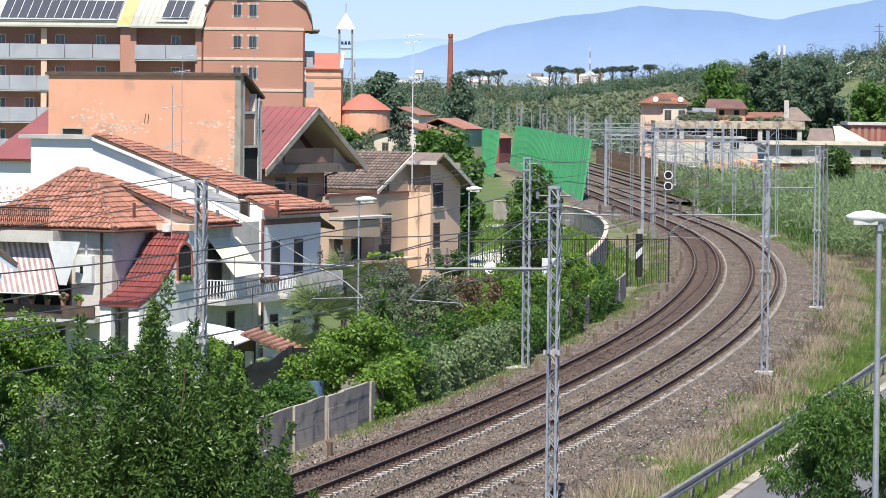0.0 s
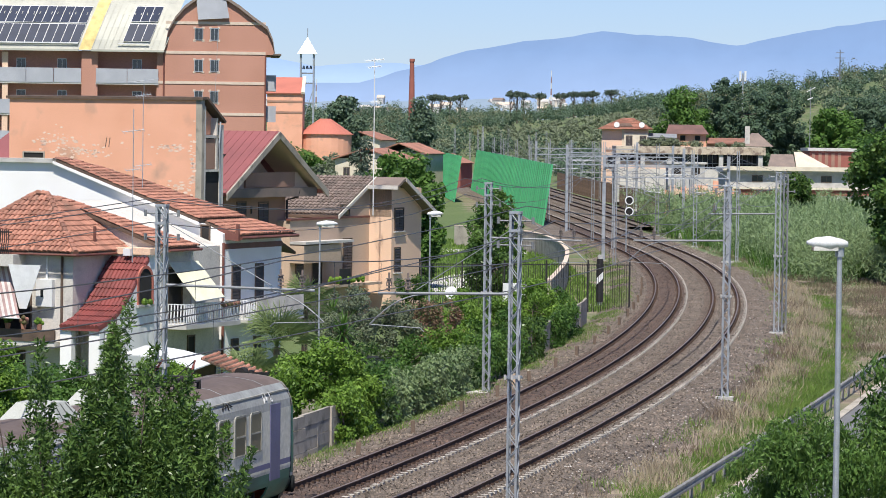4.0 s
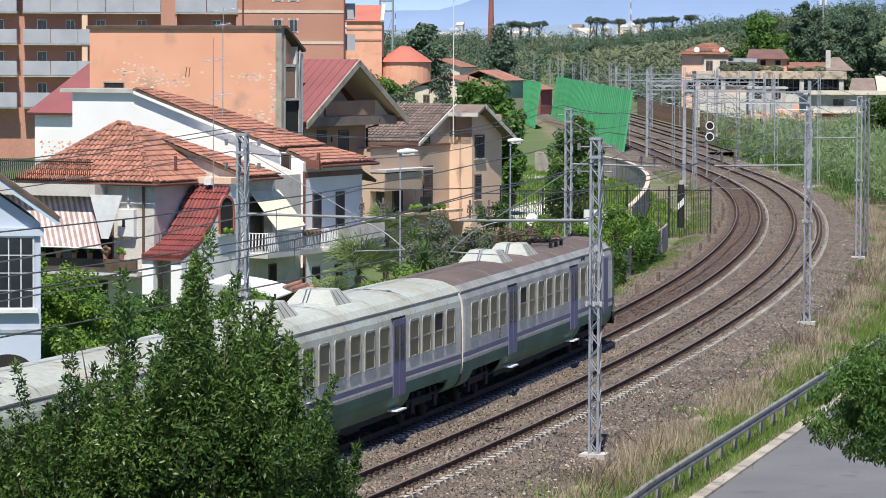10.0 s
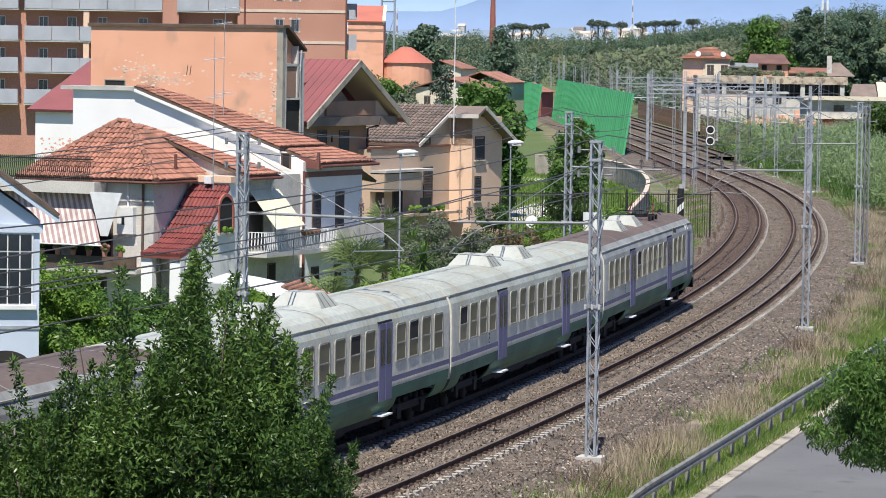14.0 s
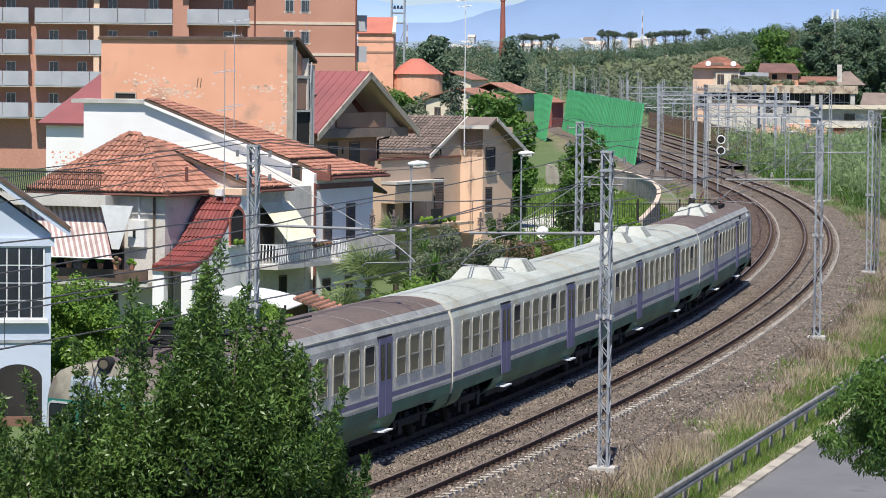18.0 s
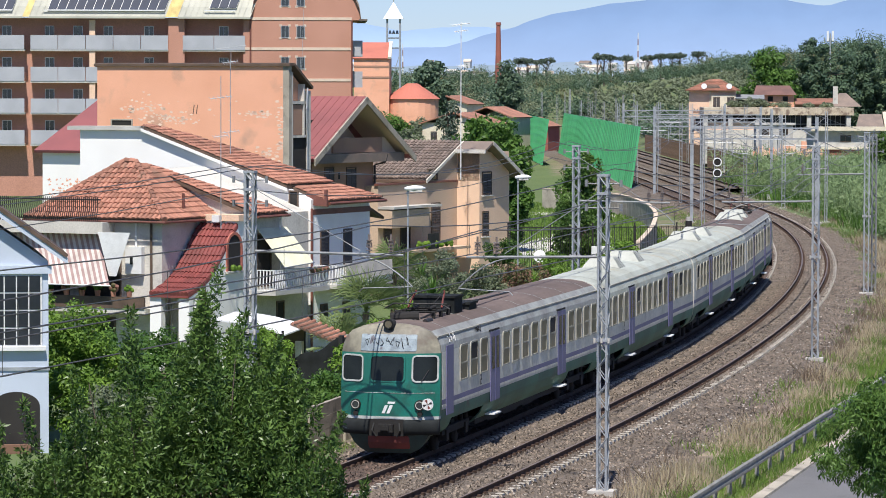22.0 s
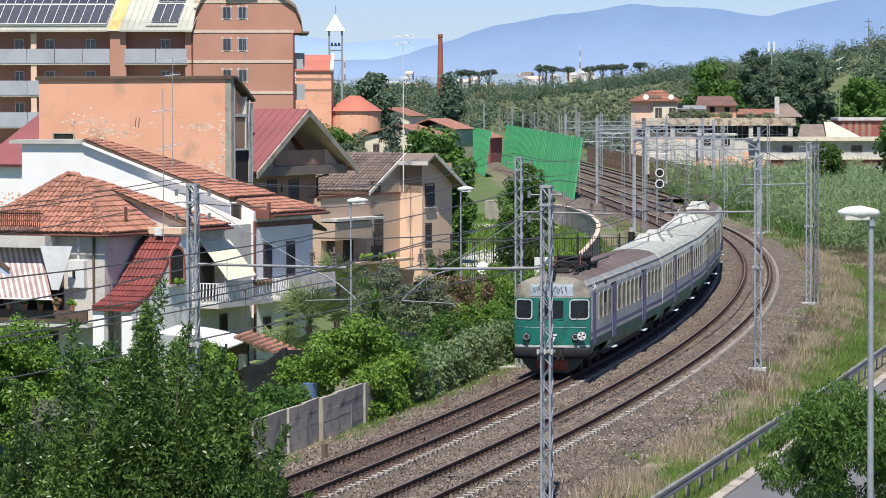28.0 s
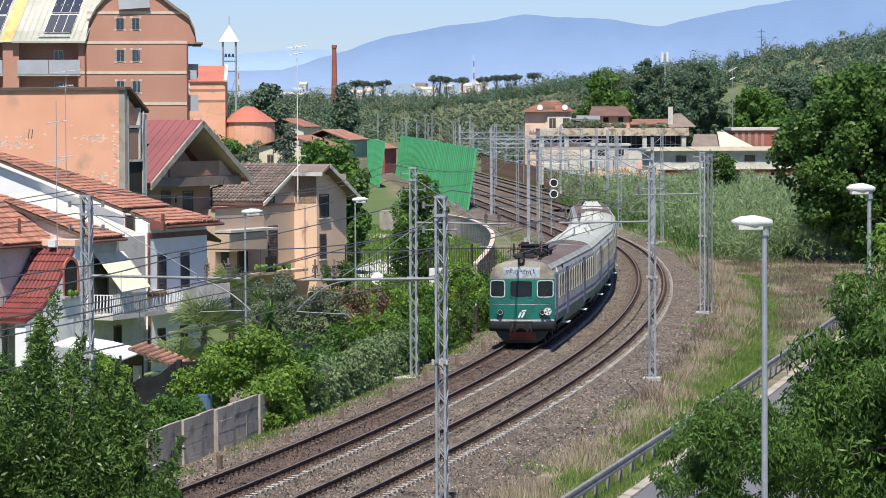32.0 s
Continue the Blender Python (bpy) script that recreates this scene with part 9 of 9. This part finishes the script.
# ---- small things round the houses ----
def make_garden():
    cn = thing("canopy", "white curved canopy over the garden yard", "canopy", pose(-9.35, 140, -1.6, 0, 0, -20))
    rings = [[(-1.5 + 3.2 * f, -1.2, 2.65 - 0.5 * f * f), (-1.5 + 3.2 * f, 1.2, 2.85 - 0.5 * f * f), (-1.5 + 3.2 * f, 1.2, 2.80 - 0.5 * f * f), (-1.5 + 3.2 * f, -1.2, 2.60 - 0.5 * f * f)] for f in np.linspace(0, 1, 9)]
    part("roof", G().loft(rings), "whitemetal", cn)
    for x, y in ((-1.4, -1.1), (1.6, -1.1), (-1.4, 1.1), (1.6, 1.1)):
        part("leg", G().box(x - 0.04, x + 0.04, y - 0.04, y + 0.04, 0, 2.3), "iron", cn)
    # dark upright board that stands for the shade under the canopy
    part("shade", G().box(-0.5, 1.6, 1.05, 1.12, 0, 2.2), "timber", cn)
    tr = thing("gate_roof", "small red-tiled roof over the garden gate", "roof", pose(-6.75, 140, -1.95, 0, 0, -25))
    part("frame", G().slab([(-1.1, -0.6, 2.85), (1.3, -0.6, 2.05), (1.3, 0.7, 2.2), (-1.1, 0.7, 3.0)], 0.08), "timber", tr)
    for k in range(9):
        for j in range(4):
            x = -1.0 + k * 0.27
            part("tile", G().cyl((x, -0.6 + j * 0.33, 2.86 - (x + 1.1) / 3 + 0.02 * j), (x, -0.25 + j * 0.33, 2.88 - (x + 1.1) / 3 + 0.04 * j), 0.07, 0.085, 7), "tile", tr)
    for x in (-1.0, 1.2):
        part("pillar", G().box(x - 0.14, x + 0.14, -0.14, 0.14, 0, 2.1), "grey_wall", tr)
    gt = thing("garden_gate", "dark sheet-metal gate with curved top", "gate", pose(-7.75, 131, -1.2, 0, 0, -18))
    pts = [(0, 0, 0), (2.2, 0, 0), (2.2, 0, 2.2)] + [(2.2 - 2.2 * f, 0, 1.65 + 0.55 * math.cos(math.pi * f) ** 3 * (1 if f < 0.5 else 0.9)) for f in np.linspace(0.1, 1, 10)]
    part("leaf", G().ex(pts, (0, 0.05, 0)), "t_grey", gt)
    for x in (-0.1, 2.3):
        part("pillar", G().box(x - 0.08, x + 0.08, -0.08, 0.10, 0, 2.3), "iron", gt)
    wl = thing("yard_wall", "grey yard wall with a dark panel fence on it", "wall", pose(-5.75, 130.5, -1.3, 0, 0, 16))
    part("wall", G().box(0, 2.6, 0, 0.2, 0, 1.3), "concrete", wl)
    part("fence_panel", G().box(0, 2.6, 0.05, 0.09, 1.3, 2.3), "t_grey", wl)
    br = thing("barrel", "blue plastic barrel behind the wall", "barrel", pose(-4.35, 121.5, -1.0))
    part("body", G().cyl((0, 0, 0), (0, 0, 1.5), 0.3, n=14), surf("blue_plastic", (0.10, 0.17, 0.30), None, 0.5), br)
    for i, (x, y, rz, c) in enumerate(((-7.3, 114, 70, "car_paint"), (-1.0, 154, 30, "t_grey"))):
        v = thing("car", "parked silver car half hidden by shrubs" if i == 0 else "parked dark car half hidden by shrubs", "car", pose(x, y, -1.35, 0, 0, rz), "parked cars")
        side = [(-2.0, 0.35), (2.0, 0.35), (2.05, 0.75), (1.5, 0.92), (0.9, 0.98), (0.3, 1.42), (-1.0, 1.45), (-1.6, 1.05), (-2.0, 0.95)]
        part("body", G().ex([(a, -0.8, b) for a, b in side], (0, 1.6, 0)), c, v)
        part("windscreen", G().slab([(0.88, -0.68, 1.0), (0.88, 0.68, 1.0), (0.34, 0.62, 1.40), (0.34, -0.62, 1.40)], 0.02), "glass", v)
        part("side_window", G().ex([(-1.4, -0.81, 1.02), (0.7, -0.81, 1.02), (0.22, -0.81, 1.38), (-0.95, -0.81, 1.38)], (0, 0.01, 0)), "glass", v)
        part("side_window", G().ex([(-1.4, 0.80, 1.02), (0.7, 0.80, 1.02), (0.22, 0.80, 1.38), (-0.95, 0.80, 1.38)], (0, 0.01, 0)), "glass", v)
        for wx in (-1.25, 1.25):
            for wy in (-0.72, 0.72):
                part("wheel", G().cyl((wx, wy - 0.1, 0.31), (wx, wy + 0.1, 0.31), 0.31, n=16), "rubber", v)
    # pale gravel paths and a low white wall on the lawn
    path = G()
    path.add([(1.5, 300, -0.55), (10.5, 296, -0.55), (10.8, 303, -0.55), (1.5, 308, -0.55)], [(0, 1, 2, 3)])
    path.add([(2.2, 226, -0.5), (6.2, 236, -0.5), (6.6, 262, -0.5), (4.8, 262, -0.5), (1.2, 236, -0.5)], [(0, 1, 2, 3, 4)])
    structure("path", path, "pale_concrete", "pale gravel path across the lawn")


make_plants()
make_grass()
make_garden()
make_far_buildings()
make_far()


motions()
